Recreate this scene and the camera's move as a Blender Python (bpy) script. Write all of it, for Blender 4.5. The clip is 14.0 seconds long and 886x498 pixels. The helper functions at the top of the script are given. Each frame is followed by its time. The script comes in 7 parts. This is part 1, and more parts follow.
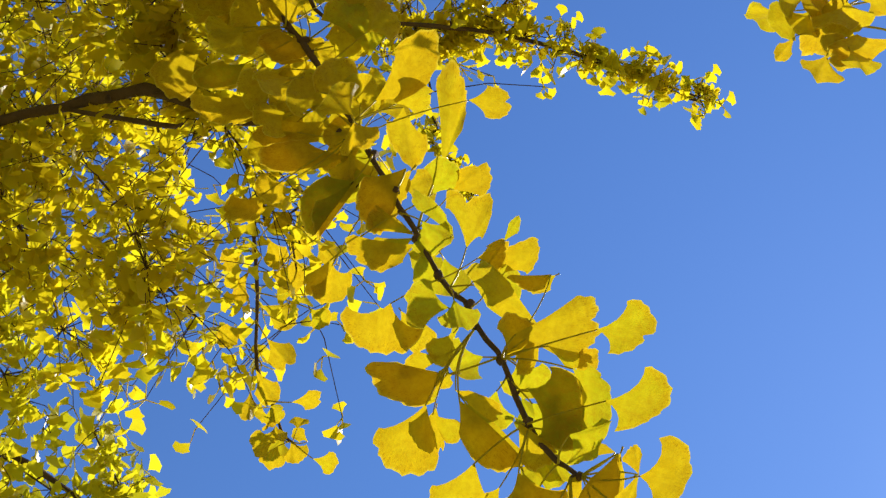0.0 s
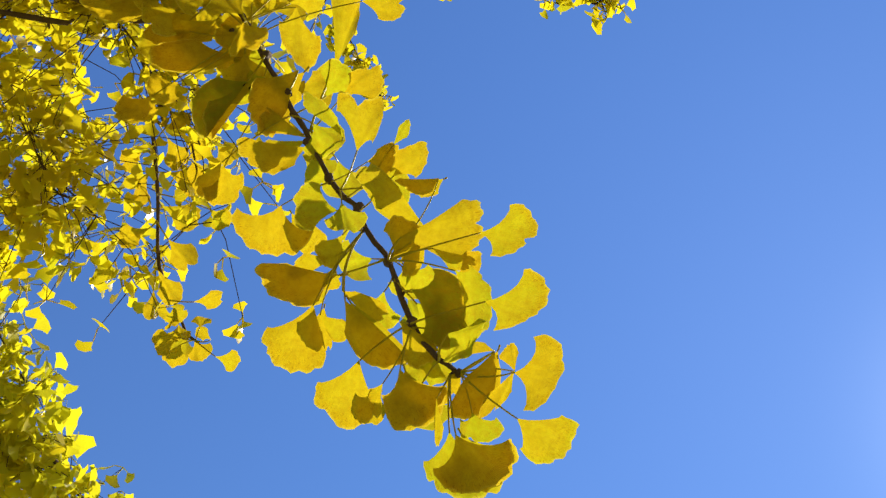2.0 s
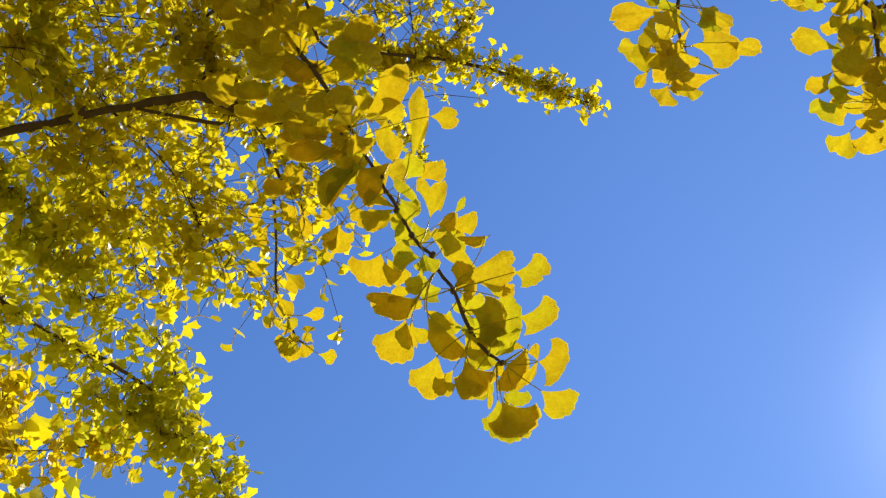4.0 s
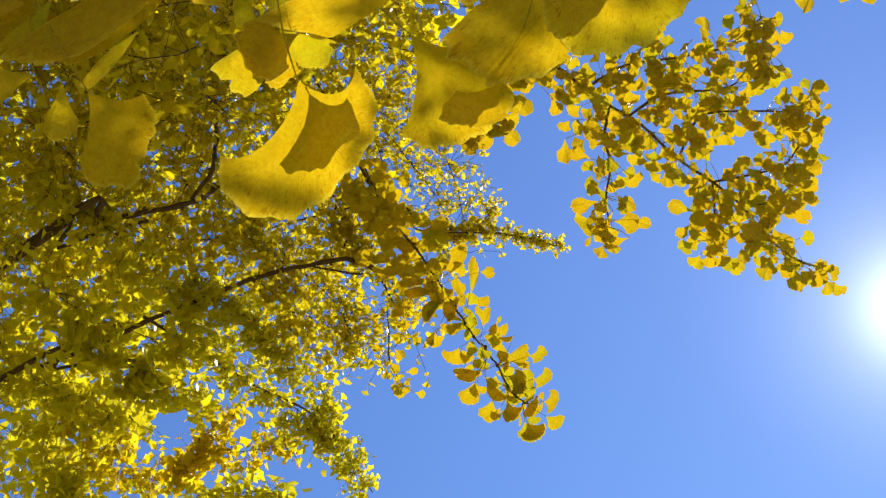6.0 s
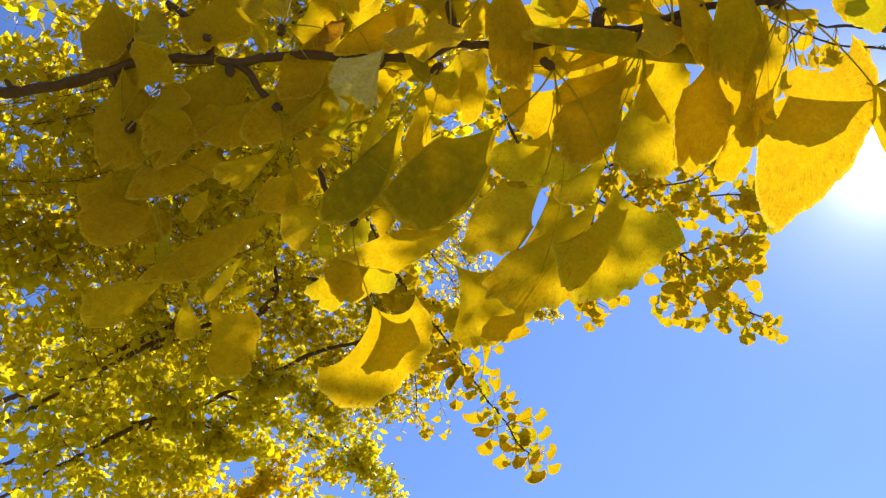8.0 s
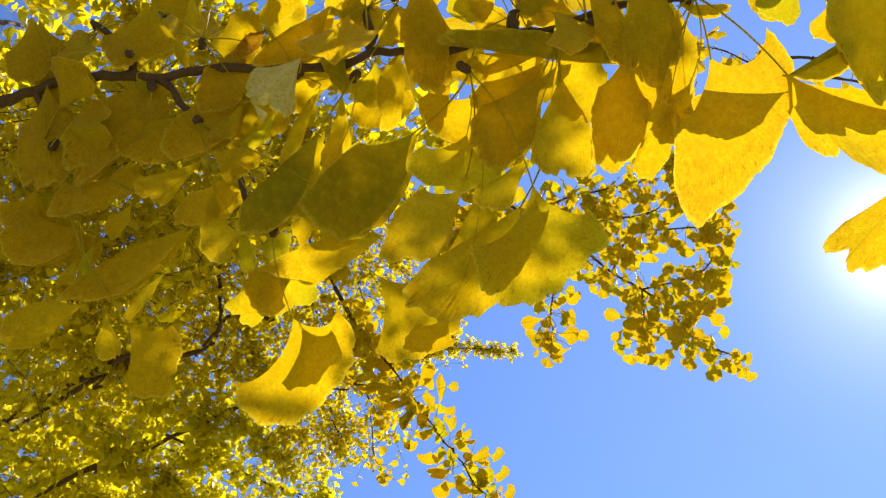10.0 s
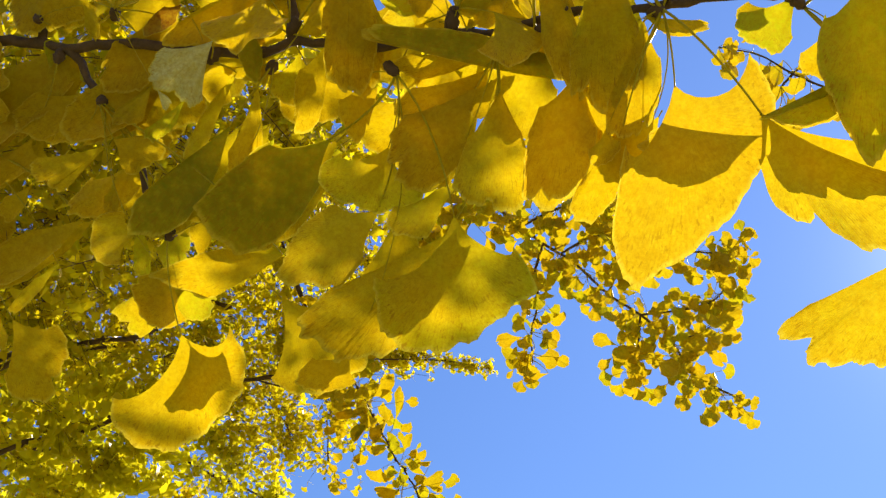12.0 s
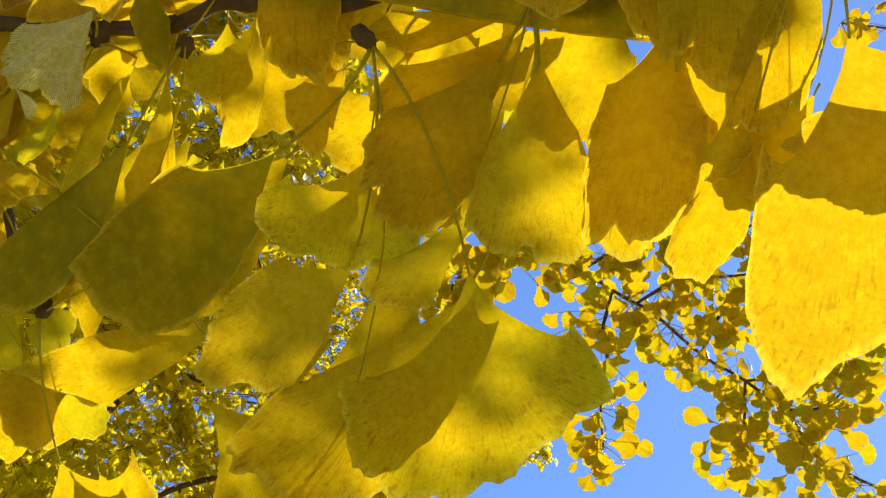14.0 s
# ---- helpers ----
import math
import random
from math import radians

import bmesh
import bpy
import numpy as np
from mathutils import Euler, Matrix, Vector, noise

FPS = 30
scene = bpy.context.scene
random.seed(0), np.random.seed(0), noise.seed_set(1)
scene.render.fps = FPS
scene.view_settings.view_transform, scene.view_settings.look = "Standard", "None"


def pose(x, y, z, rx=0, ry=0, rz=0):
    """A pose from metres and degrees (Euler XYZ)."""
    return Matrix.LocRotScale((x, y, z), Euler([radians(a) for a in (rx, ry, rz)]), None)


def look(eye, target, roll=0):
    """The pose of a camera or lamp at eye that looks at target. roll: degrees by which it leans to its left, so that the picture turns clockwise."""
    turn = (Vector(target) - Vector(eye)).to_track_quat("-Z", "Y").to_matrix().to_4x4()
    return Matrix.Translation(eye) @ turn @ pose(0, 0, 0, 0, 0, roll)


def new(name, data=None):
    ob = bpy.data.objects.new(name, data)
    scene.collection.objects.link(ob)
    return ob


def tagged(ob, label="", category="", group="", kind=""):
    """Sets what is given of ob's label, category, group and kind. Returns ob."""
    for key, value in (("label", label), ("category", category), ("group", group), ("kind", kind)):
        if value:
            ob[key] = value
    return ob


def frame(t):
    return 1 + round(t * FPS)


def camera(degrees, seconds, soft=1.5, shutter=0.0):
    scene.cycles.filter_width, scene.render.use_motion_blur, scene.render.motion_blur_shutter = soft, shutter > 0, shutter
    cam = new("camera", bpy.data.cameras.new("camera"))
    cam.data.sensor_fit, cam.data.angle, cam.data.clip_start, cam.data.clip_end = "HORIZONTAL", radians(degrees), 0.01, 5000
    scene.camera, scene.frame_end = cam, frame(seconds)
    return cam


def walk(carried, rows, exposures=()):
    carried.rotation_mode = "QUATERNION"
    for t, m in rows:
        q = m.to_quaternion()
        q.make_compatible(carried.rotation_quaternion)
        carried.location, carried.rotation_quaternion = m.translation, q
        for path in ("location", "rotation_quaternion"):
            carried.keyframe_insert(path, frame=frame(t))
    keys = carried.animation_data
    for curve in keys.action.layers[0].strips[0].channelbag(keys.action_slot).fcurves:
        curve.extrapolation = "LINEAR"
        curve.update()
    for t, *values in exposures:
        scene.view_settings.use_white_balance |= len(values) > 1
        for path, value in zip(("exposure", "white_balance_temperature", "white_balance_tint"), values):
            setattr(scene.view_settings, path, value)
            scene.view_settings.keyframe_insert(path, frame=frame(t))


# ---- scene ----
# The camera and its walk
cam = camera(50, 14.0, soft=1.35)
PATH = [
    (0, look((0.0536, 1.2533, 1.8426), (-0.2971, 2.4139, 3.4333), 13.26)),
    (0.5, look((0.0541, 1.2349, 1.8505), (-0.2717, 2.4646, 3.3938), 11.51)),
    (1, look((0.0590, 1.2543, 1.8389), (-0.2194, 2.4832, 3.3920), 10.79)),
    (1.5, look((0.0845, 1.2619, 1.8381), (-0.2131, 2.5040, 3.3771), 11.46)),
    (2, look((0.0848, 1.2496, 1.8417), (-0.1583, 2.5841, 3.3114), 8.66)),
    (4.5, look((0.0450, 0.8950, 1.5684), (-0.1099, 2.2477, 3.0334), 5.24)),
    (5, look((0.0251, 0.6945, 1.4515), (-0.0866, 2.1150, 2.8549), 3.27)),
    (5.5, look((-0.0282, 0.5565, 1.3670), (-0.0825, 1.9761, 2.7747), 1.04)),
    (6, look((-0.0740, 0.4113, 1.3509), (-0.0779, 1.8786, 2.7099), -1.40)),
    (6.5, look((-0.1286, 0.2838, 1.3615), (-0.1039, 1.7823, 2.6859), -2.76)),
    (7, look((-0.1905, 0.1033, 1.4055), (-0.1168, 1.6797, 2.6341), -4.32)),
    (7.5, look((-0.1742, -0.0838, 1.4687), (-0.1136, 1.5782, 2.5796), -3.90)),
    (10, look((-0.0344, 0.0119, 1.3887), (-0.0080, 1.5465, 2.6710), -4.38)),
    (10.5, look((-0.0157, -0.1251, 1.4831), (-0.0096, 1.5162, 2.6259), -1.62)),
    (11, look((0.0000, 0.0000, 1.4500), (0.0000, 1.5760, 2.6813), 0.00)),
    (11.5, look((0.0753, 0.1133, 1.4442), (0.0186, 1.6266, 2.7505), 1.67)),
    (12, look((0.1614, 0.0876, 1.5546), (-0.0031, 1.6754, 2.7595), 5.64)),
    (12.5, look((0.1414, 0.2747, 1.5150), (0.0130, 1.7477, 2.8617), 5.20)),
    (13, look((0.1577, 0.4198, 1.5638), (0.0070, 1.8217, 2.9822), 5.71)),
    (13.5, look((0.1884, 0.2939, 1.7667), (-0.0719, 1.8870, 2.9476), 8.99)),
    (14, look((0.1614, 0.3749, 1.8123), (-0.1329, 1.9155, 3.0533), 7.14)),
]
walk(cam, PATH, [(0.0, 1.0, 6450, 10), (5.5, 0.98, 6600, 12), (7.0, 1.15, 7000, 19), (10.0, 1.31, 7050, 17), (11.5, 1.19, 6900, 14), (13.0, 1.34, 7050, 15), (14.0, 1.32, 6950, 14)])

# Clear autumn sky and a low sun in front of the camera
SUN = Vector((0.4448, 0.7001, 0.5585))
world = bpy.data.worlds.new("sky")
scene.world = world
world.use_nodes = True
wn = world.node_tree.nodes
sky = wn.new("ShaderNodeTexSky")
sky.sky_type = "NISHITA"
sky.sun_disc = False
sky.sun_elevation = math.asin(SUN.z)
sky.sun_rotation = math.atan2(SUN.x, SUN.y)
sky.air_density = 1.0
sky.dust_density = 0.05
sky.altitude = 900.0
sky.ozone_density = 3.0
WL = world.node_tree.links


def wnode(kind, op="", **inputs):
    n = wn.new(kind)
    if op:
        n.operation = op
    for k, v in inputs.items():
        sock = n.inputs[int(k[1:])]
        if isinstance(v, bpy.types.NodeSocket):
            WL.new(v, sock)
        else:
            sock.default_value = v
    return n.outputs


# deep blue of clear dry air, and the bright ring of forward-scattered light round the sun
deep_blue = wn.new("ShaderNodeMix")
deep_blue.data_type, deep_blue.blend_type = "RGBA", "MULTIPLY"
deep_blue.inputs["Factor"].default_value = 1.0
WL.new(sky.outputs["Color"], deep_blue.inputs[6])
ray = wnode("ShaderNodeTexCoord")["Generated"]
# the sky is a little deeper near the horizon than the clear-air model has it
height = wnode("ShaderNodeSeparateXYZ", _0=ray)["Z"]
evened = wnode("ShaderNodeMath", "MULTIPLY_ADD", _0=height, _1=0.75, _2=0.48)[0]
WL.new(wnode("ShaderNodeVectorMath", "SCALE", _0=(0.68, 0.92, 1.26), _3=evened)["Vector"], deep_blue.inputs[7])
cosine = wnode("ShaderNodeVectorMath", "DOT_PRODUCT", _0=ray, _1=tuple(SUN))["Value"]
cosine = wnode("ShaderNodeMath", "MAXIMUM", _0=cosine, _1=0.0)[0]
inner = wnode("ShaderNodeMath", "MULTIPLY", _0=wnode("ShaderNodeMath", "POWER", _0=cosine, _1=950.0)[0], _1=6.5)[0]
outer = wnode("ShaderNodeMath", "MULTIPLY", _0=wnode("ShaderNodeMath", "POWER", _0=cosine, _1=170.0)[0], _1=2.4)[0]
broad = wnode("ShaderNodeMath", "MULTIPLY", _0=wnode("ShaderNodeMath", "POWER", _0=cosine, _1=12.0)[0], _1=0.35)[0]
halo = wnode("ShaderNodeMath", "ADD", _0=wnode("ShaderNodeMath", "ADD", _0=inner, _1=outer)[0], _1=broad)[0]
glow = wn.new("ShaderNodeMix")
glow.data_type, glow.blend_type = "RGBA", "ADD"
glow.inputs["Factor"].default_value = 1.0
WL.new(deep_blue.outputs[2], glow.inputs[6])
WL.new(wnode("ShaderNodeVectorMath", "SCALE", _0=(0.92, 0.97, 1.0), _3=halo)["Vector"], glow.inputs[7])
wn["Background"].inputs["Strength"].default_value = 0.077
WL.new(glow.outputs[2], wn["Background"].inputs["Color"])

sun_data = bpy.data.lights.new("sun", "SUN")
sun_data.energy = 4.0
sun_data.angle = radians(1.8)
sun_data.color = (1.0, 0.915, 0.80)
sun_lamp = new("sun", sun_data)
sun_lamp.matrix_world = look(SUN * 60, (0, 0, 0))


# ---- materials ----
def shader(name):
    m = bpy.data.materials.new(name)
    m.use_nodes = True
    nt = m.node_tree
    return m, nt, nt.nodes["Principled BSDF"]


def ramp(nt, stops, source):
    r = nt.nodes.new("ShaderNodeValToRGB")
    e = r.color_ramp.elements
    while len(e) < len(stops):
        e.new(0.5)
    for el, (p, c) in zip(e, stops):
        el.position, el.color = p, (*c, 1)
    nt.links.new(source, r.inputs[0])
    return r.outputs[0]


def noise_tex(nt, scale, detail=3.0, rough=0.6, coords=None):
    n = nt.nodes.new("ShaderNodeTexNoise")
    n.inputs["Scale"].default_value = scale
    n.inputs["Detail"].default_value = detail
    n.inputs["Roughness"].default_value = rough
    if coords:
        nt.links.new(coords, n.inputs["Vector"])
    return n.outputs["Fac"]


def mixed(nt, fac, a, b, mode="MIX"):
    n = nt.nodes.new("ShaderNodeMix")
    n.data_type, n.blend_type = "RGBA", mode
    if isinstance(fac, float):
        n.inputs["Factor"].default_value = fac
    else:
        nt.links.new(fac, n.inputs["Factor"])
    for sock, v in ((n.inputs[6], a), (n.inputs[7], b)):
        if isinstance(v, tuple):
            sock.default_value = (*v, 1)
        else:
            nt.links.new(v, sock)
    return n.outputs[2]


def maths(nt, op, a, b=0.0):
    n = nt.nodes.new("ShaderNodeMath")
    n.operation = op
    for sock, v in zip(n.inputs, (a, b)):
        if isinstance(v, (int, float)):
            sock.default_value = v
        else:
            nt.links.new(v, sock)
    return n.outputs[0]


def stretched(nt, coords, by):
    n = nt.nodes.new("ShaderNodeVectorMath")
    n.operation = "MULTIPLY"
    nt.links.new(coords, n.inputs[0])
    n.inputs[1].default_value = by
    return n.outputs[0]


def leaf_material(name, tones, rim, joined=False, through_light=0.52, veins=0.20, vein_tone=(0.30, 0.19, 0.01)):
    """Thin ginkgo leaf: soft gloss, light shining through, fan veins, freckles, tinted margin, and a backlit edge glow
    put into the colour.
    """
    m, nt, p = shader(name)
    N, links = nt.nodes, nt.links
    if joined:
        rnd = N.new("ShaderNodeNewGeometry").outputs["Random Per Island"]
    else:
        rnd = N.new("ShaderNodeObjectInfo").outputs["Random"]
    tone = ramp(nt, tones, rnd)
    geo = N.new("ShaderNodeTexCoord").outputs["Object"]
    blot = noise_tex(nt, 22.0 if not joined else 60.0, 4.0, 0.6, geo)
    tone = mixed(nt, ramp(nt, [(0.38, (0, 0, 0)), (0.72, (1, 1, 1))], blot), tone, rim)
    if not joined:
        uv = N.new("ShaderNodeUVMap").outputs["UV"]
        sep = N.new("ShaderNodeSeparateXYZ")
        links.new(uv, sep.inputs[0])
        edge = ramp(nt, [(0.80, (0, 0, 0)), (0.99, (0.65, 0.65, 0.65))], sep.outputs[1])
        tone = mixed(nt, edge, tone, rim)
        freck = noise_tex(nt, 620.0, 3.0, 0.75, geo)
        near_rim = maths(nt, "MULTIPLY", ramp(nt, [(0.54, (0, 0, 0)), (0.68, (0.8, 0.8, 0.8))], freck), ramp(nt, [(0.45, (0.06, 0.06, 0.06)), (0.92, (0.7, 0.7, 0.7))], sep.outputs[1]))
        tone = mixed(nt, near_rim, tone, (0.36, 0.20, 0.015))
        # thin pale line at the outermost edge: backlit glow painted into the colour
        margin = ramp(nt, [(0.955, (0, 0, 0)), (0.985, (0.7, 0.7, 0.7))], sep.outputs[1])
        tone = mixed(nt, margin, tone, (0.78, 0.70, 0.16))
        streak = noise_tex(nt, 9.0, 5.0, 0.75, stretched(nt, uv, (9.0, 1.3, 1.0)))
        tone = mixed(nt, ramp(nt, [(0.50, (0, 0, 0)), (0.75, (0.22, 0.22, 0.22))], streak), tone, mixed(nt, 0.5, tone, (0.50, 0.30, 0.02)))
        mottle = noise_tex(nt, 75.0, 6.0, 0.7, geo)
        tone = mixed(nt, ramp(nt, [(0.42, (0, 0, 0)), (0.70, (0.55, 0.55, 0.55))], mottle), tone, (0.72, 0.60, 0.05))
        dash = noise_tex(nt, 5.0, 3.0, 0.7, stretched(nt, uv, (10.0, 2.2, 1.0)))
        dash = maths(nt, "MULTIPLY", ramp(nt, [(0.56, (0, 0, 0)), (0.64, (0.85, 0.85, 0.85))], dash), ramp(nt, [(0.50, (0.05, 0.05, 0.05)), (0.88, (0.85, 0.85, 0.85))], sep.outputs[1]))
        tone = mixed(nt, dash, tone, (0.34, 0.19, 0.015))
        cloud = noise_tex(nt, 34.0, 5.0, 0.72, geo)
        tone = mixed(nt, ramp(nt, [(0.46, (0, 0, 0)), (0.74, (0.72, 0.72, 0.72))], cloud), tone, mixed(nt, 0.55, tone, (0.40, 0.24, 0.015)))
        grain = noise_tex(nt, 240.0, 4.0, 0.7, geo)
        tone = mixed(nt, ramp(nt, [(0.40, (0, 0, 0)), (0.70, (0.80, 0.80, 0.80))], grain), tone, mixed(nt, 0.65, tone, (0.42, 0.25, 0.012)))
        wave = N.new("ShaderNodeTexWave")
        wave.wave_type, wave.bands_direction = "BANDS", "X"
        wave.inputs["Scale"].default_value = 19.0
        wave.inputs["Distortion"].default_value = 1.4
        wave.inputs["Detail"].default_value = 2.0
        links.new(uv, wave.inputs["Vector"])
        tone = mixed(nt, maths(nt, "MULTIPLY", wave.outputs["Fac"], veins), tone, mixed(nt, 0.5, tone, vein_tone))
        bump = N.new("ShaderNodeBump")
        bump.inputs["Strength"].default_value = 0.25
        bump.inputs["Distance"].default_value = 0.0006
        links.new(wave.outputs["Fac"], bump.inputs["Height"])
        links.new(bump.outputs["Normal"], p.inputs["Normal"])
    tone = mixed(nt, 1.0, tone, (0.93, 0.975, 0.62) if joined else (0.935, 0.965, 0.60), "MULTIPLY")
    links.new(tone, p.inputs["Base Color"])
    p.inputs["Roughness"].default_value = 0.30 if joined else 0.42
    p.inputs["Specular IOR Level"].default_value = 0.40 if joined else 0.20
    tl = N.new("ShaderNodeBsdfTranslucent")
    links.new(mixed(nt, 1.0, tone, (1.0, 0.99, 0.5) if joined else (1.02, 0.96, 0.5), "MULTIPLY"), tl.inputs["Color"])
    mix = N.new("ShaderNodeMixShader")
    mix.inputs[0].default_value = through_light
    links.new(p.outputs[0], mix.inputs[1])
    links.new(tl.outputs[0], mix.inputs[2])
    links.new(mix.outputs[0], N["Material Output"].inputs["Surface"])
    return m


def bark_material(name, dark, light, scale):
    m, nt, p = shader(name)
    geo = nt.nodes.new("ShaderNodeTexCoord").outputs["Object"]
    coarse = noise_tex(nt, scale, 6.0, 0.65, geo)
    fine = noise_tex(nt, scale * 7, 4.0, 0.7, geo)
    nt.links.new(mixed(nt, maths(nt, "MULTIPLY", fine, 0.6), ramp(nt, [(0.3, dark), (0.7, light)], coarse), light), p.inputs["Base Color"])
    p.inputs["Roughness"].default_value = 0.85
    bump = nt.nodes.new("ShaderNodeBump")
    bump.inputs["Strength"].default_value = 0.7
    bump.inputs["Distance"].default_value = 0.15 / scale
    nt.links.new(maths(nt, "ADD", coarse, fine), bump.inputs["Height"])
    nt.links.new(bump.outputs["Normal"], p.inputs["Normal"])
    return m


GOLDS = [(0.0, (0.64, 0.47, 0.018)), (0.45, (0.66, 0.525, 0.020)), (0.75, (0.63, 0.545, 0.022)), (1.0, (0.54, 0.53, 0.024))]
gold = leaf_material("leaf_gold", GOLDS, (0.64, 0.43, 0.014))
amber = leaf_material("leaf_amber", [(0.0, (0.62, 0.44, 0.020)), (0.6, (0.64, 0.50, 0.022)), (1.0, (0.58, 0.50, 0.024))], (0.58, 0.38, 0.022))
rim = leaf_material("leaf_green_rimmed", [(0.0, (0.66, 0.50, 0.020)), (1.0, (0.62, 0.52, 0.020))], (0.54, 0.53, 0.022))
lime = leaf_material("leaf_yellow_green", [(0.0, (0.50, 0.53, 0.024)), (1.0, (0.57, 0.55, 0.024))], (0.40, 0.48, 0.026))
# leaves still green, with some of their shade put into the colour
green = leaf_material("leaf_green_shaded", [(0.0, (0.27, 0.31, 0.018)), (1.0, (0.30, 0.33, 0.018))], (0.36, 0.36, 0.018))
pale = leaf_material("leaf_pale_silvery", [(0.0, (0.80, 0.82, 0.98)), (1.0, (0.78, 0.81, 0.96))], (0.55, 0.58, 0.60), through_light=0.12, veins=0.95, vein_tone=(0.10, 0.13, 0.05))
spray = leaf_material("foliage_gold", [(0.0, (0.71, 0.56, 0.028)), (0.5, (0.69, 0.58, 0.030)), (1.0, (0.62, 0.59, 0.036))], (0.69, 0.53, 0.026), True, 0.69)
fresh = leaf_material("foliage_yellow_green", [(0.0, (0.64, 0.59, 0.045)), (0.5, (0.69, 0.60, 0.042)), (1.0, (0.74, 0.57, 0.035))], (0.63, 0.59, 0.045), True, 0.69)
rust = leaf_material("foliage_orange_gold", [(0.0, (0.72, 0.55, 0.020)), (1.0, (0.70, 0.58, 0.020))], (0.70, 0.50, 0.018), True, 0.72)
rusty = leaf_material("leaf_brown_red", [(0.0, (0.20, 0.055, 0.016)), (1.0, (0.23, 0.06, 0.018))], (0.12, 0.035, 0.012), through_light=0.35)
stalk = leaf_material("stalk", [(0.0, (0.50, 0.48, 0.06)), (1.0, (0.58, 0.50, 0.06))], (0.44, 0.42, 0.06), through_light=0.3)
bark = bark_material("bark_twig", (0.036, 0.021, 0.016), (0.115, 0.070, 0.050), 90.0)
trunk_bark = bark_material("bark_trunk", (0.05, 0.042, 0.034), (0.20, 0.17, 0.14), 14.0)


# ---- mesh helpers ----
def mesh_of(name, verts, faces, mats, slots=None, uvs=None, smooth=True):
    me = bpy.data.meshes.new(name)
    me.from_pydata([tuple(v) for v in verts], [], faces)
    for mt in mats:
        me.materials.append(mt)
    if slots is not None:
        me.polygons.foreach_set("material_index", slots)
    me.polygons.foreach_set("use_smooth", [smooth] * len(me.polygons))
    if uvs is not None:
        layer = me.uv_layers.new(name="UVMap")
        idx = np.zeros(len(me.loops), dtype=np.int32)
        me.loops.foreach_get("vertex_index", idx)
        layer.data.foreach_set("uv", np.asarray(uvs, dtype=np.float32)[idx].ravel())
    me.update()
    return me


def part(name, me, parent, label=""):
    ob = new(name, me)
    ob.parent = parent
    return tagged(ob, label)


def glide(points, step):
    """Smooth line through the points, in steps of about that length."""
    p = [np.array(q, dtype=float) for q in points]
    p = [2 * p[0] - p[1]] + p + [2 * p[-1] - p[-2]]
    out = []
    for a, b, c, d in zip(p, p[1:], p[2:], p[3:]):
        n = max(2, int(np.linalg.norm(c - b) / step))
        for k in range(n):
            t = k / n
            out.append(0.5 * (2 * b + (c - a) * t + (2 * a - 5 * b + 4 * c - d) * t * t + (3 * b - a - 3 * c + d) * t ** 3))
    out.append(p[-2])
    return np.array(out)


def tube(line, radii, sides, rng=None, rough=0.0):
    """Vertices and faces of a tapered tube along a line."""
    n = len(line)
    tang = np.gradient(line, axis=0)
    tang /= np.linalg.norm(tang, axis=1, keepdims=True) + 1e-12
    ref = np.array((0.3, 0.2, 0.93))
    verts, faces = [], []
    for i in range(n):
        u = np.cross(tang[i], ref)
        u /= np.linalg.norm(u) + 1e-12
        v = np.cross(tang[i], u)
        for k in range(sides):
            a = 2 * math.pi * k / sides
            r = radii[i] * (1 + (rough * (rng.random() - 0.5) if rng else 0))
            verts.append(line[i] + r * (math.cos(a) * u + math.sin(a) * v))
    for i in range(n - 1):
        for k in range(sides):
            j = (k + 1) % sides
            faces.append((i * sides + k, i * sides + j, (i + 1) * sides + j, (i + 1) * sides + k))
    faces.append(tuple(range(sides))[::-1])
    faces.append(tuple((n - 1) * sides + k for k in range(sides)))
    return verts, faces


SPURS = {}
LOOKS = {"leaf_brown_red": "curled red-brown withered leaf", "leaf_pale_silvery": "pale silvery leaf with dark veins", "leaf_green_shaded": "leaf still green, darkened as in shade", "leaf_yellow_green": "yellow-green leaf", "leaf_green_rimmed": "yellow leaf with a greenish rim"}
DICE = np.random.default_rng(11)
FACE = np.array((0.08, -0.80, -0.60))


def branch(tree_of, points, r0, r1, spacing, label):
    """A knobbly twig or limb: tapered tube with short leafy spurs along it."""
    line = glide(points, max(0.012, r0))
    n = len(line)
    along = np.r_[0, np.cumsum(np.linalg.norm(np.diff(line, axis=0), axis=1))]
    radii = r0 + (r1 - r0) * (along / along[-1]) ** 0.8
    line = line + DICE.normal(0, r1 * 0.22, line.shape)
    nodes = []
    s = spacing
    verts, faces = [], []
    while s < along[-1]:
        i = int(np.searchsorted(along, s))
        nodes.append((line[min(i, n - 1)], radii[min(i, n - 1)]))
        radii[max(0, i - 1):i + 1] *= 1.18
        s += spacing * DICE.uniform(0.7, 1.3)
    nodes.append((line[-1], radii[-1]))
    verts, faces = tube(line, radii, 9 if r0 > 0.004 else 7, DICE, 0.22)
    tips = []
    for q, r in nodes:
        way = DICE.normal(0, 1, 3) + np.array((0, -0.5, -0.6))
        way /= np.linalg.norm(way)
        size = min(r, 0.006)
        length = size * DICE.uniform(1.5, 3.0)
        stub = np.array([q, q + way * (r + length * 0.5), q + way * (r + length)])
        sv, sf = tube(stub, [size * 0.75, size * 0.62, size * 0.35], 6, DICE, 0.4)
        off = len(verts)
        verts += sv
        faces += [tuple(k + off for k in f) for f in sf]
        tips.append(q + way * (r + length * 0.8))
    ob = part("limb" if r0 > 0.01 else "branch", mesh_of("branch", verts, faces, [bark]), tree_of, label)
    SPURS[ob.name] = np.array(tips)
    return ob


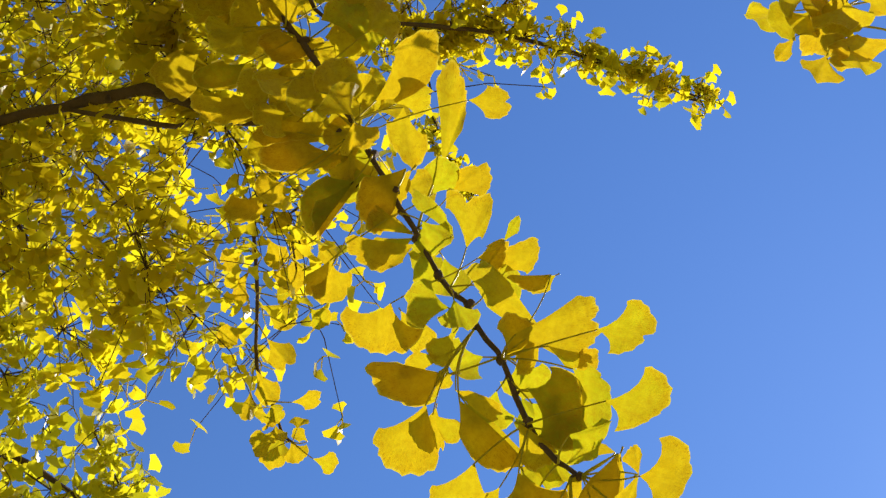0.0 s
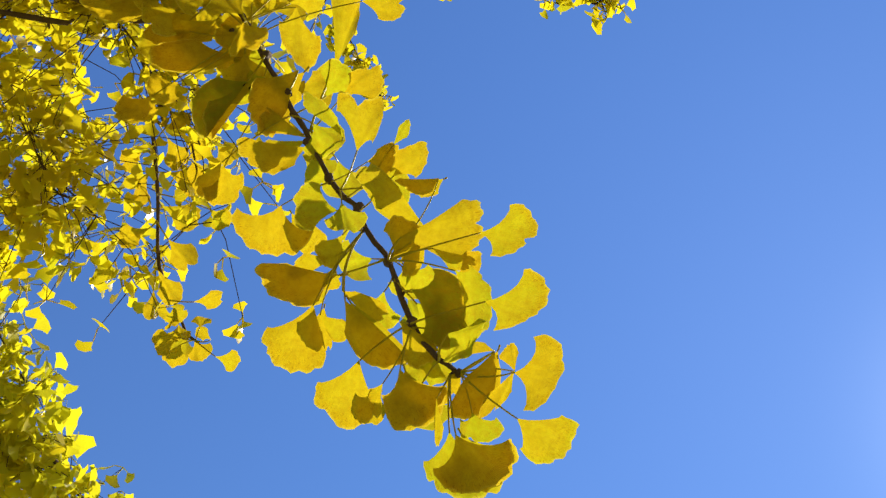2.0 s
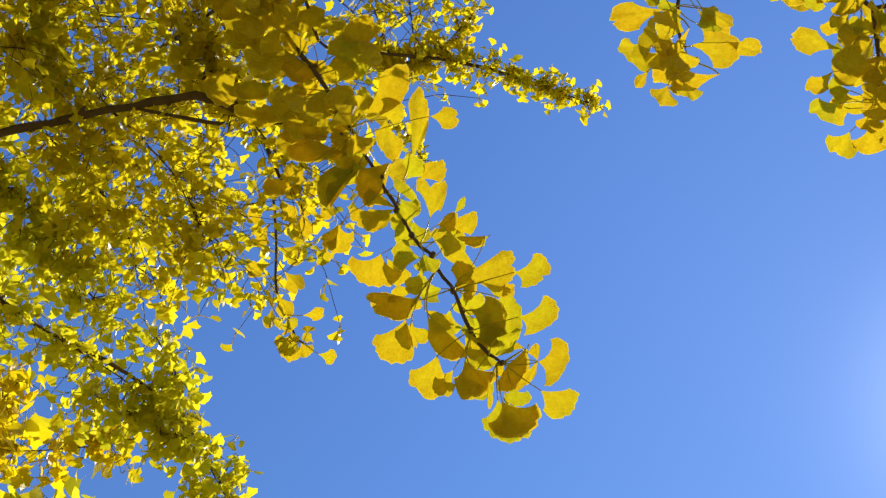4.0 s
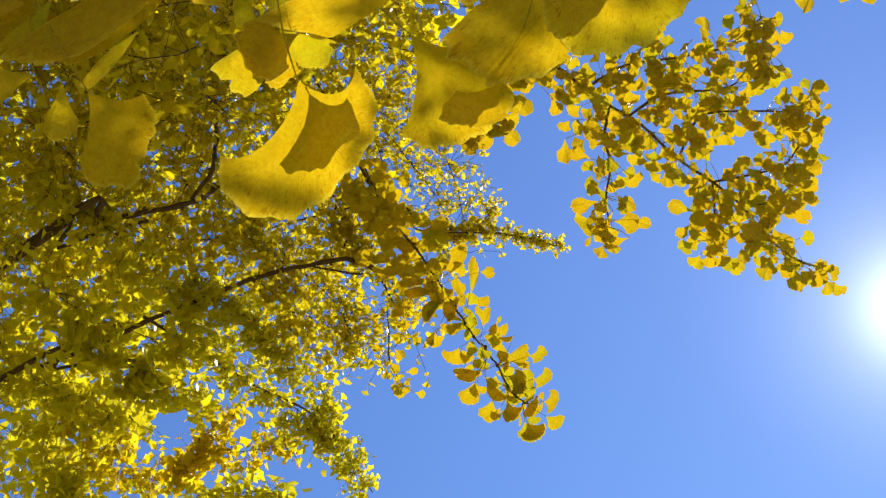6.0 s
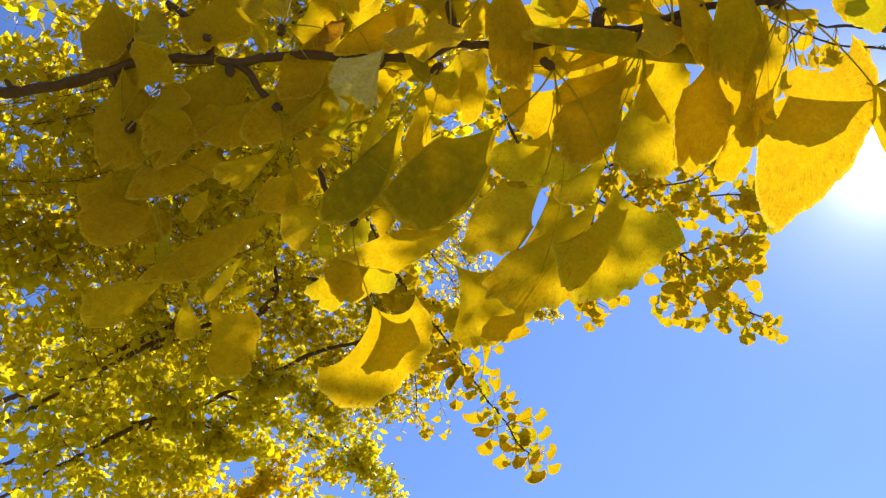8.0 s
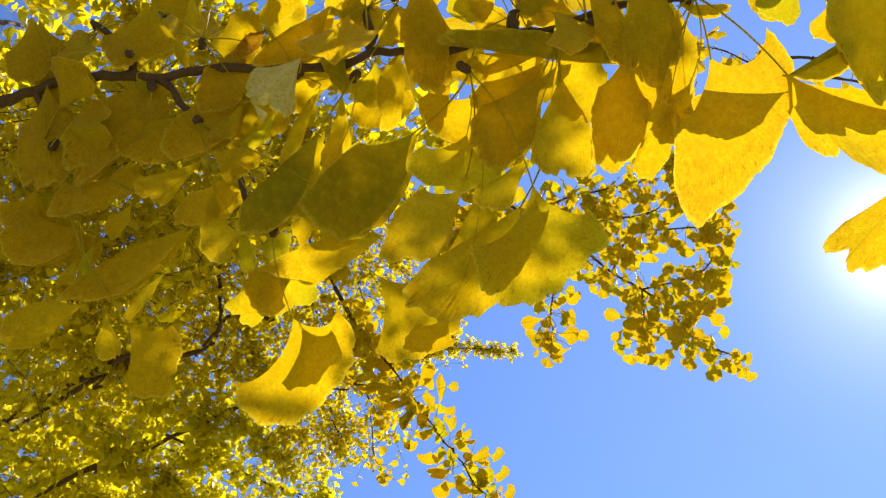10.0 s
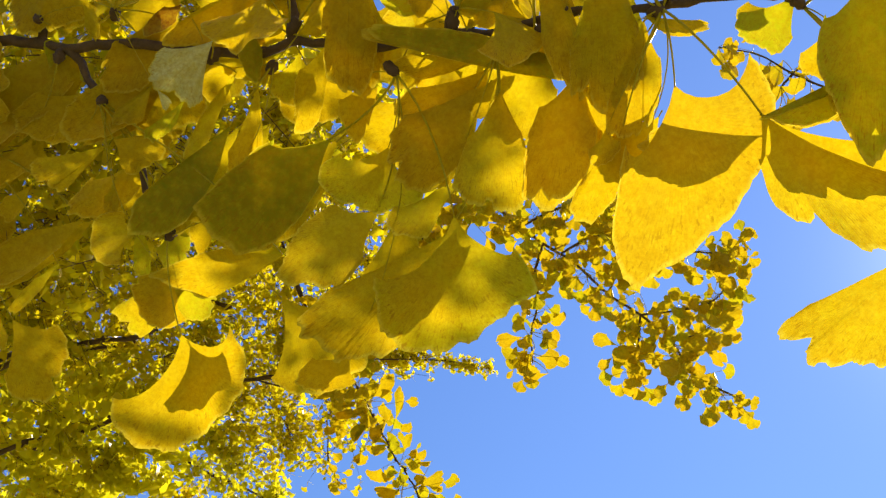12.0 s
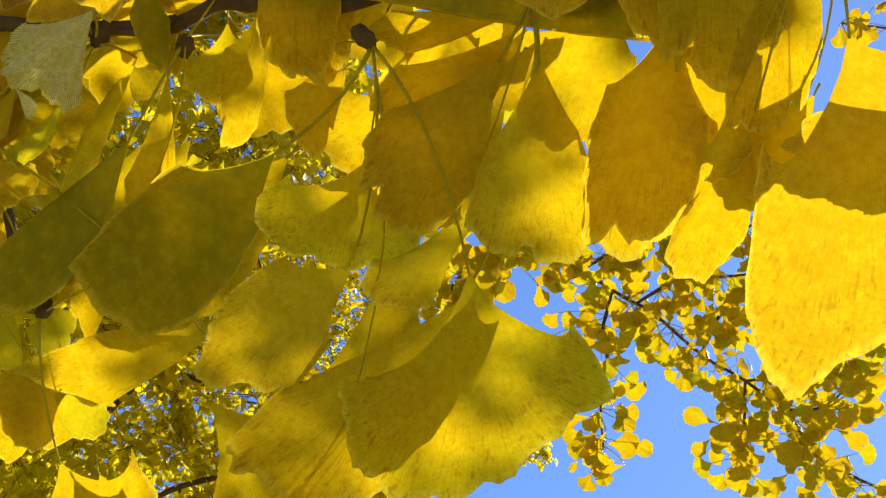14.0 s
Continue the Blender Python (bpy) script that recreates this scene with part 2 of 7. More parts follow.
def blade(length, width, cup, seed, cols, rows):
    """Fan-shaped blade: wedge base, wavy and notched outer margin, rippled and cupped."""
    r = random.Random(seed)
    ph, ph2, notch = r.uniform(0, 6.3), r.uniform(0, 6.3), r.choice((0.0, 0.03, 0.06, 0.10, 0.18))
    half, curl, lean = radians(r.uniform(44, 54) + 14 * min(1.0, max(0.0, width / length - 0.75))), r.uniform(-0.22, 0.30), r.uniform(-0.14, 0.14)
    broad = width / (2 * length * math.sin(half))
    verts, uvs = [(0, 0, 0)], [(0.5, 0)]
    for j in range(1, rows + 1):
        s = j / rows
        for i in range(cols + 1):
            a = -1 + 2 * i / cols
            edge = 1 + 0.020 * math.sin(9 * a + ph) + 0.012 * math.sin(23 * a + ph2) + r.uniform(-0.012, 0.012)
            edge -= notch * math.exp(-((a - lean) / 0.07) ** 2) + 0.20 * max(0.0, (abs(a) - 0.5) / 0.5) ** 2.4
            k = s * (1 + (edge - 1) * s * s)
            turn = a * half * (0.38 + 0.62 * s ** 0.7) + lean * 0.3 * s
            x = broad * length * k * math.sin(turn)
            y = length * k * math.cos(turn)
            z = width * k * k * (cup * (a * a - 0.3) + 0.055 * math.sin(5 * a + ph) + 0.028 * math.sin(11 * a + ph2) * k) + length * curl * k * k
            verts.append((x, y, z))
            uvs.append((0.5 + a / 2, s))
    faces = [(0, 1 + i, 2 + i) for i in range(cols)]
    w = cols + 1
    for j in range(rows - 1):
        for i in range(cols):
            a = 1 + j * w + i
            faces.append((a, a + w, a + w + 1, a + 1))
    return verts, faces, uvs


def leaf(twig, base, tip, width, turn, material, cup=0.1, spur=None):
    """One leaf on its stalk, from the nearest fitting spur of the twig."""
    base, tip = np.array(base), np.array(tip)
    y = tip - base
    length = np.linalg.norm(y)
    y /= length
    x = np.cross(y, -FACE)
    x /= np.linalg.norm(x)
    z = np.cross(x, y)
    a = radians(turn)
    x, z = x * math.cos(a) + z * math.sin(a), z * math.cos(a) - x * math.sin(a)
    if spur is None:
        tips = SPURS[twig.name]
        d = base - tips
        far = np.linalg.norm(d, axis=1) + 1e-9
        spur = tips[np.argmin(far * (2.1 - (d @ y) / far))]
    width = width / max(0.45, math.cos(a)) if abs(turn) < 35 else width * 1.15
    big = length > 0.045 or width > 0.06
    verts, faces, uvs = blade(length * 1.04, width, cup, int(DICE.integers(1 << 30)), 22 if big else 14, 7 if big else 4)
    return set_leaf(twig, base, np.array((x, y, z)), verts, faces, uvs, spur, length, width, material)


def fan(twig, base, left, tip, right, material, bow=0.05):
    """One leaf whose blade spans from its base to the two corners and the middle of its outer margin."""
    base, left, tip, right = (np.array(q) for q in (base, left, tip, right))
    y = tip - base
    length = np.linalg.norm(y)
    y = y / length
    x = right - left
    x = x - y * (x @ y)
    x /= np.linalg.norm(x)
    z = np.cross(x, y)
    basis = np.array((x, y, z))
    lc, tc, rc = (basis @ (q - base) for q in (left, tip, right))
    lc, rc, tc = lc * 1.16, rc * 1.16, tc * 1.02
    width = np.linalg.norm(rc - lc)
    r = random.Random(int(DICE.integers(1 << 30)))
    ph, ph2, notch, mid = r.uniform(0, 6.3), r.uniform(0, 6.3), r.choice((0.0, 0.02, 0.05, 0.09)), r.uniform(-0.3, 0.3)
    wave = r.uniform(0.03, 0.07)
    bow += r.uniform(-0.10, 0.12)
    roll_in = r.uniform(-0.16, 0.16)
    cols, rows = 34, 8
    verts, uvs = [(0.0, 0.0, 0.0)], [(0.5, 0.0)]
    for j in range(1, rows + 1):
        s = j / rows
        for i in range(cols + 1):
            a = -1 + 2 * i / cols
            edge = 0.024 * math.sin(9 * a + ph) + 0.017 * math.sin(23 * a + ph2) + r.uniform(-0.016, 0.016)
            edge -= notch * math.exp(-((a - mid) / 0.06) ** 2) + 0.25 * max(0.0, (abs(a) - 0.5) / 0.5) ** 2.4
            e = a * (0.66 + 0.34 * s ** 0.8)
            rim_at = lc * e * (e - 1) / 2 + tc * (1 - e * e) + rc * e * (e + 1) / 2
            q = rim_at * s * (1 + edge * s * s)
            lift = width * s * s * (bow * (a * a - 0.4) + wave * math.sin(5 * a + ph) + 0.5 * wave * math.sin(11 * a + ph2) * s + roll_in * s * s)
            verts.append((q[0], q[1], q[2] + lift))
            uvs.append((0.5 + a / 2, s))
    faces = [(0, 1 + i, 2 + i) for i in range(cols)]
    w = cols + 1
    for j in range(rows - 1):
        for i in range(cols):
            k = 1 + j * w + i
            faces.append((k, k + w, k + w + 1, k + 1))
    way = (left + right) / 2 * 0.5 + tip * 0.5 - base
    way /= np.linalg.norm(way)
    tips = SPURS[twig.name]
    d = base - tips
    far = np.linalg.norm(d, axis=1) + 1e-9
    spur = tips[np.argmin(far * (2.3 - (d @ way) / far))]
    return set_leaf(twig, base, basis, verts, faces, uvs, spur, length, width, material)


def frond(twig, base, rim, material, blocker=False):
    """One large leaf: a thin blade from its base to an outer margin that runs through the rim's points. With the last
    argument set, it is an added leaf hidden behind another on a short stalk, to cast shadow on it.
    """
    base, rim = np.array(base), [np.array(q) for q in rim]
    y = sum(rim) / len(rim) - base
    length = np.linalg.norm(y)
    y = y / length
    x = rim[-1] - rim[0]
    x = x - y * (x @ y)
    x /= np.linalg.norm(x)
    z = np.cross(x, y)
    basis = np.array((x, y, z))
    local = [basis @ (q - base) for q in rim]
    rows, cols = (9, 56) if length > 0.06 else (5, 30)
    line = glide(local, length / 40)
    line = line[np.linspace(0, len(line) - 1, cols + 1).round().astype(int)]
    width = np.linalg.norm(local[-1] - local[0])
    opening = math.acos(max(-1.0, min(1.0, (local[0] @ local[-1]) / np.linalg.norm(local[0]) / np.linalg.norm(local[-1]))))
    neck = min(0.78, max(0.34, 1.22 - opening / 2.2))
    r = random.Random(int(DICE.integers(1 << 30)))
    ph, ph2, ph3 = r.uniform(0, 6.3), r.uniform(0, 6.3), r.uniform(0, 6.3)
    cup, wave = r.uniform(-0.08, 0.08), r.uniform(0.014, 0.038)
    notch, cut = r.uniform(-0.7, 0.7), r.choice((0.0, 0.05, 0.08, 0.13))
    ripple = []
    for k in range(cols + 1):
        a = -1 + 2 * k / cols
        corner = 0.17 * max(0.0, (abs(a) - 0.66) / 0.34) ** 2
        ripple.append(0.020 * math.sin(9 * a + ph) + 0.017 * math.sin(23 * a + ph2) + r.uniform(-0.014, 0.014) - cut * math.exp(-((a - notch) / 0.06) ** 2) - corner)
    verts, uvs = [(0.0, 0.0, 0.0)], [(0.5, 0.0)]
    for j in range(1, rows + 1):
        s = j / rows
        for i in range(cols + 1):
            a = -1 + 2 * i / cols
            e = (1 + a * (neck + (1 - neck) * s ** 0.8)) * cols / 2
            k = min(int(e), cols - 1)
            q = (line[k] + (line[k + 1] - line[k]) * (e - k)) * s * (1 + ripple[i] * s ** 4) * 1.05
            lift = width * (cup * s * s * (a * a - 0.4) + wave * s * s * math.sin(4 * a + ph) + 0.4 * wave * s ** 3 * math.sin(9 * a + ph3) + 0.02 * math.sin(math.pi * s))
            verts.append((q[0], q[1], q[2] + lift))
            uvs.append((0.5 + a / 2, s))
    faces = [(0, 1 + i, 2 + i) for i in range(cols)]
    w = cols + 1
    for j in range(rows - 1):
        for i in range(cols):
            k = 1 + j * w + i
            faces.append((k, k + w, k + w + 1, k + 1))
    tips = SPURS[twig.name]
    d = base - tips
    far = np.linalg.norm(d, axis=1) + 1e-9
    spur = tips[np.argmin(far * (1.9 - (d @ y) / far))]
    # an added shadow caster needs no spur of its own
    if blocker:
        spur = base - y * 0.12 * length + z * 0.03 * length
    return set_leaf(twig, base, basis, verts, faces, uvs, spur, length, width, material)


def knob(twig, place, size=1.0):
    """A short stubby spur shoot on a branch, ringed with old leaf scars, from which stalks spring."""
    place = np.array(place)
    way = DICE.normal(0, 0.5, 3) + np.array((0.0, -0.4, -0.8))
    way /= np.linalg.norm(way)
    n = 7
    line = np.array([place + way * 0.0035 * size * (k - 2) for k in range(n)])
    radii = [r * size for r in (0.0052, 0.0066, 0.0056, 0.0068, 0.0058, 0.0050, 0.0022)]
    v, f = tube(line, radii, 9, DICE, 0.30)
    part("spur_shoot", mesh_of("spur_shoot", v, f, [bark]), twig, "stubby brown spur shoot with ringed scars")
    tip = place + way * 0.012 * size
    if size == 1.0 and twig.name not in KNOBBED:
        KNOBBED.add(twig.name)
        SPURS[twig.name] = np.array([tip])
    else:
        SPURS[twig.name] = np.vstack([SPURS[twig.name], tip])


KNOBBED = set()


def set_leaf(twig, base, basis, verts, faces, uvs, spur, length, width, material):
    """Adds the bent stalk from the spur and links blade and stalk as one leaf."""
    slots = [0] * len(faces)
    start = basis @ (spur - base)
    span = np.linalg.norm(start)
    bend = basis @ np.array((0, 0, -0.12 * span)) + np.array((0.18 * span * math.sin(37 * span + 90 * length), -0.28 * span, 0.1 * span * math.cos(450 * width)))
    line = np.array([start * (1 - t) ** 2 + 2 * t * (1 - t) * (start * 0.5 + bend * 0.6) + np.array((0, 0.03 * length, 0)) * t * t for t in np.linspace(0, 1, 8)])
    thick = min(0.0014, 0.009 * length + 0.00028)
    sv, sf = tube(line, np.linspace(thick * 1.25, thick * 0.8, 8), 5)
    off = len(verts)
    verts = list(verts) + [tuple(v) for v in sv]
    faces = list(faces) + [tuple(k + off for k in f) for f in sf]
    uvs = list(uvs) + [(0.5, 0.1)] * len(sv)
    slots += [1] * len(sf)
    ob = part("leaf", mesh_of("leaf", verts, faces, [material, stalk], slots, uvs), twig, LOOKS.get(material.name, ""))
    x, y, z = basis
    ob.matrix_basis = Matrix(((x[0], y[0], z[0], base[0]), (x[1], y[1], z[1], base[1]), (x[2], y[2], z[2], base[2]), (0, 0, 0, 1)))
    return ob


def sprout(twig, count, size, vary, material, lift=-0.5, front=0.0, stalks=(0.35, 0.9), stretch=(0.0, 1.0)):
    """Leaves round the spurs of a stretch of a twig, hanging as they like on stalks of uneven length."""
    tips = SPURS[twig.name]
    tips = tips[int(stretch[0] * len(tips)):max(1, int(stretch[1] * len(tips)))]
    for _ in range(count):
        spur = tips[DICE.integers(len(tips))]
        way = DICE.normal(0, 1, 3) + np.array((0, 0, lift)) + FACE * front
        way /= np.linalg.norm(way)
        s = size + vary * DICE.normal()
        s = max(size * 0.5, s)
        base = spur + way * s * DICE.uniform(*stalks)
        way = way + np.array((0, 0, -0.45)) + DICE.normal(0, 0.25, 3)
        way -= FACE * (way @ FACE) * 0.6
        way /= np.linalg.norm(way)
        leaf(twig, base, base + way * s * 0.8, s * DICE.uniform(1.0, 1.3), int(DICE.uniform(-40, 40)), material, 0.1, spur)


TUFTS = {}


def low_leaf(rng):
    """Small far leaf, twelve faces, with a little curve and a notch."""
    rows = [(0, 0, 0)]
    cup, curl, notch = rng.uniform(-0.14, 0.20), rng.uniform(-0.18, 0.18), rng.uniform(0, 0.14)
    for s, ks in ((0.55, (-1, -0.5, 0, 0.5, 1)), (1.0, (-1, -0.55, 0, 0.55, 1))):
        for a in ks:
            k = s * (1 - (notch if a == 0 and s == 1 else 0)) * (1 + rng.uniform(-0.04, 0.04)) * (0.86 if abs(a) == 1 and s == 1 else 1)
            rows.append((0.88 * k * math.sin(a * (0.55 + 0.35 * s)), 0.9 * k * math.cos(a * (0.55 + 0.35 * s)), k * k * (cup * a * a + curl)))
    return np.array(rows)


LOW_FACES = [(0, 1, 2), (0, 2, 3), (0, 3, 4), (0, 4, 5)] + [f for i in range(1, 5) for f in ((i, i + 5, i + 6), (i, i + 6, i + 1))]
KINDS = [low_leaf(DICE) for _ in range(12)]


def tuft(points, spread, count, size, material, owner=None):
    """A leafy twig of the far crown: side twiglets, spurs and their small leaves."""
    line = glide(points, 0.02)
    owner = owner or tree
    store = TUFTS.setdefault((owner.name, material.name), (owner, material, [], [], [], []))
    lv, lf, wv, wf = store[2:]

    def add(vs, fs, verts, faces):
        base = verts_count.get(id(verts), 0)
        verts.append(np.asarray(vs))
        faces.append(np.asarray(fs, dtype=np.int32) + base)
        verts_count[id(verts)] = base + len(vs)

    def rod(a, b, r0, r1, mid=None):
        pts = np.array([a, (a + b) / 2 if mid is None else mid, b])
        d = b - a
        u = np.cross(d, (0.31, 0.22, 0.9))
        u /= np.linalg.norm(u) + 1e-9
        v = np.cross(d / (np.linalg.norm(d) + 1e-9), u)
        ring = [math.cos(k) * u + math.sin(k) * v for k in (0, 2.094, 4.189)]
        vs = [p + r * q for p, r in zip(pts, (r0, (r0 + r1) / 2, r1)) for q in ring]
        fs = [f for i in (0, 3) for k in range(3) for f in ((i + k, i + (k + 1) % 3, i + 3 + (k + 1) % 3), (i + k, i + 3 + (k + 1) % 3, i + 3 + k))]
        return vs, fs

    for a, b in zip(line[:-1:2], line[2::2]):
        add(*rod(a, b, 0.0008, 0.0007), wv, wf)
    made = 0
    while made < count:
        root = line[DICE.integers(len(line))]
        off = DICE.uniform(-1, 1, 3) * spread
        if spread < 0.1:
            off = off - FACE * (off @ FACE) * 0.7
        end = root + off
        add(*rod(root, end, 0.00045, 0.0003, (root + end) / 2 + np.array((0, 0, 0.12 * np.linalg.norm(off)))), wv, wf)
        for spur in (end, root + off * 0.55):
            for _ in range(DICE.integers(2, 5)):
                way = DICE.normal(0, 1, 3) + np.array((0, 0, -0.4))
                way /= np.linalg.norm(way)
                s = size * DICE.uniform(0.7, 1.2)
                base = spur + way * s * DICE.uniform(0.4, 0.9)
                y = way + np.array((0, 0, -0.4)) + DICE.normal(0, 0.3, 3)
                y /= np.linalg.norm(y)
                x = np.cross(y, -FACE + DICE.normal(0, 0.95, 3))
                x /= np.linalg.norm(x) + 1e-9
                z = np.cross(x, y)
                k = KINDS[DICE.integers(len(KINDS))]
                vs = base + s * (k[:, :1] * x + k[:, 1:2] * y + k[:, 2:] * z)
                add(vs, LOW_FACES, lv, lf)
                add(*rod(spur, base, 0.0005, 0.0004), lv, lf)
                made += 1


verts_count = {}


# ---- ground and trunks ----
def ground_sheet():
    m, nt, p = shader("leaf_litter")
    geo = nt.nodes.new("ShaderNodeTexCoord").outputs["Object"]
    n1, n2 = noise_tex(nt, 0.7, 6.0, 0.6, geo), noise_tex(nt, 18.0, 5.0, 0.7, geo)
    nt.links.new(mixed(nt, n2, ramp(nt, [(0.35, (0.24, 0.21, 0.03)), (0.65, (0.38, 0.30, 0.04))], n1), (0.18, 0.17, 0.04)), p.inputs["Base Color"])
    p.inputs["Roughness"].default_value = 0.95
    rings = [0, 1, 2, 4, 8, 16, 40, 120, 500, 2500]
    verts, faces = [(0, 0, 0)], []
    for r in rings[1:]:
        for k in range(32):
            a = 2 * math.pi * k / 32
            verts.append((r * math.cos(a), r * math.sin(a), 0.03 * noise.noise((math.cos(a) * r, math.sin(a) * r, 3)) if 0 < r < 100 else 0))
    faces += [(0, 1 + k, 1 + (k + 1) % 32) for k in range(32)]
    for i in range(len(rings) - 2):
        for k in range(32):
            a, b = 1 + i * 32 + k, 1 + i * 32 + (k + 1) % 32
            faces.append((a, a + 32, b + 32, b))
    ob = new("ground", mesh_of("ground", verts, faces, [m]))
    return tagged(ob, "flat lawn strewn with fallen yellow ginkgo leaves", "ground", kind="structure")


def tree_with_trunk(x, y, height, radius, label):
    ob = new("ginkgo_tree")
    tagged(ob, label, "tree")
    pts = [(x + 0.05 * math.sin(2.1 * k) * k / 6, y + 0.04 * math.cos(1.7 * k) * k / 6, -0.05 + height * k / 6) for k in range(7)]
    line = glide(pts, 0.08)
    radii = [radius * (1.0 - 0.86 * i / len(line)) * (1 + 0.5 * math.exp(-i / 3)) for i in range(len(line))]
    v, f = tube(line, radii, 22, DICE, 0.10)
    part("trunk", mesh_of("trunk", v, f, [trunk_bark]), ob, "grey furrowed ginkgo trunk")
    return ob


ground_sheet()
tree = tree_with_trunk(-1.66, 2.0, 4.6, 0.16, "tall ginkgo in full yellow autumn leaf with drooping twigs")
tree2 = tree_with_trunk(-1.6, 0.6, 4.4, 0.14, "ginkgo with long golden branches reaching overhead, sunlit from behind")

# ---- twigs and their leaves ----
# the drooping twig, its spur shoots and leaves; fronds ending in True are hidden shadow casters
hanging = branch(tree, [(-0.62, 1.12, 3.30), (-0.210, 1.363, 2.443), (-0.173, 1.412, 2.396), (-0.138, 1.455, 2.356), (-0.123, 1.467, 2.341), (-0.109, 1.478, 2.324), (-0.103, 1.484, 2.316), (-0.097, 1.490, 2.306), (-0.091, 1.495, 2.300), (-0.084, 1.500, 2.292), (-0.078, 1.507, 2.282), (-0.071, 1.513, 2.272), (-0.063, 1.519, 2.263), (-0.057, 1.526, 2.253), (-0.049, 1.532, 2.244), (-0.042, 1.539, 2.233), (-0.034, 1.546, 2.221), (-0.026, 1.551, 2.213), (-0.020, 1.553, 2.209), (-0.013, 1.560, 2.198), (-0.002, 1.567, 2.187), (0.005, 1.574, 2.175), (0.011, 1.582, 2.161), (0.020, 1.589, 2.149), (0.028, 1.593, 2.141), (0.037, 1.595, 2.136)], 0.0028, 0.0012, 0.014, "drooping brown twig with short leafy spurs")
knob(hanging, (-0.123, 1.467, 2.341), 0.38)
knob(hanging, (-0.103, 1.484, 2.316), 0.38)
knob(hanging, (-0.094, 1.501, 2.291), 0.38)
knob(hanging, (-0.074, 1.508, 2.280), 0.38)
knob(hanging, (-0.061, 1.521, 2.261), 0.38)
knob(hanging, (-0.045, 1.535, 2.238), 0.38)
knob(hanging, (-0.034, 1.546, 2.221), 0.38)
knob(hanging, (-0.017, 1.554, 2.207), 0.38)
knob(hanging, (0.000, 1.569, 2.183), 0.38)
knob(hanging, (0.014, 1.584, 2.157), 0.38)
knob(hanging, (0.038, 1.596, 2.135), 0.38)
frond(hanging, (0.046, 1.553, 2.188), [(0.063, 1.543, 2.201), (0.070, 1.549, 2.198), (0.072, 1.557, 2.192), (0.063, 1.562, 2.186), (0.052, 1.564, 2.181)], gold)
frond(hanging, (0.050, 1.570, 2.158), [(0.071, 1.560, 2.173), (0.078, 1.569, 2.169), (0.076, 1.577, 2.161), (0.066, 1.580, 2.155), (0.055, 1.583, 2.149)], gold)
frond(hanging, (0.007, 1.554, 2.185), [(0.041, 1.544, 2.207), (0.045, 1.552, 2.200), (0.045, 1.560, 2.193), (0.038, 1.568, 2.183), (0.035, 1.570, 2.181)], gold)
frond(hanging, (0.024, 1.543, 2.218), [(0.001, 1.541, 2.215), (0.012, 1.548, 2.212), (0.021, 1.549, 2.212)], amber)
frond(hanging, (0.026, 1.545, 2.220), [(0.003, 1.544, 2.217), (0.014, 1.551, 2.214), (0.023, 1.552, 2.215)], gold, True)
frond(hanging, (0.017, 1.562, 2.202), [(-0.004, 1.557, 2.202), (-0.013, 1.545, 2.211), (-0.017, 1.539, 2.215), (-0.010, 1.537, 2.219), (0.001, 1.542, 2.216)], rim)
frond(hanging, (0.000, 1.543, 2.219), [(0.000, 1.534, 2.227), (0.009, 1.532, 2.230), (0.016, 1.532, 2.232), (0.016, 1.539, 2.226), (0.013, 1.545, 2.220)], gold)
frond(hanging, (-0.014, 1.539, 2.226), [(-0.009, 1.534, 2.231), (-0.001, 1.533, 2.233), (-0.001, 1.541, 2.225), (-0.007, 1.545, 2.221)], gold)
frond(hanging, (-0.012, 1.542, 2.228), [(-0.008, 1.537, 2.234), (0.001, 1.536, 2.235), (0.001, 1.544, 2.227), (-0.006, 1.548, 2.223)], gold, True)
frond(hanging, (-0.001, 1.534, 2.233), [(0.002, 1.526, 2.240), (0.007, 1.525, 2.242), (0.007, 1.531, 2.237)], lime)
frond(hanging, (-0.029, 1.518, 2.256), [(-0.027, 1.510, 2.266), (-0.018, 1.510, 2.268), (-0.011, 1.511, 2.270), (-0.010, 1.518, 2.262), (-0.012, 1.523, 2.257)], gold)
frond(hanging, (-0.020, 1.537, 2.232), [(-0.033, 1.519, 2.248), (-0.029, 1.516, 2.254), (-0.019, 1.520, 2.252), (-0.008, 1.522, 2.254), (-0.011, 1.535, 2.238)], gold)
frond(hanging, (-0.028, 1.535, 2.241), [(-0.049, 1.521, 2.247), (-0.048, 1.516, 2.253), (-0.041, 1.519, 2.253), (-0.032, 1.526, 2.248)], lime)
frond(hanging, (-0.054, 1.510, 2.268), [(-0.079, 1.511, 2.261), (-0.077, 1.525, 2.247), (-0.069, 1.532, 2.242), (-0.060, 1.527, 2.250)], amber)
frond(hanging, (-0.052, 1.513, 2.271), [(-0.077, 1.514, 2.263), (-0.076, 1.528, 2.249), (-0.067, 1.535, 2.245), (-0.058, 1.530, 2.252)], gold, True)
frond(hanging, (-0.083, 1.516, 2.266), [(-0.100, 1.511, 2.265), (-0.111, 1.520, 2.254), (-0.108, 1.530, 2.246), (-0.103, 1.535, 2.243), (-0.106, 1.522, 2.253)], green)
frond(hanging, (-0.081, 1.519, 2.268), [(-0.099, 1.514, 2.267), (-0.109, 1.522, 2.256), (-0.106, 1.532, 2.249), (-0.101, 1.538, 2.245), (-0.104, 1.525, 2.255)], gold, True)
frond(hanging, (-0.137, 1.523, 2.263), [(-0.155, 1.520, 2.261), (-0.156, 1.529, 2.252), (-0.144, 1.531, 2.252), (-0.137, 1.528, 2.258)], gold)
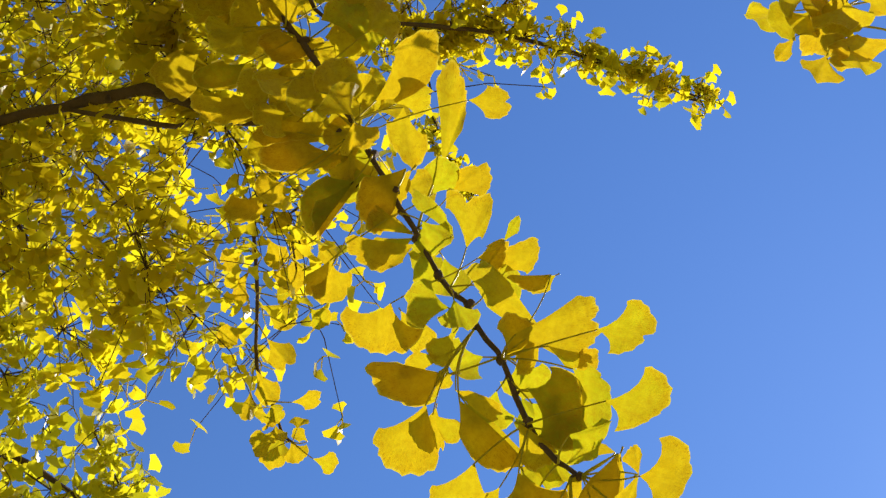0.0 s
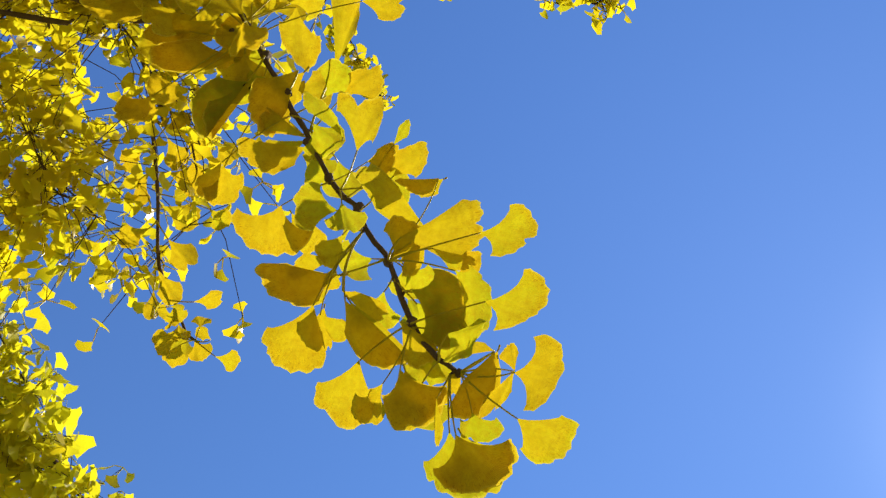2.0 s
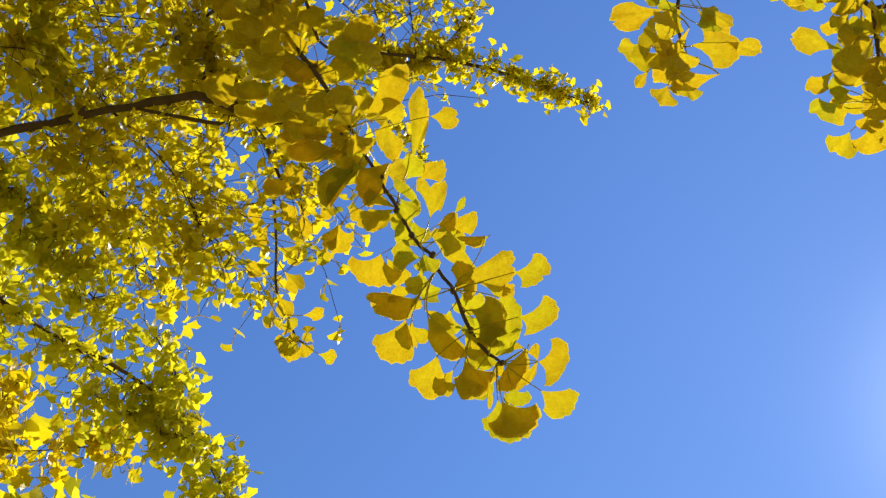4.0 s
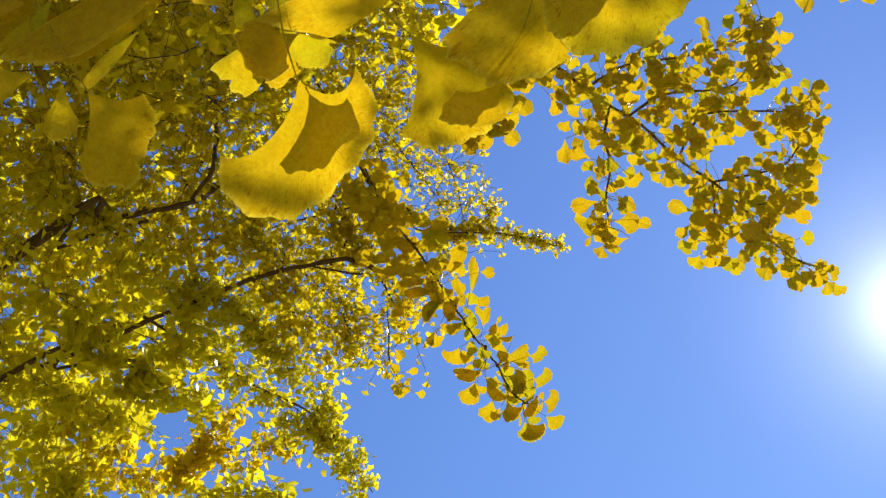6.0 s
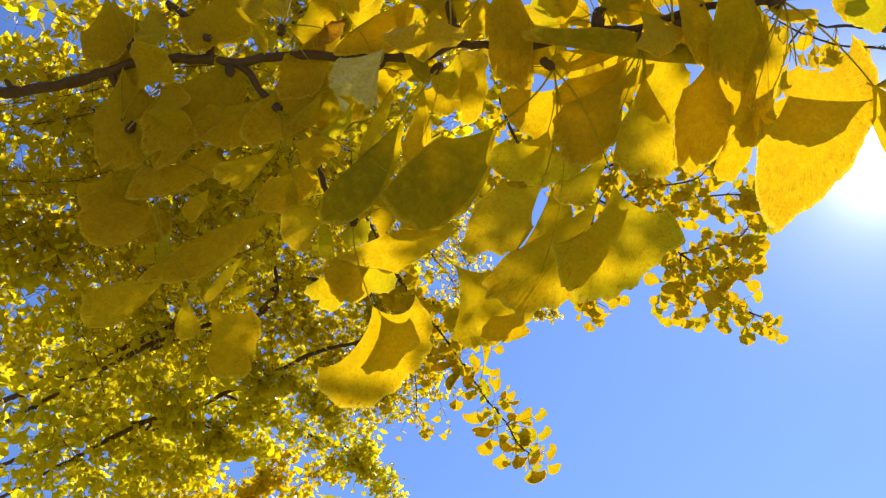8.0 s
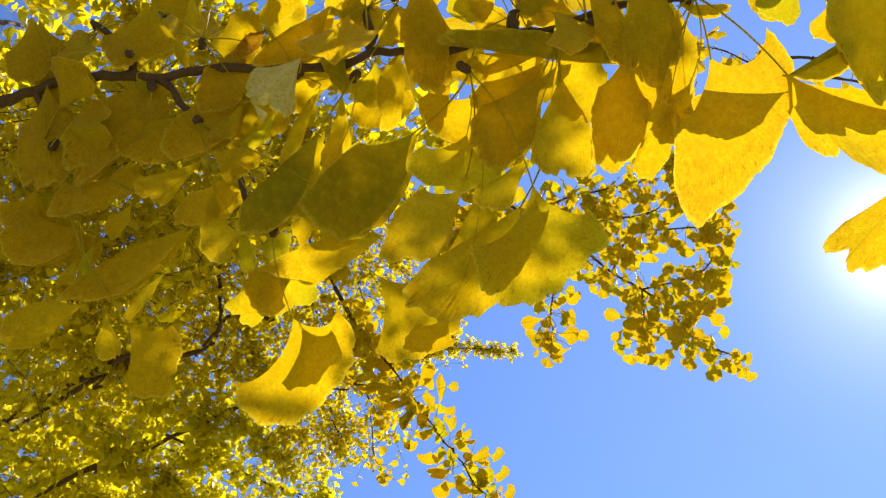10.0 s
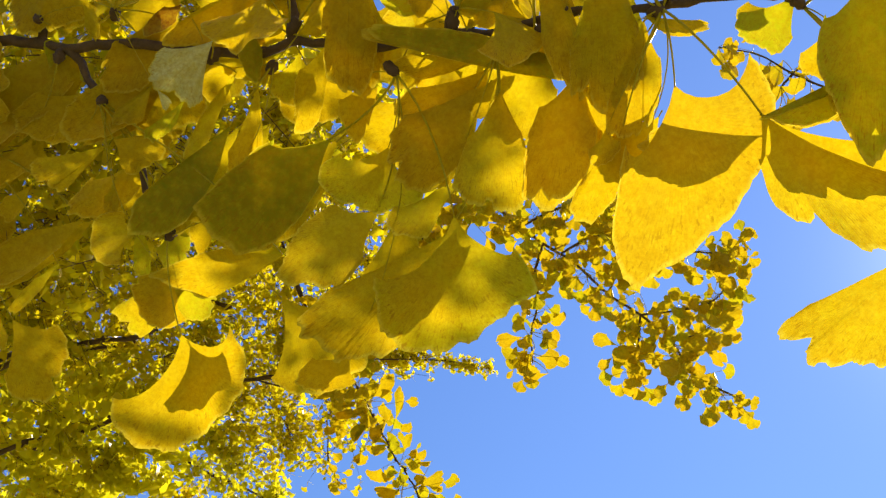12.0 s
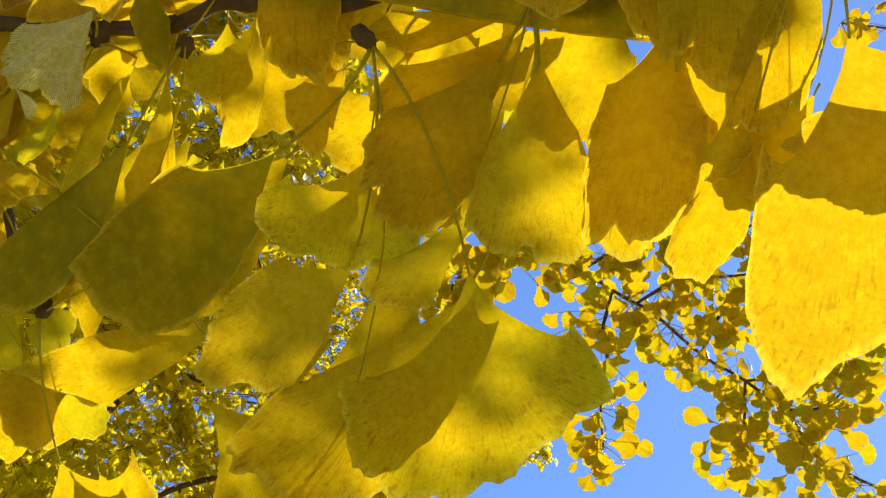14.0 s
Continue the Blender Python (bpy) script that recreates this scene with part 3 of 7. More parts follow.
frond(hanging, (-0.136, 1.526, 2.265), [(-0.153, 1.523, 2.264), (-0.154, 1.532, 2.254), (-0.142, 1.534, 2.255), (-0.135, 1.530, 2.260)], gold, True)
frond(hanging, (-0.095, 1.509, 2.282), [(-0.117, 1.499, 2.284), (-0.135, 1.502, 2.277), (-0.134, 1.508, 2.271), (-0.119, 1.513, 2.272), (-0.104, 1.512, 2.277)], amber)
frond(hanging, (-0.093, 1.512, 2.284), [(-0.115, 1.502, 2.287), (-0.133, 1.505, 2.279), (-0.132, 1.511, 2.274), (-0.118, 1.515, 2.274), (-0.102, 1.515, 2.279)], gold, True)
frond(hanging, (-0.048, 1.538, 2.237), [(-0.084, 1.529, 2.235), (-0.080, 1.538, 2.229), (-0.067, 1.546, 2.226), (-0.055, 1.546, 2.230)], gold)
frond(hanging, (-0.050, 1.538, 2.243), [(-0.071, 1.535, 2.240), (-0.068, 1.548, 2.230), (-0.061, 1.550, 2.231)], gold, True)
frond(hanging, (-0.051, 1.534, 2.242), [(-0.074, 1.531, 2.242), (-0.069, 1.523, 2.250), (-0.059, 1.528, 2.246)], gold)
frond(hanging, (-0.049, 1.537, 2.244), [(-0.073, 1.534, 2.244), (-0.067, 1.526, 2.252), (-0.057, 1.531, 2.249)], gold, True)
frond(hanging, (-0.091, 1.543, 2.226), [(-0.104, 1.551, 2.216), (-0.094, 1.557, 2.212), (-0.083, 1.554, 2.216), (-0.080, 1.546, 2.225)], gold)
frond(hanging, (-0.092, 1.541, 2.228), [(-0.106, 1.547, 2.221), (-0.104, 1.553, 2.216), (-0.094, 1.557, 2.214)], gold)
frond(hanging, (-0.091, 1.543, 2.230), [(-0.105, 1.550, 2.223), (-0.103, 1.556, 2.218), (-0.092, 1.559, 2.216)], gold, True)
frond(hanging, (-0.057, 1.552, 2.206), [(-0.083, 1.553, 2.204), (-0.080, 1.562, 2.196), (-0.066, 1.570, 2.190), (-0.052, 1.570, 2.190), (-0.037, 1.563, 2.196)], gold)
frond(hanging, (-0.053, 1.558, 2.207), [(-0.055, 1.564, 2.202), (-0.046, 1.574, 2.194), (-0.035, 1.568, 2.199), (-0.042, 1.562, 2.204)], gold, True)
frond(hanging, (-0.025, 1.574, 2.178), [(-0.057, 1.567, 2.180), (-0.064, 1.569, 2.177), (-0.058, 1.578, 2.169), (-0.045, 1.583, 2.166), (-0.036, 1.584, 2.166)], amber)
frond(hanging, (-0.024, 1.576, 2.180), [(-0.056, 1.570, 2.183), (-0.063, 1.572, 2.180), (-0.057, 1.581, 2.172), (-0.044, 1.586, 2.169), (-0.034, 1.587, 2.169)], gold, True)
frond(hanging, (-0.028, 1.569, 2.186), [(-0.044, 1.566, 2.186), (-0.050, 1.574, 2.177), (-0.046, 1.576, 2.176), (-0.035, 1.572, 2.182)], gold)
frond(hanging, (-0.035, 1.578, 2.161), [(-0.061, 1.586, 2.150), (-0.057, 1.595, 2.143), (-0.043, 1.602, 2.139), (-0.030, 1.600, 2.144), (-0.030, 1.590, 2.152)], gold)
frond(hanging, (-0.031, 1.583, 2.164), [(-0.042, 1.589, 2.157), (-0.036, 1.597, 2.152), (-0.028, 1.599, 2.151), (-0.027, 1.591, 2.158)], gold, True)
frond(hanging, (-0.032, 1.582, 2.158), [(-0.029, 1.589, 2.154), (-0.024, 1.594, 2.151), (-0.017, 1.590, 2.155), (-0.019, 1.585, 2.158)], gold)
frond(hanging, (-0.018, 1.571, 2.158), [(-0.018, 1.585, 2.147), (-0.008, 1.596, 2.141), (0.005, 1.598, 2.142), (0.010, 1.595, 2.145), (-0.002, 1.583, 2.152)], gold)
frond(hanging, (-0.016, 1.574, 2.160), [(-0.016, 1.588, 2.149), (-0.006, 1.599, 2.143), (0.007, 1.601, 2.145), (0.012, 1.598, 2.148), (-0.000, 1.585, 2.155)], gold, True)
frond(hanging, (-0.021, 1.573, 2.166), [(-0.014, 1.574, 2.167), (-0.001, 1.580, 2.165), (-0.001, 1.585, 2.161), (-0.007, 1.588, 2.157)], gold)
frond(hanging, (-0.024, 1.561, 2.194), [(-0.038, 1.562, 2.191), (-0.035, 1.568, 2.184), (-0.028, 1.572, 2.182), (-0.023, 1.567, 2.188)], gold)
frond(hanging, (-0.026, 1.569, 2.180), [(-0.031, 1.572, 2.177), (-0.032, 1.578, 2.172), (-0.023, 1.578, 2.174)], gold)
frond(hanging, (0.003, 1.568, 2.184), [(-0.003, 1.554, 2.193), (0.005, 1.552, 2.197), (0.019, 1.560, 2.194), (0.014, 1.566, 2.188)], gold)
frond(hanging, (0.004, 1.570, 2.187), [(-0.001, 1.557, 2.195), (0.007, 1.555, 2.199), (0.021, 1.563, 2.196), (0.016, 1.569, 2.190)], gold, True)
frond(hanging, (0.017, 1.557, 2.191), [(0.007, 1.564, 2.181), (0.010, 1.570, 2.175), (0.017, 1.567, 2.181)], amber)
frond(hanging, (0.019, 1.560, 2.193), [(0.009, 1.567, 2.183), (0.012, 1.573, 2.178), (0.018, 1.570, 2.183)], gold, True)
frond(hanging, (0.023, 1.559, 2.183), [(0.032, 1.568, 2.177), (0.043, 1.569, 2.180), (0.046, 1.566, 2.184)], gold)
frond(hanging, (0.014, 1.569, 2.164), [(0.026, 1.560, 2.172), (0.036, 1.566, 2.168), (0.039, 1.575, 2.161), (0.035, 1.590, 2.149), (0.019, 1.590, 2.148)], green)
frond(hanging, (0.016, 1.572, 2.166), [(0.028, 1.563, 2.174), (0.038, 1.569, 2.170), (0.041, 1.577, 2.163), (0.037, 1.592, 2.151), (0.021, 1.593, 2.150)], gold, True)
frond(hanging, (0.035, 1.562, 2.171), [(0.042, 1.560, 2.174), (0.051, 1.569, 2.168), (0.052, 1.580, 2.160), (0.047, 1.587, 2.154), (0.037, 1.587, 2.152)], lime)
frond(hanging, (0.036, 1.569, 2.175), [(0.038, 1.562, 2.184), (0.046, 1.563, 2.184), (0.046, 1.570, 2.177)], amber)
frond(hanging, (0.010, 1.579, 2.152), [(0.010, 1.594, 2.141), (0.018, 1.597, 2.140), (0.027, 1.593, 2.145), (0.025, 1.588, 2.148)], gold)
frond(hanging, (0.011, 1.589, 2.131), [(0.002, 1.598, 2.120), (0.009, 1.609, 2.113), (0.017, 1.610, 2.114), (0.027, 1.607, 2.120), (0.035, 1.599, 2.129)], gold)
frond(hanging, (0.013, 1.592, 2.133), [(0.004, 1.601, 2.122), (0.010, 1.611, 2.115), (0.019, 1.613, 2.116), (0.029, 1.610, 2.122), (0.037, 1.602, 2.131)], gold, True)
frond(hanging, (-0.010, 1.592, 2.138), [(-0.033, 1.600, 2.128), (-0.028, 1.607, 2.122), (-0.017, 1.614, 2.116), (-0.004, 1.612, 2.119), (-0.004, 1.604, 2.128)], gold)
frond(hanging, (0.000, 1.607, 2.131), [(-0.011, 1.607, 2.130), (-0.010, 1.615, 2.122), (-0.001, 1.618, 2.121), (0.004, 1.612, 2.127)], gold, True)
frond(hanging, (0.002, 1.599, 2.130), [(-0.005, 1.600, 2.127), (-0.002, 1.608, 2.119), (0.002, 1.610, 2.119)], gold)
frond(hanging, (0.056, 1.581, 2.137), [(0.042, 1.590, 2.128), (0.036, 1.602, 2.118), (0.047, 1.605, 2.118), (0.055, 1.598, 2.125), (0.057, 1.589, 2.132)], amber)
frond(hanging, (0.057, 1.584, 2.140), [(0.043, 1.593, 2.131), (0.037, 1.605, 2.120), (0.049, 1.608, 2.120), (0.057, 1.600, 2.128), (0.059, 1.592, 2.134)], gold, True)
frond(hanging, (0.055, 1.590, 2.145), [(0.038, 1.589, 2.139), (0.040, 1.585, 2.144), (0.050, 1.586, 2.147)], amber)
frond(hanging, (0.040, 1.593, 2.135), [(0.033, 1.594, 2.132), (0.034, 1.599, 2.127), (0.040, 1.601, 2.127)], gold)
frond(hanging, (0.065, 1.588, 2.130), [(0.075, 1.574, 2.144), (0.086, 1.581, 2.140), (0.087, 1.587, 2.136), (0.082, 1.598, 2.127), (0.070, 1.605, 2.118)], gold)
frond(hanging, (0.065, 1.591, 2.134), [(0.064, 1.598, 2.126), (0.056, 1.602, 2.119), (0.050, 1.602, 2.116), (0.051, 1.597, 2.122)], gold)
frond(hanging, (0.065, 1.594, 2.136), [(0.057, 1.588, 2.139), (0.063, 1.584, 2.144), (0.067, 1.587, 2.143)], gold)
frond(hanging, (0.046, 1.601, 2.116), [(0.040, 1.602, 2.113), (0.042, 1.608, 2.109), (0.051, 1.612, 2.108), (0.060, 1.610, 2.113), (0.058, 1.605, 2.117)], lime)
frond(hanging, (0.067, 1.596, 2.110), [(0.069, 1.610, 2.100), (0.078, 1.613, 2.099), (0.088, 1.611, 2.103), (0.093, 1.602, 2.111), (0.090, 1.597, 2.114)], rim)
frond(hanging, (0.039, 1.603, 2.105), [(0.028, 1.614, 2.091), (0.038, 1.620, 2.087), (0.053, 1.620, 2.089), (0.063, 1.616, 2.095), (0.067, 1.606, 2.106)], amber)
frond(hanging, (0.041, 1.606, 2.108), [(0.030, 1.617, 2.093), (0.040, 1.623, 2.089), (0.054, 1.623, 2.091), (0.064, 1.619, 2.097), (0.068, 1.609, 2.108)], gold, True)
frond(hanging, (0.036, 1.604, 2.107), [(0.023, 1.613, 2.094), (0.029, 1.620, 2.090), (0.039, 1.625, 2.087), (0.052, 1.627, 2.089), (0.063, 1.623, 2.096)], lime)
frond(hanging, (0.029, 1.597, 2.121), [(0.028, 1.606, 2.114), (0.029, 1.615, 2.108), (0.033, 1.611, 2.112)], gold)
frond(hanging, (-0.186, 1.470, 2.336), [(-0.196, 1.465, 2.338), (-0.212, 1.475, 2.324), (-0.196, 1.489, 2.316), (-0.184, 1.484, 2.323)], amber)
frond(hanging, (-0.155, 1.474, 2.329), [(-0.171, 1.471, 2.330), (-0.185, 1.477, 2.321), (-0.176, 1.483, 2.317), (-0.156, 1.482, 2.321)], green)
frond(hanging, (-0.153, 1.477, 2.331), [(-0.169, 1.474, 2.332), (-0.184, 1.479, 2.323), (-0.175, 1.485, 2.319), (-0.154, 1.485, 2.323)], gold, True)
frond(hanging, (-0.141, 1.486, 2.314), [(-0.187, 1.483, 2.310), (-0.180, 1.491, 2.303), (-0.161, 1.498, 2.299), (-0.142, 1.493, 2.307)], gold)
frond(hanging, (-0.140, 1.489, 2.318), [(-0.165, 1.487, 2.317), (-0.161, 1.499, 2.305), (-0.142, 1.498, 2.309)], gold, True)
frond(hanging, (-0.137, 1.459, 2.350), [(-0.166, 1.455, 2.343), (-0.162, 1.468, 2.335), (-0.150, 1.472, 2.336), (-0.138, 1.469, 2.342)], gold)
frond(hanging, (-0.075, 1.488, 2.303), [(-0.064, 1.464, 2.327), (-0.047, 1.462, 2.333), (-0.041, 1.472, 2.325), (-0.048, 1.483, 2.313), (-0.063, 1.491, 2.303)], gold)
frond(hanging, (-0.082, 1.474, 2.330), [(-0.112, 1.453, 2.342), (-0.099, 1.447, 2.352), (-0.080, 1.452, 2.353), (-0.068, 1.460, 2.349), (-0.074, 1.469, 2.339)], lime)
frond(hanging, (-0.022, 1.486, 2.297), [(-0.011, 1.481, 2.305), (-0.001, 1.487, 2.302), (-0.003, 1.494, 2.294), (-0.012, 1.495, 2.291)], gold)
frond(hanging, (-0.037, 1.515, 2.277), [(-0.041, 1.475, 2.309), (-0.031, 1.474, 2.313), (-0.025, 1.484, 2.306), (-0.025, 1.500, 2.293)], gold)
frond(hanging, (-0.058, 1.488, 2.296), [(-0.068, 1.493, 2.288), (-0.060, 1.506, 2.277), (-0.050, 1.512, 2.275), (-0.043, 1.503, 2.286)], gold)
frond(hanging, (-0.104, 1.496, 2.297), [(-0.133, 1.494, 2.296), (-0.129, 1.501, 2.290), (-0.110, 1.504, 2.290)], gold)
frond(hanging, (-0.103, 1.499, 2.299), [(-0.131, 1.497, 2.299), (-0.128, 1.504, 2.292), (-0.109, 1.507, 2.292)], gold, True)
frond(hanging, (-0.093, 1.485, 2.314), [(-0.114, 1.476, 2.317), (-0.121, 1.485, 2.309), (-0.111, 1.493, 2.304), (-0.094, 1.492, 2.308)], gold)
frond(hanging, (-0.116, 1.467, 2.341), [(-0.138, 1.458, 2.343), (-0.146, 1.464, 2.336), (-0.137, 1.473, 2.330), (-0.119, 1.474, 2.334)], amber)
frond(hanging, (-0.114, 1.470, 2.343), [(-0.136, 1.461, 2.346), (-0.144, 1.467, 2.338), (-0.136, 1.476, 2.332), (-0.117, 1.477, 2.337)], gold, True)
frond(hanging, (-0.134, 1.482, 2.322), [(-0.150, 1.474, 2.326), (-0.157, 1.481, 2.316), (-0.148, 1.488, 2.311), (-0.135, 1.487, 2.316)], gold)
frond(hanging, (-0.123, 1.454, 2.357), [(-0.140, 1.440, 2.365), (-0.148, 1.448, 2.356), (-0.141, 1.457, 2.350), (-0.126, 1.460, 2.351)], gold)
frond(hanging, (-0.101, 1.456, 2.344), [(-0.095, 1.440, 2.360), (-0.080, 1.436, 2.367), (-0.069, 1.445, 2.363), (-0.077, 1.454, 2.353)], gold)
frond(hanging, (-0.119, 1.500, 2.292), [(-0.138, 1.495, 2.295), (-0.144, 1.499, 2.290), (-0.138, 1.504, 2.287), (-0.122, 1.505, 2.288)], gold)
frond(hanging, (-0.118, 1.503, 2.294), [(-0.136, 1.497, 2.297), (-0.143, 1.502, 2.293), (-0.136, 1.507, 2.289), (-0.121, 1.508, 2.290)], gold, True)
frond(hanging, (-0.123, 1.518, 2.269), [(-0.135, 1.512, 2.271), (-0.140, 1.519, 2.265), (-0.132, 1.526, 2.261), (-0.123, 1.526, 2.263)], gold)
# the small twig beside it
twiglet = branch(tree, [(-0.474, 1.274, 2.799), (-0.182, 1.537, 2.349), (-0.169, 1.576, 2.310), (-0.167, 1.611, 2.286), (-0.168, 1.650, 2.260), (-0.158, 1.667, 2.247), (-0.151, 1.682, 2.235), (-0.143, 1.686, 2.230)], 0.0014, 0.0008, 0.014, "thin hanging twig with a few small leaves")
leaf(twiglet, (-0.143, 1.662, 2.242), (-0.122, 1.656, 2.241), 0.015, 10, gold, 0.10)
leaf(twiglet, (-0.129, 1.689, 2.221), (-0.112, 1.690, 2.217), 0.017, 0, gold, 0.10)
leaf(twiglet, (-0.150, 1.683, 2.235), (-0.160, 1.698, 2.227), 0.020, 20, gold, 0.10)
leaf(twiglet, (-0.147, 1.690, 2.235), (-0.141, 1.699, 2.227), 0.020, 0, gold, 0.10)
leaf(twiglet, (-0.167, 1.648, 2.256), (-0.156, 1.664, 2.243), 0.021, -10, gold, 0.10)
leaf(twiglet, (-0.173, 1.663, 2.253), (-0.175, 1.680, 2.242), 0.014, 30, gold, 0.10)
leaf(twiglet, (-0.159, 1.631, 2.266), (-0.143, 1.641, 2.256), 0.022, 10, gold, 0.10)
leaf(twiglet, (-0.131, 1.614, 2.276), (-0.118, 1.622, 2.269), 0.018, 0, gold, 0.10)
leaf(twiglet, (-0.171, 1.626, 2.271), (-0.194, 1.636, 2.269), 0.017, 20, gold, 0.10)
leaf(twiglet, (-0.162, 1.602, 2.297), (-0.134, 1.605, 2.289), 0.027, 0, gold, 0.10)
leaf(twiglet, (-0.169, 1.623, 2.289), (-0.145, 1.627, 2.283), 0.024, 15, gold, 0.10)
leaf(twiglet, (-0.174, 1.603, 2.299), (-0.191, 1.620, 2.291), 0.020, -15, gold, 0.10)
leaf(twiglet, (-0.151, 1.586, 2.311), (-0.134, 1.593, 2.303), 0.020, 0, gold, 0.10)
leaf(twiglet, (-0.127, 1.582, 2.303), (-0.115, 1.590, 2.295), 0.018, 10, gold, 0.10)
leaf(twiglet, (-0.165, 1.589, 2.317), (-0.154, 1.604, 2.305), 0.020, 0, gold, 0.10)
leaf(twiglet, (-0.178, 1.592, 2.307), (-0.193, 1.601, 2.303), 0.020, 0, gold, 0.10)
leaf(twiglet, (-0.145, 1.573, 2.323), (-0.129, 1.580, 2.315), 0.024, 20, gold, 0.10)
leaf(twiglet, (-0.135, 1.688, 2.234), (-0.144, 1.683, 2.239), 0.013, 40, gold, 0.10)
# the sunlit branch and its side twigs
sunny = branch(tree2, [(-0.713, 0.482, 3.469), (-0.104, 1.062, 2.952), (0.031, 1.241, 2.623), (0.081, 1.301, 2.597), (0.133, 1.346, 2.588), (0.201, 1.387, 2.558), (0.251, 1.415, 2.545), (0.314, 1.466, 2.516), (0.375, 1.506, 2.501), (0.427, 1.542, 2.479), (0.462, 1.580, 2.454), (0.519, 1.619, 2.427), (0.560, 1.628, 2.413)], 0.0042, 0.0014, 0.018, "slender brown branch bending down against open sky")
sunny_a = branch(tree2, [(0.198, 1.385, 2.559), (0.185, 1.407, 2.505), (0.193, 1.432, 2.471), (0.184, 1.463, 2.431), (0.187, 1.496, 2.388)], 0.0020, 0.0010, 0.018, "thin side twig of the sunlit branch")
sunny_b = branch(tree2, [(0.228, 1.402, 2.550), (0.278, 1.376, 2.568), (0.328, 1.371, 2.572), (0.401, 1.375, 2.590), (0.467, 1.353, 2.642)], 0.0020, 0.0010, 0.018, "thin side twig of the sunlit branch")
sunny_c = branch(tree2, [(0.314, 1.466, 2.516), (0.353, 1.417, 2.564), (0.452, 1.422, 2.580), (0.510, 1.433, 2.589), (0.555, 1.439, 2.606)], 0.0020, 0.0010, 0.018, "thin side twig of the sunlit branch")
sunny_d = branch(tree2, [(0.375, 1.506, 2.501), (0.454, 1.496, 2.510), (0.504, 1.498, 2.533), (0.527, 1.478, 2.556)], 0.0020, 0.0010, 0.018, "thin side twig of the sunlit branch")
sunny_e = branch(tree2, [(0.159, 1.364, 2.577), (0.225, 1.335, 2.598), (0.313, 1.337, 2.618), (0.389, 1.326, 2.628), (0.455, 1.306, 2.678)], 0.0020, 0.0010, 0.018, "thin side twig of the sunlit branch")
sunny_f = branch(tree2, [(0.375, 1.506, 2.501), (0.371, 1.524, 2.451), (0.368, 1.552, 2.412)], 0.0020, 0.0010, 0.018, "thin side twig of the sunlit branch")
sunny_g = branch(tree2, [(0.081, 1.301, 2.597), (0.029, 1.316, 2.551), (-0.004, 1.336, 2.527), (-0.000, 1.355, 2.501)], 0.0020, 0.0010, 0.018, "thin side twig of the sunlit branch")
sunny_h = branch(tree2, [(0.427, 1.542, 2.479), (0.475, 1.537, 2.482), (0.513, 1.533, 2.512)], 0.0020, 0.0010, 0.018, "thin side twig of the sunlit branch")
leaf(sunny_a, (0.129, 1.379, 2.518), (0.114, 1.389, 2.505), 0.027, -25, amber, 0.10)
leaf(sunny_a, (0.120, 1.397, 2.495), (0.121, 1.419, 2.465), 0.030, 0, amber, 0.10)
leaf(sunny_a, (0.160, 1.417, 2.467), (0.128, 1.409, 2.478), 0.027, 20, amber, 0.10)
leaf(sunny_a, (0.171, 1.457, 2.413), (0.126, 1.463, 2.407), 0.031, 10, amber, 0.10)
leaf(sunny_a, (0.191, 1.466, 2.399), (0.163, 1.494, 2.364), 0.028, -25, amber, 0.10)
leaf(sunny_a, (0.191, 1.476, 2.386), (0.231, 1.477, 2.383), 0.042, 0, amber, 0.10)
leaf(sunny_a, (0.220, 1.474, 2.388), (0.246, 1.480, 2.377), 0.026, 20, amber, 0.10)
leaf(sunny_a, (0.157, 1.489, 2.370), (0.145, 1.499, 2.358), 0.012, 10, amber, 0.10)
leaf(sunny_a, (0.177, 1.494, 2.363), (0.181, 1.502, 2.352), 0.010, -25, amber, 0.10)
leaf(sunny_a, (0.215, 1.491, 2.365), (0.173, 1.499, 2.357), 0.025, 0, amber, 0.10)
leaf(sunny_a, (0.200, 1.456, 2.412), (0.228, 1.461, 2.403), 0.020, 20, amber, 0.10)
leaf(sunny_f, (0.326, 1.525, 2.423), (0.305, 1.539, 2.407), 0.022, -25, amber, 0.10)
leaf(sunny_f, (0.334, 1.513, 2.440), (0.292, 1.507, 2.450), 0.031, 0, amber, 0.10)
leaf(sunny_f, (0.364, 1.523, 2.425), (0.326, 1.522, 2.427), 0.042, 20, amber, 0.10)
leaf(sunny_f, (0.380, 1.527, 2.418), (0.367, 1.549, 2.390), 0.049, 10, amber, 0.10)
leaf(sunny_f, (0.398, 1.522, 2.424), (0.348, 1.517, 2.433), 0.038, -25, amber, 0.10)
leaf(sunny_g, (-0.004, 1.388, 2.513), (-0.008, 1.409, 2.486), 0.033, -25, amber, 0.10)
leaf(sunny_g, (0.021, 1.385, 2.516), (0.044, 1.402, 2.492), 0.034, 0, amber, 0.10)
leaf(sunny_g, (0.005, 1.362, 2.547), (-0.029, 1.378, 2.528), 0.027, 20, amber, 0.10)
leaf(sunny_g, (0.031, 1.357, 2.553), (0.072, 1.366, 2.537), 0.038, 10, amber, 0.10)
leaf(sunny_g, (0.101, 1.356, 2.549), (0.112, 1.374, 2.526), 0.027, -25, amber, 0.10)
leaf(sunny_g, (0.006, 1.347, 2.567), (-0.028, 1.352, 2.562), 0.034, 0, amber, 0.10)
leaf(sunny, (0.487, 1.567, 2.360), (0.494, 1.588, 2.331), 0.035, -25, amber, 0.10)
leaf(sunny, (0.455, 1.557, 2.374), (0.441, 1.573, 2.354), 0.035, 0, amber, 0.10)
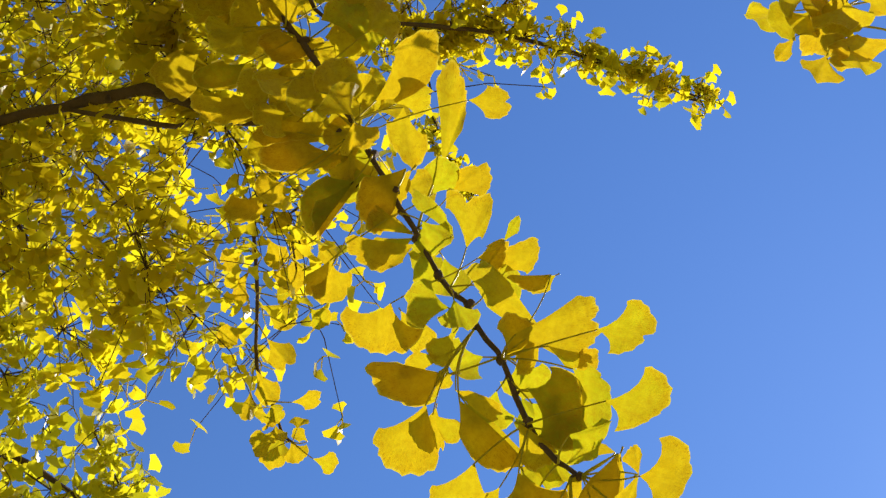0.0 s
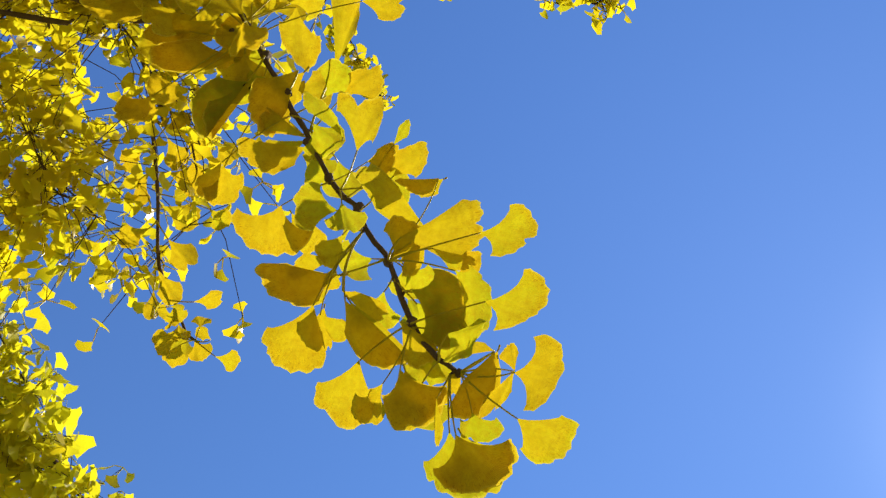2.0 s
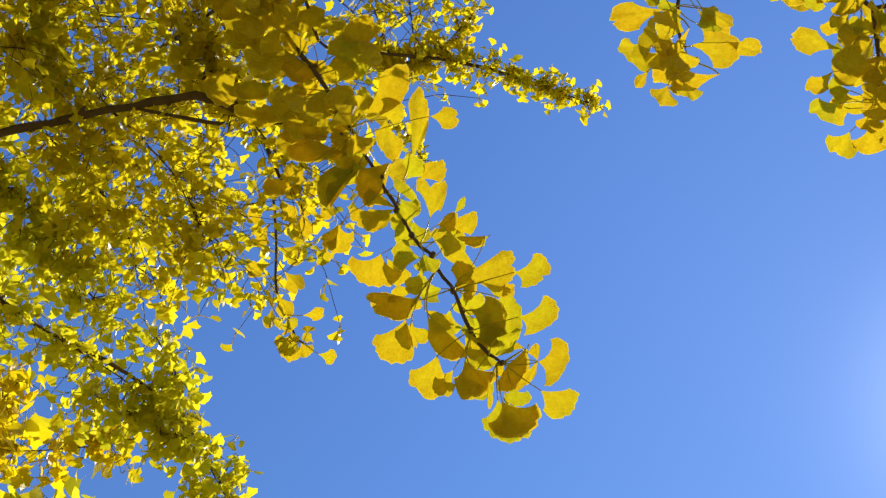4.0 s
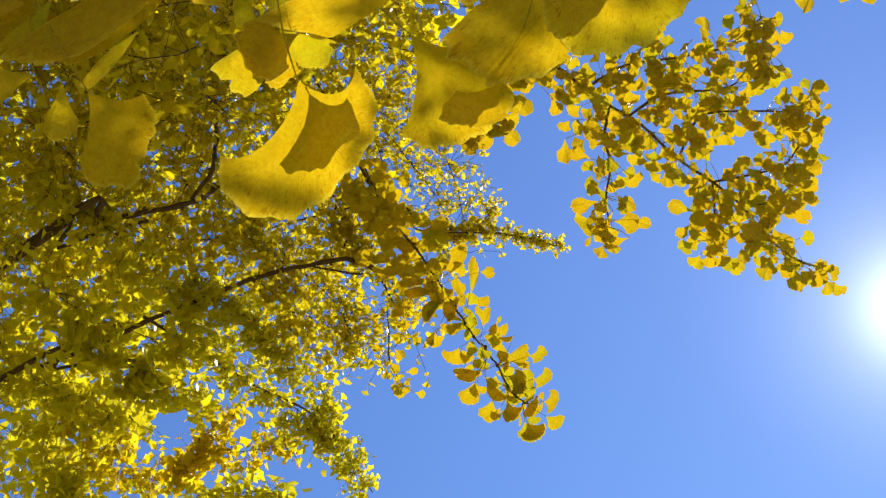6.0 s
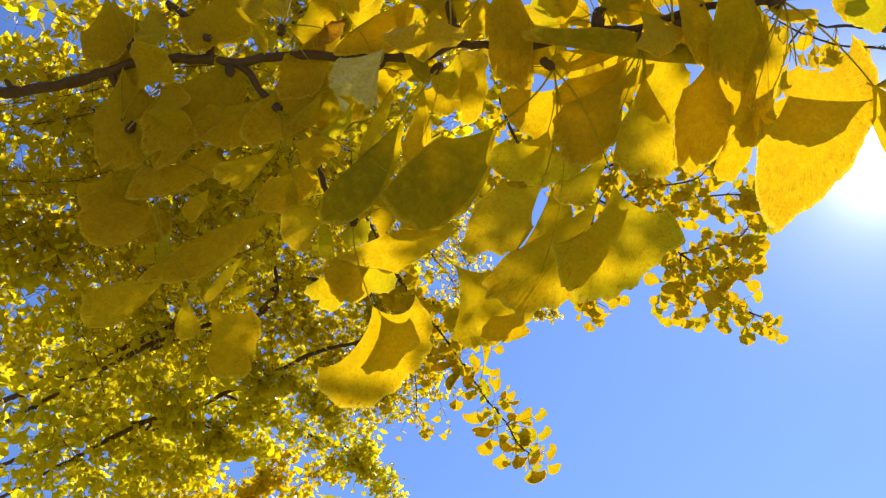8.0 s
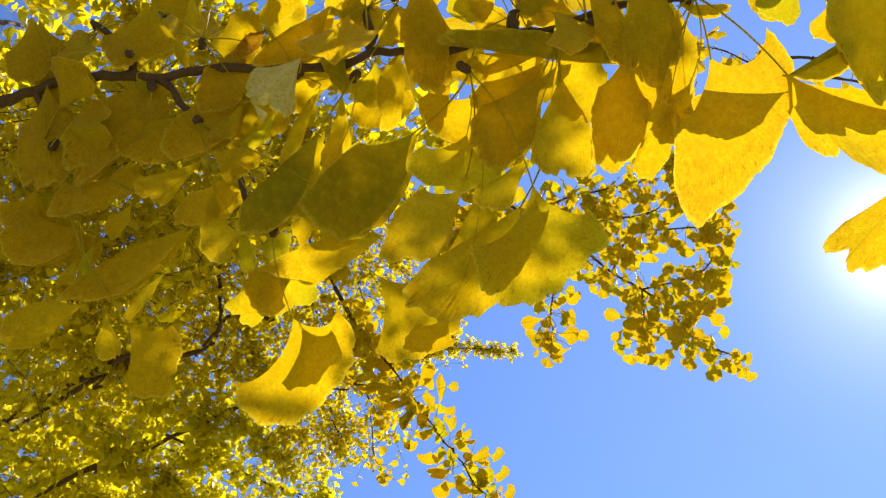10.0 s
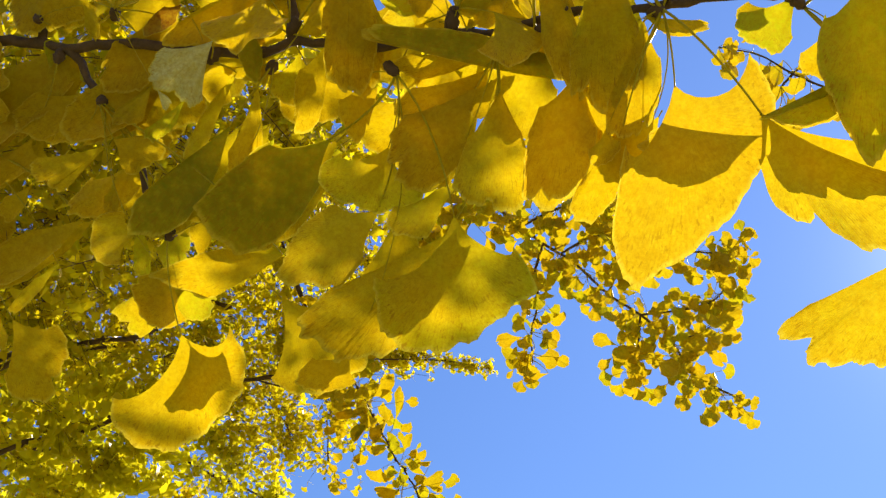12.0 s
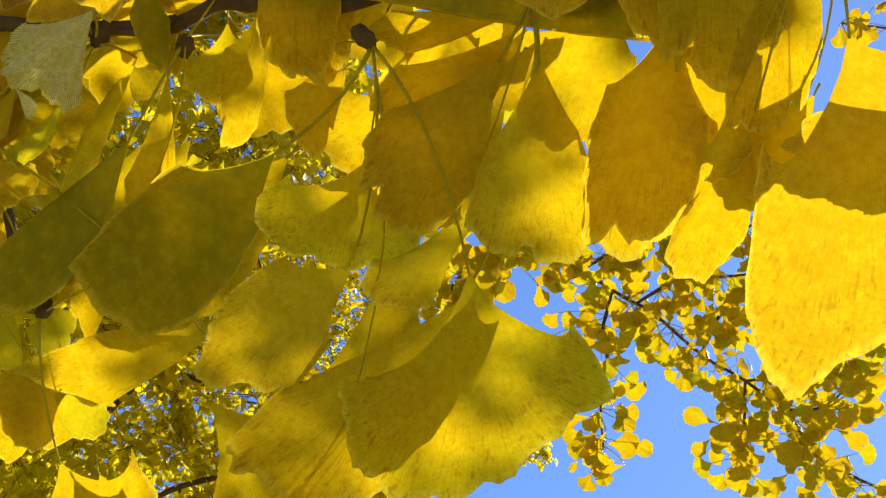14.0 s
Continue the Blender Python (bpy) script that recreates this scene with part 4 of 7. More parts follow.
leaf(sunny, (0.422, 1.548, 2.389), (0.400, 1.561, 2.373), 0.031, 20, amber, 0.10)
leaf(sunny, (0.456, 1.537, 2.401), (0.489, 1.544, 2.390), 0.035, 10, amber, 0.10)
leaf(sunny, (0.440, 1.516, 2.430), (0.475, 1.495, 2.455), 0.042, -25, amber, 0.10)
leaf(sunny, (0.482, 1.510, 2.435), (0.516, 1.520, 2.420), 0.031, 0, amber, 0.10)
leaf(sunny, (0.398, 1.522, 2.424), (0.435, 1.537, 2.402), 0.042, 20, amber, 0.10)
leaf(sunny, (0.290, 1.471, 2.497), (0.294, 1.489, 2.473), 0.030, 10, amber, 0.10)
leaf(sunny_h, (0.501, 1.479, 2.475), (0.536, 1.463, 2.494), 0.034, -25, amber, 0.10)
leaf(sunny_h, (0.505, 1.489, 2.462), (0.533, 1.486, 2.463), 0.028, 0, amber, 0.10)
leaf(sunny_h, (0.484, 1.494, 2.455), (0.523, 1.500, 2.446), 0.028, 20, amber, 0.10)
leaf(sunny_c, (0.524, 1.400, 2.578), (0.550, 1.381, 2.601), 0.027, -25, amber, 0.10)
leaf(sunny_c, (0.527, 1.410, 2.563), (0.547, 1.405, 2.570), 0.038, 0, amber, 0.10)
leaf(sunny_c, (0.531, 1.418, 2.553), (0.545, 1.431, 2.535), 0.031, 20, amber, 0.10)
leaf(sunny_c, (0.498, 1.395, 2.586), (0.520, 1.389, 2.591), 0.035, 10, amber, 0.10)
leaf(sunny_c, (0.548, 1.409, 2.564), (0.567, 1.406, 2.568), 0.011, -25, amber, 0.10)
leaf(sunny_c, (0.496, 1.431, 2.537), (0.529, 1.442, 2.522), 0.035, 0, amber, 0.10)
leaf(sunny_b, (0.441, 1.353, 2.643), (0.476, 1.352, 2.642), 0.042, -25, amber, 0.10)
leaf(sunny_b, (0.467, 1.353, 2.642), (0.449, 1.374, 2.615), 0.042, 0, amber, 0.10)
for twig, count, start in ((sunny, 240, 0.60), (sunny_a, 44, 0), (sunny_b, 96, 0), (sunny_c, 76, 0), (sunny_d, 58, 0), (sunny_e, 130, 0), (sunny_f, 34, 0), (sunny_g, 90, 0), (sunny_h, 34, 0)):
    for mat, share in ((amber, 0.5), (rim, 0.3), (lime, 0.2)):
        sprout(twig, int(count * share), 0.027, 0.004, mat, -0.5, 0.0, (0.4, 1.5), (start, 1.0))
sunny_m = branch(tree2, [(0.828, 1.246, 2.770), (0.764, 1.237, 2.780), (0.689, 1.231, 2.785), (0.614, 1.214, 2.806), (0.550, 1.193, 2.832), (0.485, 1.186, 2.840)], 0.0024, 0.0010, 0.022, "thin side twig of the sunlit branch")
sprout(sunny_m, 34, 0.030, 0.005, amber, -0.5, 0.0, (0.4, 1.3))
sprout(hanging, 44, 0.0250, 0.003, gold, -0.3, -0.5, (0.4, 1.2), (0.52, 0.67))
sprout(hanging, 70, 0.0250, 0.003, rim, -0.3, -0.2, (0.5, 1.4), (0.63, 0.79))
sprout(hanging, 40, 0.0250, 0.003, gold, -0.3, -0.9, (0.5, 1.4), (0.63, 0.81))
sprout(hanging, 24, 0.0235, 0.003, lime, -0.4, -0.9, (0.4, 1.1), (0.78, 0.90))
sprout(twiglet, 34, 0.0125, 0.003, gold)
sunny_n = branch(tree2, [(0.039, 1.262, 2.629), (0.113, 1.248, 2.652), (0.193, 1.240, 2.670), (0.273, 1.230, 2.691), (0.336, 1.210, 2.719)], 0.0022, 0.0010, 0.022, "thin side twig of the sunlit branch")
sprout(sunny_n, 26, 0.027, 0.004, amber, -0.5, 0.0, (0.4, 1.5))
sprout(sunny_n, 22, 0.027, 0.004, lime, -0.5, 0.0, (0.4, 1.5))
# the near branch overhead; fronds ending in True are added behind others to shade them
overhead = branch(tree2, [(-1.580, 0.640, 2.330), (-1.050, 0.780, 2.370), (-0.782, 0.859, 2.398), (-0.651, 0.854, 2.390), (-0.553, 0.831, 2.391), (-0.502, 0.816, 2.395), (-0.412, 0.805, 2.381), (-0.374, 0.804, 2.371), (-0.336, 0.797, 2.369), (-0.270, 0.787, 2.360), (-0.240, 0.786, 2.352), (-0.183, 0.779, 2.342), (-0.126, 0.772, 2.332), (-0.095, 0.759, 2.338), (-0.053, 0.754, 2.330), (-0.003, 0.750, 2.319), (0.050, 0.734, 2.320), (0.089, 0.726, 2.316), (0.131, 0.719, 2.310), (0.169, 0.706, 2.312), (0.209, 0.693, 2.314), (0.239, 0.688, 2.309), (0.281, 0.679, 2.303), (0.322, 0.667, 2.302), (0.357, 0.659, 2.298), (0.402, 0.650, 2.291), (0.472, 0.631, 2.286), (0.541, 0.611, 2.280)], 0.0105, 0.0036, 0.090, "dark knobbly branch hung with sunlit leaves")
overhead_a = branch(tree2, [(-0.373, 0.804, 2.371), (-0.355, 0.811, 2.356), (-0.343, 0.822, 2.339), (-0.328, 0.831, 2.323), (-0.308, 0.839, 2.307)], 0.0055, 0.0036, 0.060, "dark short side twig of the overhead branch")
overhead_b = branch(tree2, [(-0.545, 0.830, 2.390), (-0.538, 0.839, 2.376), (-0.528, 0.856, 2.352), (-0.515, 0.872, 2.327), (-0.503, 0.890, 2.301)], 0.0055, 0.0034, 0.060, "dark short side twig of the overhead branch")
overhead_c = branch(tree2, [(-0.091, 0.760, 2.336), (-0.094, 0.749, 2.351), (-0.091, 0.740, 2.361), (-0.098, 0.730, 2.376)], 0.0065, 0.0045, 0.060, "dark short side twig of the overhead branch")
overhead_d = branch(tree2, [(0.082, 0.728, 2.317), (0.080, 0.719, 2.328), (0.084, 0.712, 2.336)], 0.0065, 0.0050, 0.060, "dark short side twig of the overhead branch")
overhead_e = branch(tree2, [(-0.406, 0.804, 2.381), (-0.411, 0.784, 2.408), (-0.435, 0.773, 2.430), (-0.460, 0.765, 2.447)], 0.0055, 0.0034, 0.060, "dark short side twig of the overhead branch")
branch(tree2, [(-0.504, 0.816, 2.395), (-0.506, 0.805, 2.409), (-0.509, 0.798, 2.420)], 0.0060, 0.0040, 0.060, "dark short side twig of the overhead branch")
branch(tree2, [(-0.273, 0.870, 2.256), (-0.268, 0.883, 2.239), (-0.262, 0.896, 2.220), (-0.237, 0.910, 2.193)], 0.0045, 0.0032, 0.060, "dark short side twig of the overhead branch")
knob(overhead, (-0.476, 0.817, 2.376))
knob(overhead, (-0.380, 0.806, 2.362))
knob(overhead, (-0.115, 0.776, 2.314))
knob(overhead, (0.019, 0.755, 2.295))
knob(overhead, (-0.089, 0.743, 2.347))
knob(overhead, (0.084, 0.713, 2.325))
knob(overhead, (0.130, 0.722, 2.296))
knob(overhead, (0.280, 0.678, 2.295))
knob(overhead, (0.178, 0.704, 2.301))
knob(overhead, (-0.228, 0.906, 2.187))
knob(overhead, (-0.320, 0.829, 2.313))
knob(overhead, (-0.409, 0.784, 2.399))
knob(overhead, (-0.503, 0.800, 2.407))
knob(overhead, (-0.309, 0.768, 2.388))
knob(overhead, (0.400, 0.649, 2.282))
knob(overhead, (-0.182, 0.777, 2.335))
knob(overhead, (-0.518, 0.867, 2.326))
frond(overhead, (-0.210, 0.966, 2.090), [(-0.297, 1.020, 2.024), (-0.265, 1.040, 2.001), (-0.225, 1.049, 1.992), (-0.165, 1.023, 2.025), (-0.139, 0.998, 2.055), (-0.146, 0.958, 2.102)], gold)
frond(overhead, (-0.191, 0.990, 2.093), [(-0.227, 1.037, 2.036), (-0.186, 1.035, 2.041), (-0.164, 1.023, 2.055), (-0.147, 1.015, 2.065), (-0.147, 0.995, 2.089)], gold, True)
frond(overhead_a, (-0.102, 0.946, 2.132), [(-0.114, 1.014, 2.055), (-0.087, 1.019, 2.053), (-0.034, 1.011, 2.068), (-0.008, 0.993, 2.092), (-0.055, 0.954, 2.129)], gold)
frond(overhead, (0.082, 0.879, 2.175), [(-0.056, 0.911, 2.112), (-0.061, 0.928, 2.087), (-0.029, 0.944, 2.065), (0.011, 0.946, 2.066), (0.046, 0.942, 2.075)], gold)
frond(overhead, (0.025, 0.882, 2.199), [(-0.023, 0.926, 2.127), (0.014, 0.920, 2.140), (0.046, 0.906, 2.166), (0.052, 0.897, 2.179)], gold, True)
frond(overhead, (0.092, 0.832, 2.163), [(0.001, 0.874, 2.101), (0.040, 0.908, 2.064), (0.079, 0.918, 2.058), (0.120, 0.907, 2.076), (0.158, 0.890, 2.101), (0.174, 0.879, 2.116), (0.160, 0.858, 2.141)], rim)
frond(overhead, (0.105, 0.855, 2.166), [(0.012, 0.890, 2.112), (0.048, 0.922, 2.079), (0.079, 0.910, 2.097), (0.102, 0.889, 2.124), (0.115, 0.868, 2.152)], gold, True)
frond(overhead, (0.011, 0.860, 2.190), [(-0.043, 0.854, 2.195), (-0.078, 0.875, 2.159), (-0.089, 0.897, 2.126), (-0.056, 0.901, 2.123), (-0.037, 0.906, 2.117), (-0.004, 0.892, 2.141)], amber)
frond(overhead, (0.019, 0.811, 2.235), [(-0.041, 0.818, 2.231), (-0.052, 0.831, 2.215), (-0.031, 0.848, 2.192), (0.011, 0.852, 2.184), (0.045, 0.846, 2.188), (0.065, 0.834, 2.202)], rim)
frond(overhead, (0.024, 0.835, 2.236), [(-0.018, 0.855, 2.214), (0.014, 0.852, 2.216), (0.024, 0.846, 2.222)], gold, True)
frond(overhead, (0.087, 0.825, 2.214), [(0.015, 0.847, 2.175), (0.034, 0.858, 2.160), (0.064, 0.859, 2.159), (0.080, 0.842, 2.186), (0.096, 0.829, 2.207)], gold)
frond(overhead, (0.111, 0.752, 2.266), [(0.030, 0.776, 2.244), (0.025, 0.796, 2.223), (0.040, 0.821, 2.194), (0.073, 0.818, 2.196), (0.102, 0.803, 2.211)], amber)
frond(overhead, (0.118, 0.762, 2.274), [(0.036, 0.786, 2.252), (0.031, 0.806, 2.231), (0.046, 0.831, 2.202), (0.079, 0.828, 2.204), (0.108, 0.813, 2.219)], gold, True)
frond(overhead, (0.118, 0.756, 2.296), [(0.034, 0.766, 2.274), (0.029, 0.779, 2.254), (0.063, 0.784, 2.250), (0.111, 0.779, 2.261)], gold)
frond(overhead, (0.124, 0.765, 2.303), [(0.041, 0.776, 2.282), (0.035, 0.789, 2.262), (0.070, 0.794, 2.258), (0.117, 0.789, 2.269)], gold, True)
frond(overhead, (0.134, 0.753, 2.264), [(0.098, 0.786, 2.211), (0.095, 0.808, 2.178), (0.128, 0.819, 2.167), (0.161, 0.817, 2.174), (0.167, 0.799, 2.200), (0.160, 0.781, 2.226)], gold)
frond(overhead, (0.132, 0.753, 2.283), [(0.096, 0.762, 2.261), (0.105, 0.771, 2.249), (0.120, 0.776, 2.244)], gold)
frond(overhead, (0.210, 0.728, 2.265), [(0.170, 0.752, 2.233), (0.163, 0.778, 2.198), (0.167, 0.801, 2.164), (0.190, 0.800, 2.164), (0.217, 0.787, 2.179), (0.234, 0.764, 2.211)], amber)
frond(overhead, (0.216, 0.738, 2.272), [(0.176, 0.762, 2.241), (0.170, 0.787, 2.206), (0.173, 0.810, 2.172), (0.196, 0.810, 2.171), (0.224, 0.797, 2.187), (0.240, 0.774, 2.219)], gold, True)
frond(overhead, (0.253, 0.761, 2.211), [(0.213, 0.793, 2.174), (0.210, 0.810, 2.155), (0.231, 0.814, 2.151), (0.250, 0.800, 2.168), (0.260, 0.784, 2.186)], gold)
frond(overhead, (0.239, 0.754, 2.215), [(0.220, 0.768, 2.194), (0.232, 0.776, 2.186), (0.249, 0.771, 2.195), (0.255, 0.763, 2.205)], gold)
frond(overhead, (0.270, 0.684, 2.292), [(0.236, 0.739, 2.228), (0.242, 0.752, 2.215), (0.265, 0.757, 2.212), (0.285, 0.742, 2.231), (0.290, 0.714, 2.262)], gold)
frond(overhead, (0.228, 0.621, 2.360), [(0.197, 0.713, 2.255), (0.212, 0.728, 2.239), (0.238, 0.735, 2.235), (0.264, 0.723, 2.252), (0.273, 0.700, 2.278)], gold)
frond(overhead, (0.235, 0.631, 2.367), [(0.204, 0.722, 2.263), (0.218, 0.738, 2.247), (0.244, 0.745, 2.243), (0.271, 0.733, 2.260), (0.280, 0.710, 2.286)], gold, True)
frond(overhead, (0.160, 0.637, 2.372), [(0.174, 0.710, 2.272), (0.199, 0.725, 2.250), (0.216, 0.717, 2.260), (0.202, 0.683, 2.306)], gold)
frond(overhead, (0.166, 0.646, 2.380), [(0.180, 0.720, 2.280), (0.205, 0.735, 2.258), (0.223, 0.727, 2.268), (0.208, 0.693, 2.314)], gold, True)
frond(overhead, (0.300, 0.717, 2.237), [(0.376, 0.692, 2.265), (0.387, 0.722, 2.220), (0.379, 0.753, 2.175), (0.326, 0.797, 2.116), (0.276, 0.820, 2.088), (0.252, 0.803, 2.116), (0.250, 0.756, 2.186)], amber)
frond(overhead, (0.390, 0.755, 2.207), [(0.288, 0.753, 2.222), (0.273, 0.772, 2.195), (0.294, 0.782, 2.178), (0.330, 0.784, 2.171), (0.361, 0.777, 2.178)], gold, True)
frond(overhead, (0.374, 0.712, 2.196), [(0.374, 0.738, 2.158), (0.388, 0.757, 2.130), (0.419, 0.764, 2.116), (0.456, 0.771, 2.100), (0.502, 0.765, 2.102), (0.519, 0.736, 2.140)], amber)
frond(overhead, (0.388, 0.729, 2.205), [(0.386, 0.751, 2.174), (0.413, 0.765, 2.151), (0.467, 0.762, 2.146), (0.519, 0.752, 2.152), (0.525, 0.725, 2.189)], gold, True)
frond(overhead, (0.453, 0.684, 2.224), [(0.435, 0.695, 2.206), (0.394, 0.703, 2.191), (0.375, 0.706, 2.187), (0.412, 0.709, 2.183), (0.448, 0.704, 2.192)], lime)
frond(overhead, (0.459, 0.694, 2.232), [(0.441, 0.705, 2.214), (0.401, 0.713, 2.199), (0.381, 0.716, 2.194), (0.418, 0.719, 2.191), (0.454, 0.714, 2.200)], gold, True)
frond(overhead, (0.461, 0.609, 2.291), [(0.412, 0.644, 2.239), (0.417, 0.667, 2.208), (0.441, 0.695, 2.172), (0.467, 0.709, 2.153), (0.514, 0.678, 2.199), (0.521, 0.643, 2.247)], lime)
frond(overhead, (0.468, 0.619, 2.298), [(0.419, 0.654, 2.247), (0.423, 0.677, 2.216), (0.447, 0.705, 2.180), (0.473, 0.719, 2.161), (0.520, 0.688, 2.206), (0.527, 0.653, 2.255)], gold, True)
frond(overhead, (0.518, 0.769, 2.094), [(0.403, 0.804, 2.044), (0.397, 0.813, 2.033), (0.422, 0.830, 2.017), (0.457, 0.835, 2.014), (0.516, 0.833, 2.022)], amber)
frond(overhead, (0.406, 0.657, 2.295), [(0.350, 0.664, 2.277), (0.358, 0.676, 2.263), (0.387, 0.687, 2.253), (0.405, 0.683, 2.260)], lime)
frond(overhead, (0.437, 0.663, 2.263), [(0.404, 0.684, 2.241), (0.417, 0.693, 2.231), (0.439, 0.695, 2.229), (0.445, 0.683, 2.242)], gold)
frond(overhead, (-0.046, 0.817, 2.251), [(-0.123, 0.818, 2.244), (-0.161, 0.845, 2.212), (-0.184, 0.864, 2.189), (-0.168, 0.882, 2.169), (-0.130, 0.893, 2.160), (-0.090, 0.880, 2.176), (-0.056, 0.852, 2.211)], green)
frond(overhead, (-0.040, 0.827, 2.258), [(-0.117, 0.828, 2.252), (-0.155, 0.854, 2.220), (-0.178, 0.873, 2.197), (-0.162, 0.892, 2.177), (-0.124, 0.903, 2.167), (-0.083, 0.890, 2.184), (-0.049, 0.862, 2.219)], gold, True)
frond(overhead_a, (-0.094, 0.902, 2.158), [(-0.174, 0.905, 2.165), (-0.230, 0.925, 2.149), (-0.237, 0.931, 2.143), (-0.208, 0.938, 2.131), (-0.177, 0.940, 2.125), (-0.152, 0.931, 2.133), (-0.118, 0.916, 2.146)], gold)
frond(overhead_a, (-0.088, 0.916, 2.172), [(-0.154, 0.933, 2.162), (-0.169, 0.924, 2.174), (-0.156, 0.911, 2.187), (-0.113, 0.914, 2.179)], gold, True)
frond(overhead_a, (-0.230, 0.952, 2.143), [(-0.263, 0.956, 2.140), (-0.294, 0.970, 2.123), (-0.286, 0.979, 2.112), (-0.265, 0.988, 2.099), (-0.249, 0.982, 2.106)], rim)
frond(overhead_a, (-0.219, 0.970, 2.153), [(-0.259, 0.975, 2.147), (-0.242, 0.996, 2.121), (-0.223, 0.991, 2.126)], gold, True)
frond(overhead_a, (-0.226, 0.943, 2.140), [(-0.218, 0.959, 2.116), (-0.204, 0.965, 2.109), (-0.186, 0.962, 2.113), (-0.178, 0.952, 2.129), (-0.190, 0.948, 2.135)], lime)
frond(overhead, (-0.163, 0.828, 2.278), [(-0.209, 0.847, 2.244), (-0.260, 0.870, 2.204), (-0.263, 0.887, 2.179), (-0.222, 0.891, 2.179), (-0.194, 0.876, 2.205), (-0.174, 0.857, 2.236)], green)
frond(overhead, (-0.157, 0.838, 2.286), [(-0.203, 0.857, 2.252), (-0.254, 0.880, 2.212), (-0.257, 0.897, 2.187), (-0.216, 0.901, 2.187), (-0.188, 0.886, 2.213), (-0.167, 0.866, 2.243)], gold, True)
frond(overhead, (-0.157, 0.790, 2.324), [(-0.177, 0.804, 2.306), (-0.203, 0.829, 2.274), (-0.218, 0.856, 2.242), (-0.212, 0.864, 2.234), (-0.195, 0.853, 2.249)], gold)
frond(overhead, (-0.132, 0.795, 2.309), [(-0.167, 0.846, 2.242), (-0.156, 0.860, 2.222), (-0.142, 0.864, 2.216), (-0.128, 0.853, 2.230), (-0.124, 0.823, 2.270)], gold)
frond(overhead, (-0.122, 0.837, 2.285), [(-0.154, 0.840, 2.283), (-0.156, 0.857, 2.260), (-0.140, 0.870, 2.242), (-0.125, 0.864, 2.249)], gold, True)
frond(overhead, (-0.055, 0.756, 2.330), [(-0.087, 0.776, 2.306), (-0.084, 0.814, 2.263), (-0.064, 0.811, 2.267), (-0.052, 0.784, 2.298)], gold)
frond(overhead, (-0.008, 0.769, 2.301), [(-0.040, 0.787, 2.276), (-0.031, 0.802, 2.260), (-0.013, 0.814, 2.249), (0.005, 0.781, 2.290)], gold)
frond(overhead, (0.124, 0.741, 2.309), [(0.029, 0.744, 2.304), (0.026, 0.753, 2.294), (0.058, 0.760, 2.287), (0.106, 0.751, 2.298)], gold)
frond(overhead, (0.088, 0.707, 2.335), [(0.085, 0.693, 2.351), (0.110, 0.697, 2.351), (0.141, 0.710, 2.340), (0.137, 0.723, 2.324), (0.102, 0.722, 2.320)], gold)
frond(overhead, (-0.304, 0.767, 2.383), [(-0.269, 0.740, 2.416), (-0.240, 0.745, 2.413), (-0.237, 0.767, 2.389), (-0.245, 0.786, 2.368), (-0.284, 0.785, 2.365)], gold)
frond(overhead, (-0.321, 0.732, 2.450), [(-0.334, 0.755, 2.418), (-0.319, 0.762, 2.409), (-0.303, 0.759, 2.414)], gold)
frond(overhead, (-0.098, 0.757, 2.360), [(-0.133, 0.748, 2.368), (-0.137, 0.758, 2.353), (-0.130, 0.767, 2.341), (-0.104, 0.765, 2.347)], gold)
frond(overhead, (-0.088, 0.754, 2.339), [(-0.079, 0.741, 2.358), (-0.057, 0.738, 2.362), (-0.052, 0.745, 2.352), (-0.062, 0.754, 2.340)], gold)
frond(overhead, (-0.028, 0.679, 2.390), [(-0.057, 0.721, 2.333), (-0.044, 0.758, 2.287), (-0.023, 0.767, 2.280), (-0.004, 0.761, 2.290), (0.006, 0.731, 2.329)], gold)
frond(overhead, (-0.022, 0.689, 2.398), [(-0.051, 0.731, 2.341), (-0.037, 0.768, 2.295), (-0.016, 0.777, 2.287), (0.002, 0.771, 2.297), (0.012, 0.741, 2.337)], gold, True)
frond(overhead, (-0.139, 0.726, 2.395), [(-0.195, 0.743, 2.373), (-0.233, 0.758, 2.353), (-0.229, 0.767, 2.340), (-0.152, 0.763, 2.344)], gold)
frond(overhead, (-0.132, 0.736, 2.402), [(-0.189, 0.753, 2.381), (-0.227, 0.768, 2.361), (-0.223, 0.777, 2.348), (-0.146, 0.772, 2.352)], gold, True)
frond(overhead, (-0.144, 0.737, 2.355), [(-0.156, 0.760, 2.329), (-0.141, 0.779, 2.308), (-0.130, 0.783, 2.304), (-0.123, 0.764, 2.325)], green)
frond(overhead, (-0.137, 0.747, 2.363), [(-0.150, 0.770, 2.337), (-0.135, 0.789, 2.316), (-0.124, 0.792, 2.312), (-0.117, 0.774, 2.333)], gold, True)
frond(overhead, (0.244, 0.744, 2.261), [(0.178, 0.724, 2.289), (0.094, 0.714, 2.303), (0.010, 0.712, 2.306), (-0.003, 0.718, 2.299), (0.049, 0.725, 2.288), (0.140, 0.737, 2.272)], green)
frond(overhead, (0.250, 0.754, 2.269), [(0.185, 0.734, 2.296), (0.101, 0.724, 2.310), (0.017, 0.722, 2.314), (0.003, 0.728, 2.307), (0.055, 0.735, 2.296), (0.146, 0.746, 2.280)], gold, True)
frond(overhead, (-0.222, 0.745, 2.380), [(-0.244, 0.747, 2.378), (-0.264, 0.761, 2.363), (-0.260, 0.768, 2.355), (-0.229, 0.760, 2.364)], rusty)
